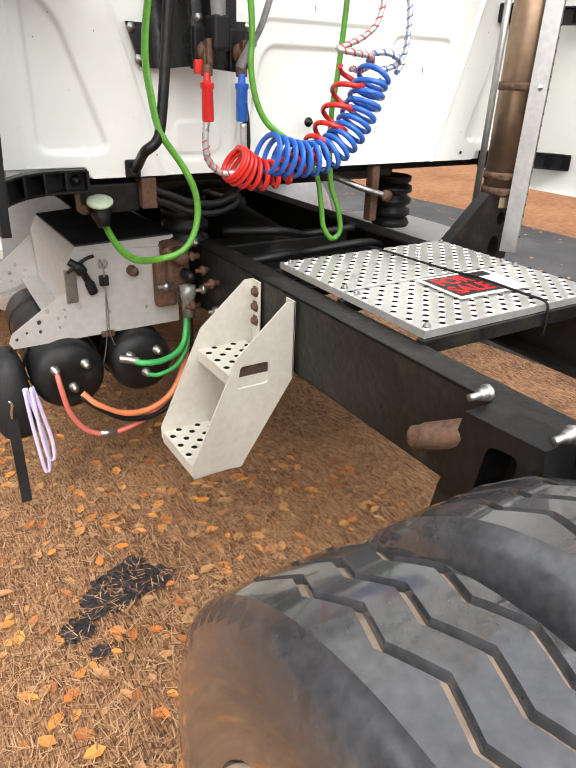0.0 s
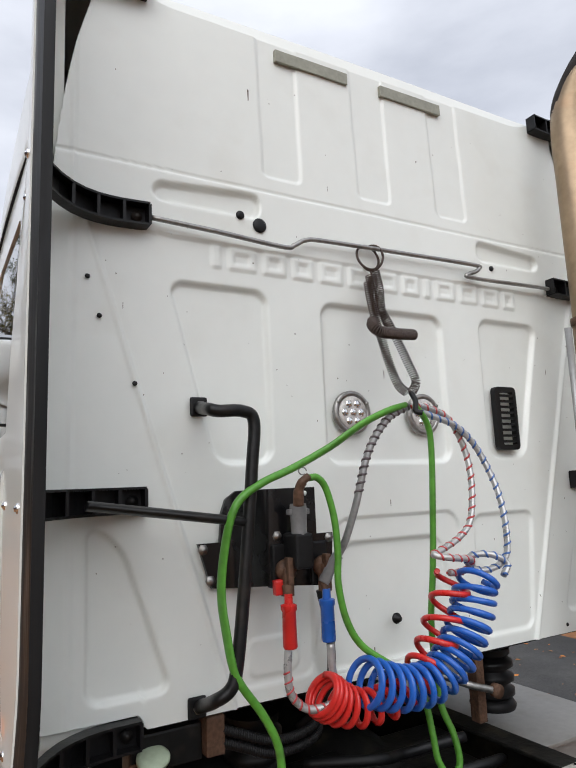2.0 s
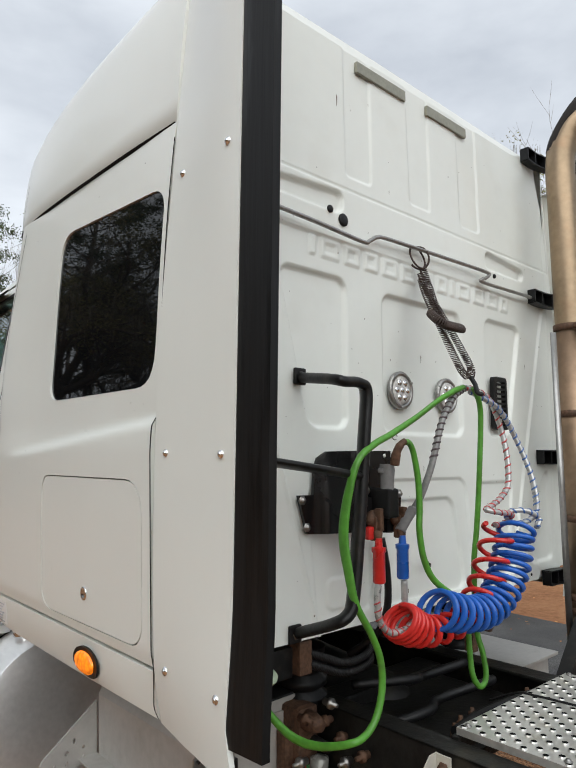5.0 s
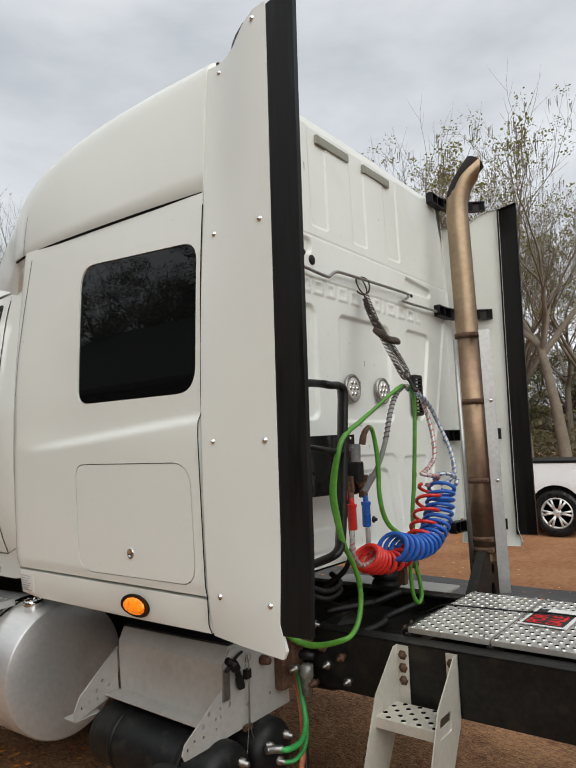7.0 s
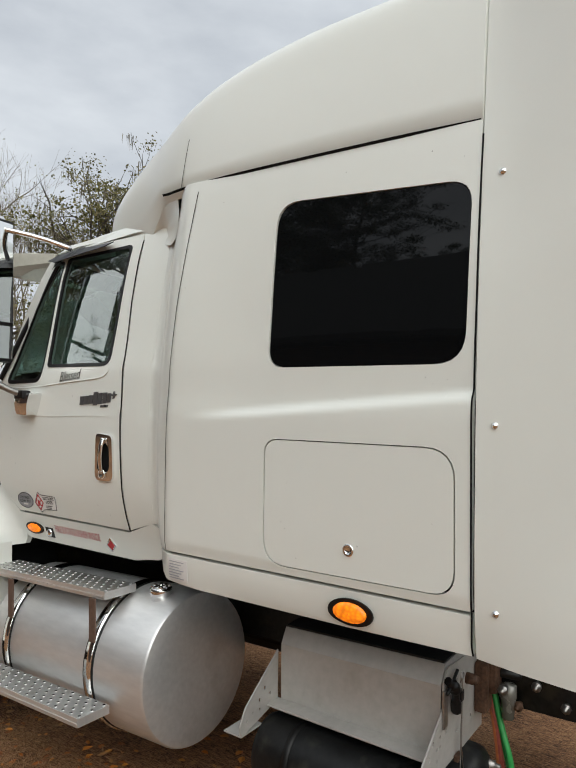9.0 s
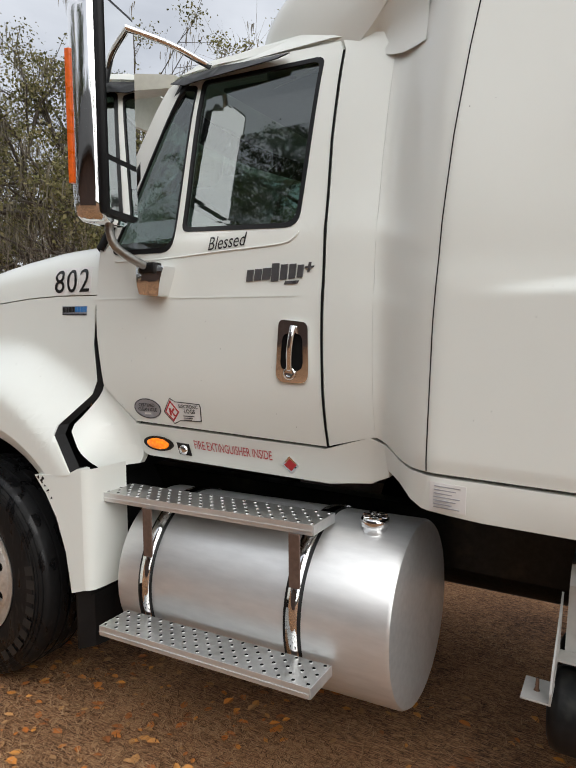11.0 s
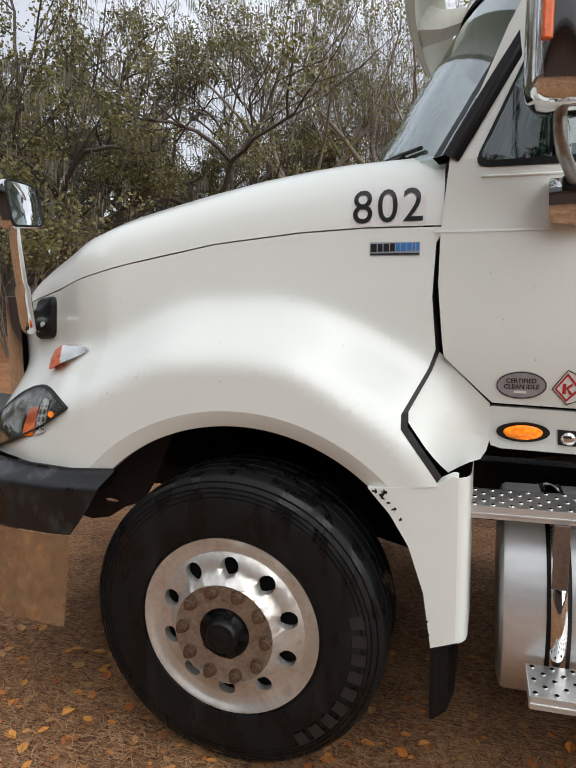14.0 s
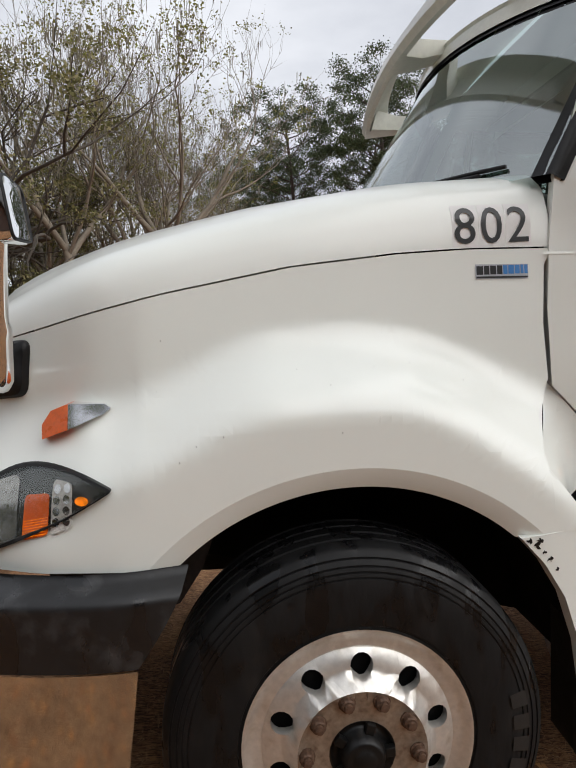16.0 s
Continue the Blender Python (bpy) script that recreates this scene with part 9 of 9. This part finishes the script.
SPRIG = island_mat("fresh_green_sprigs", [(0.17, 0.16, 0.045), (0.24, 0.25, 0.06), (0.22, 0.17, 0.09)], 0.7, 0.3)


def limb(v, f, pts, r0, r1, seg):
    fr = ring_frames(pts)
    n = len(fr)
    base = len(v)
    for i, (p, u, w, _) in enumerate(fr):
        r = r0 + (r1 - r0) * i / (n - 1)
        for k in range(seg):
            a = 2 * math.pi * k / seg
            v.append(tuple(p + u * (r * math.cos(a)) + w * (r * math.sin(a))))
    for i in range(n - 1):
        for k in range(seg):
            a, b = base + i * seg + k, base + i * seg + (k + 1) % seg
            f.append((a, b, b + seg, a + seg))


def branch(rg, v, f, tips, start, way, length, r, depth, spec):
    """One limb and, from it, its smaller limbs."""
    n = 5 if depth > 2 else 4 if depth > 1 else 3
    pts = [start]
    d = way.copy()
    for i in range(n):
        jit = spec["crook"] * (1.0 if depth > 1 else 0.7)
        d = (d + Vector((rg.uniform(-1, 1), rg.uniform(-1, 1), rg.uniform(-1, 1))) * jit + Vector((0, 0, spec["lift"]))).normalized()
        pts.append(pts[-1] + d * (length / n))
    r1 = r * (0.55 if depth else 0.3)
    limb(v, f, pts, r, r1, 7 if r > 0.12 else 5 if r > 0.03 else 3)
    if depth == 0:
        tips.append((pts[-1], d))
        return
    if depth <= spec["leafy"]:
        tips += [(p, d) for p in pts[2:]]
    kids = rg.randint(*spec["kids"])
    for k in range(kids):
        t = rg.uniform(0.35, 1.0) if k else 1.0
        i = min(int(t * n), n - 1)
        p = pts[i].lerp(pts[i + 1], t * n - i if t < 1 else 1.0)
        side = Vector((rg.uniform(-1, 1), rg.uniform(-1, 1), rg.uniform(-0.35, 0.8)))
        side = (side - d * side.dot(d)).normalized()
        s = spec["spread"] * rg.uniform(0.6, 1.2) * (0.5 if k == 0 else 1.0)
        branch(rg, v, f, tips, p, (d + side * s).normalized(), length * rg.uniform(0.55, 0.8), max(r1 * rg.uniform(*spec["thick"]), spec["twig"]), depth - 1, spec)


def flake(v, f, p, s, rg):
    """A small leaf spray: a bent four-sided piece."""
    a = Vector((rg.gauss(0, 1), rg.gauss(0, 1), rg.gauss(0, 0.7))).normalized()
    b = a.cross(Vector((rg.gauss(0, 1), rg.gauss(0, 1), rg.gauss(0, 1)))).normalized()
    i = len(v)
    v += [tuple(p - a * s * 0.5), tuple(p + b * s * rg.uniform(0.2, 0.45)), tuple(p + a * s * 0.5), tuple(p - b * s * rg.uniform(0.2, 0.45))]
    f.append((i, i + 1, i + 2, i + 3))


SPECS = {
    "oak": dict(thick=(0.75, 1.05), crook=0.27, lift=-0.005, kids=(3, 4), spread=1.0, leafy=1, twig=0.014, depth=5, trunk=2.8, r=0.50, len=4.9, limbs=6),
    "bare": dict(thick=(0.6, 0.95), crook=0.16, lift=0.05, kids=(3, 4), spread=0.75, leafy=1, twig=0.007, depth=5, trunk=5.5, r=0.20, len=4.2, limbs=5),
    "pine": dict(thick=(0.6, 0.95), crook=0.14, lift=0.10, kids=(3, 4), spread=0.8, leafy=1, twig=0.010, depth=2, trunk=15.0, r=0.20, len=2.3, limbs=26),
    "shrub": dict(thick=(0.6, 0.95), crook=0.12, lift=0.05, kids=(2, 3), spread=0.5, leafy=0, twig=0.005, depth=4, trunk=0.3, r=0.05, len=1.7, limbs=9),
}


def tree(kind, seed, name, label, leaves=0, moss=0, sprigs=0):
    rg = random.Random(seed)
    sp = SPECS[kind]
    th = tagged(new(name), label, "tree" if kind != "shrub" else "shrub", {"oak": "live oaks", "bare": "bare trees", "pine": "tall pines", "shrub": "bare shrubs"}[kind])
    v, f, tips = [], [], []
    h = sp["trunk"] * rg.uniform(0.9, 1.1)
    lean = Vector((rg.uniform(-0.12, 0.12), rg.uniform(-0.12, 0.12), 1)).normalized()
    pts = [Vector((0, 0, -0.15))]
    for i in range(6):
        pts.append(pts[-1] + (lean + Vector((rg.uniform(-1, 1), rg.uniform(-1, 1), 0)) * 0.05).normalized() * h / 6)
    if kind != "shrub":
        limb(v, f, pts, sp["r"] * 1.25, sp["r"] * (0.75 if kind != "pine" else 0.3), 10)
    for k in range(sp["limbs"]):
        if kind == "pine":
            t = 0.62 + 0.38 * (k + 0.5) / sp["limbs"]
            i = min(int(t * 6), 5)
            p = pts[i].lerp(pts[i + 1], t * 6 - i)
            a = k * 2.4
            d = Vector((math.cos(a), math.sin(a), 0.25)).normalized()
            u = (t - 0.62) / 0.38
            ln, r = sp["len"] * (0.55 + 0.75 * math.sin(math.pi * min(0.15 + u * 0.8, 1.0))), 0.045
        else:
            a = 2 * math.pi * k / sp["limbs"] + rg.uniform(-0.4, 0.4)
            up = {"oak": 0.75, "bare": 1.5, "shrub": 1.9}[kind] * rg.uniform(0.7, 1.3)
            d = Vector((math.cos(a), math.sin(a), up)).normalized()
            p = pts[-1] if rg.random() < 0.5 or kind == "shrub" else pts[-2].lerp(pts[-1], rg.random())
            ln, r = sp["len"] * rg.uniform(0.8, 1.15), sp["r"] * rg.uniform(0.42, 0.62)
        branch(rg, v, f, tips, p, d, ln, r, sp["depth"] - 1, sp)
    o = raw("trunk", v, f, {"oak": BARK, "bare": TWIG, "pine": PBARK, "shrub": TWIG}[kind], th)
    for q in o.data.polygons:
        q.use_smooth = True
    if leaves:
        v, f = [], []
        kept = [p for p, d in tips if noise.noise(p * 0.55 + Vector((seed, 0, 0))) > (0.10 if kind == "oak" else -0.4)]
        for k in range(leaves):
            p = kept[rg.randrange(len(kept))]
            sc = 0.27 if kind == "oak" else 0.26
            q = p + Vector((rg.gauss(0, sc), rg.gauss(0, sc), rg.gauss(0, sc * 0.55)))
            flake(v, f, q, rg.uniform(0.06, 0.14), rg)
        tagged(raw("crown", v, f, OAKL if kind == "oak" else PINEL, th), kind="stuff")
    if sprigs:
        v, f = [], []
        for k in range(sprigs):
            p, d = tips[rg.randrange(max(len(tips) // 6, 1)) * 6 % len(tips)]
            flake(v, f, p + Vector((rg.gauss(0, 0.15), rg.gauss(0, 0.15), rg.gauss(0, 0.12))), rg.uniform(0.06, 0.13), rg)
        tagged(raw("foliage", v, f, SPRIG, th), kind="stuff")
    if moss:
        v, f = [], []
        for k in range(moss):
            p, d = tips[rg.randrange(len(tips))]
            q = p + Vector((rg.gauss(0, 0.1), rg.gauss(0, 0.1), rg.uniform(-0.15, 0.0)))
            for j in range(4):
                ln, w = rg.uniform(0.15, 0.65), rg.uniform(0.008, 0.02)
                a = rg.uniform(0, math.pi)
                c, s = math.cos(a) * w, math.sin(a) * w
                ox, oy = rg.gauss(0, 0.08), rg.gauss(0, 0.08)
                i = len(v)
                v += [(q.x + ox - c, q.y + oy - s, q.z), (q.x + ox + c, q.y + oy + s, q.z), (q.x + ox + c * 0.6 + 0.03, q.y + oy + s * 0.6, q.z - ln * 0.6), (q.x + ox, q.y + oy, q.z - ln), (q.x + ox - c * 0.6 + 0.03, q.y + oy - s * 0.6, q.z - ln * 0.6)]
                f.append((i, i + 1, i + 2, i + 3, i + 4))
        tagged(raw("hanging_moss", v, f, MOSSL, th), kind="stuff")
    return th


OAKT = "old live oak with olive leaves and hanging grey moss"
BARET = "bare leafless tree with pale thin twigs"
PINET = "tall pine with a bare trunk and high crown"
oaks = [tree("oak", 11, "oak_tree", OAKT, 40000, 1500), tree("oak", 23, "oak_tree", OAKT, 38000, 1400)]
bares = [tree("bare", 5, "bare_tree", BARET, 0, 60, 1800), tree("bare", 8, "bare_tree", BARET, 0, 160, 4500), tree("bare", 14, "bare_tree", BARET, 0, 0, 300)]
pines = [tree("pine", 31, "pine_tree", PINET, 30000), tree("pine", 37, "pine_tree", PINET, 28000)]
shrubs = [tree("shrub", 41, "bare_shrub", "bare many-stemmed shrub with pale twigs")]
EYE0 = Vector((-3.0, 2.2, 0))


def plant(src, az, dist, scale=1.0, turn=None, lab=None):
    """Stands a tree by its bearing (degrees from straight ahead, to the right) and distance."""
    a = radians(az)
    m = Matrix.Translation(EYE0 + Vector((math.sin(a), math.cos(a), 0)) * dist) @ Matrix.Rotation(turn if turn is not None else az * 0.7, 4, "Z")
    src.scale = (1, 1, 1)
    o = copy_thing(src, m)
    o.scale = (scale, scale, scale)
    return o


def spot(src, az, dist, scale=1.0, turn=0.0):
    a = radians(az)
    src.location = EYE0 + Vector((math.sin(a), math.cos(a), 0)) * dist
    src.rotation_euler = (0, 0, turn)
    src.scale = (scale, scale, scale)


for src, az, dist, sc in (
    (oaks[0], 50, 24, 0.95), (oaks[1], 56.5, 24, 1.0), (oaks[1], 63, 28, 0.94), (oaks[0], 68, 36, 0.85), (oaks[0], 46.5, 34, 0.9), (oaks[1], 55, 42, 0.95), 
    (bares[1], 76, 26, 1.02), (bares[0], 81, 28, 0.95), (bares[1], 84.5, 27, 1.08), (bares[1], 73, 30, 0.95), (bares[1], 85.5, 33, 0.90), (bares[2], 78.5, 35, 1.0), (bares[0], 89, 38, 0.75), (bares[1], 82, 40, 1.0), (oaks[1], 76, 46, 0.85), (oaks[0], 83, 50, 0.72), (oaks[0], 72, 40, 0.9),
    (bares[2], 31, 33, 1.05), (bares[2], 27, 37, 1.15), (bares[0], 34.5, 31, 0.9), (bares[2], 21, 38, 1.1), (oaks[0], 41, 50, 0.85),
    (pines[0], 93.5, 46, 1.0), (pines[1], 97, 44, 1.08), (pines[0], 101, 43, 1.12), (pines[1], 105, 41, 1.15), (pines[1], 90, 54, 0.95), (pines[0], 109, 45, 1.1), (pines[1], 113, 46, 1.1), (pines[0], 14, 38, 1.15),
    (oaks[0], 8, 36, 1.0), (oaks[1], 118, 40, 0.9), (oaks[1], 98, 55, 0.6), (oaks[0], 104, 54, 0.55), (oaks[0], 111, 52, 0.55),
    (shrubs[0], 49, 15, 1.05),
):
    plant(src, az, dist, sc)
# trees behind the camera, seen in the glass and chrome
for src, az, dist, sc in ((oaks[0], 345, 24, 1.1), (pines[1], 338, 22, 1.0), (oaks[1], 330, 26, 1.1), (pines[0], 352, 28, 1.0), (pines[0], 308, 20, 0.9), (pines[1], 300, 24, 0.95), (oaks[1], 314, 28, 1.1), (pines[0], 225, 30, 1.0), (pines[1], 250, 34, 1.1), (pines[0], 275, 30, 0.95), (oaks[0], 300, 32, 1.1), (oaks[1], 200, 36, 1.1), (bares[0], 320, 40, 1.2), (pines[1], 340, 45, 1.1), (oaks[0], 262, 40, 1.0), (oaks[1], 170, 45, 1.0), (pines[0], 150, 45, 1.0)):
    plant(src, az, dist, sc)
spot(oaks[0], 130, 42, 1.0)
spot(oaks[1], 240, 45, 1.0)
spot(bares[0], 95, 52, 0.8)
spot(bares[1], 79, 31, 0.85)
spot(bares[2], 88, 42, 0.8)
spot(pines[0], 116, 50, 1.0)
spot(pines[1], 286, 38, 1.0)
spot(shrubs[0], 44.5, 16, 1.1, 1.0)

# thicket at the foot of the trees
rg = random.Random(99)
v, f = [], []
for k in range(30000):
    az, dist = radians(rg.uniform(2, 128)), rg.uniform(30, 50)
    hmax = 2.4 + 1.5 * noise.noise(Vector((az * 9, dist * 0.15, 0)))
    p = EYE0 + Vector((math.sin(az) * dist, math.cos(az) * dist, rg.random() ** 1.25 * hmax))
    flake(v, f, p, rg.uniform(0.12, 0.40), rg)
for k in range(1800):
    az, dist = radians(rg.uniform(2, 128)), rg.uniform(29, 48)
    p = EYE0 + Vector((math.sin(az) * dist, math.cos(az) * dist, 0))
    q = p + Vector((rg.gauss(0, 0.5), rg.gauss(0, 0.5), rg.uniform(0.8, 2.8)))
    w = rg.uniform(0.012, 0.03)
    i = len(v)
    v += [(p.x - w, p.y, 0), (p.x + w, p.y, 0), tuple(q)]
    f.append((i, i + 1, i + 2))
tagged(raw("thicket", v, f, BRUSH), "brown leafless thicket under the far trees", "brush", kind="stuff")
# far woods closing the view
bm = bmesh.new()
rows = []
for k in range(181):
    a = radians(2 * k)
    hh = 5.5 + 3.5 * noise.noise(Vector((k * 0.35, 0, 0))) + 1.5 * noise.noise(Vector((k * 1.7, 3, 0)))
    rows.append([(70 * math.sin(a), 70 * math.cos(a), -0.1), (72 * math.sin(a), 72 * math.cos(a), hh * 0.7), (75 * math.sin(a), 75 * math.cos(a), hh)])
loft(bm, rows)
tagged(part("backdrop_woods", bm, mat("far_woods", (0.11, 0.092, 0.064), 0.95, var=0.35, scale=0.5, grain=4, bump=0.5), None), "distant brown woods all round", "woods", kind="structure")

# dark house behind the camera's path, heightened to fill the window's reflection
hs = thing("brick_house", "dark brick house with a shingled roof", "house", at=(-13, 8, 0))
HI = Matrix.Translation((13, -8, 0))


def hp_(name, bm, material, label=""):
    o = part(name, bm, material, hs, label)
    o.matrix_parent_inverse = HI
    return o


hp_("wall", box(-19, -11.0, -4, 20, -0.05, 4.1, 0.02), mat("dark_brick", (0.16, 0.11, 0.09), 0.9, var=0.3, scale=2, grain=12, bump=0.4), "dark brick wall")
bm = bmesh.new()
loft(bm, [[(-10.3, y, 3.95), (-15.2, y, 7.2), (-19.8, y, 4.0), (-19.8, y, 3.8), (-10.3, y, 3.8)] for y in (-4.8, 21)], closed=True, caps=True, smooth=False)
hp_("roof", bm, mat("dark_shingles", (0.09, 0.088, 0.086), 0.9, var=0.3, scale=2, grain=15, bump=0.5), "dark shingled roof")
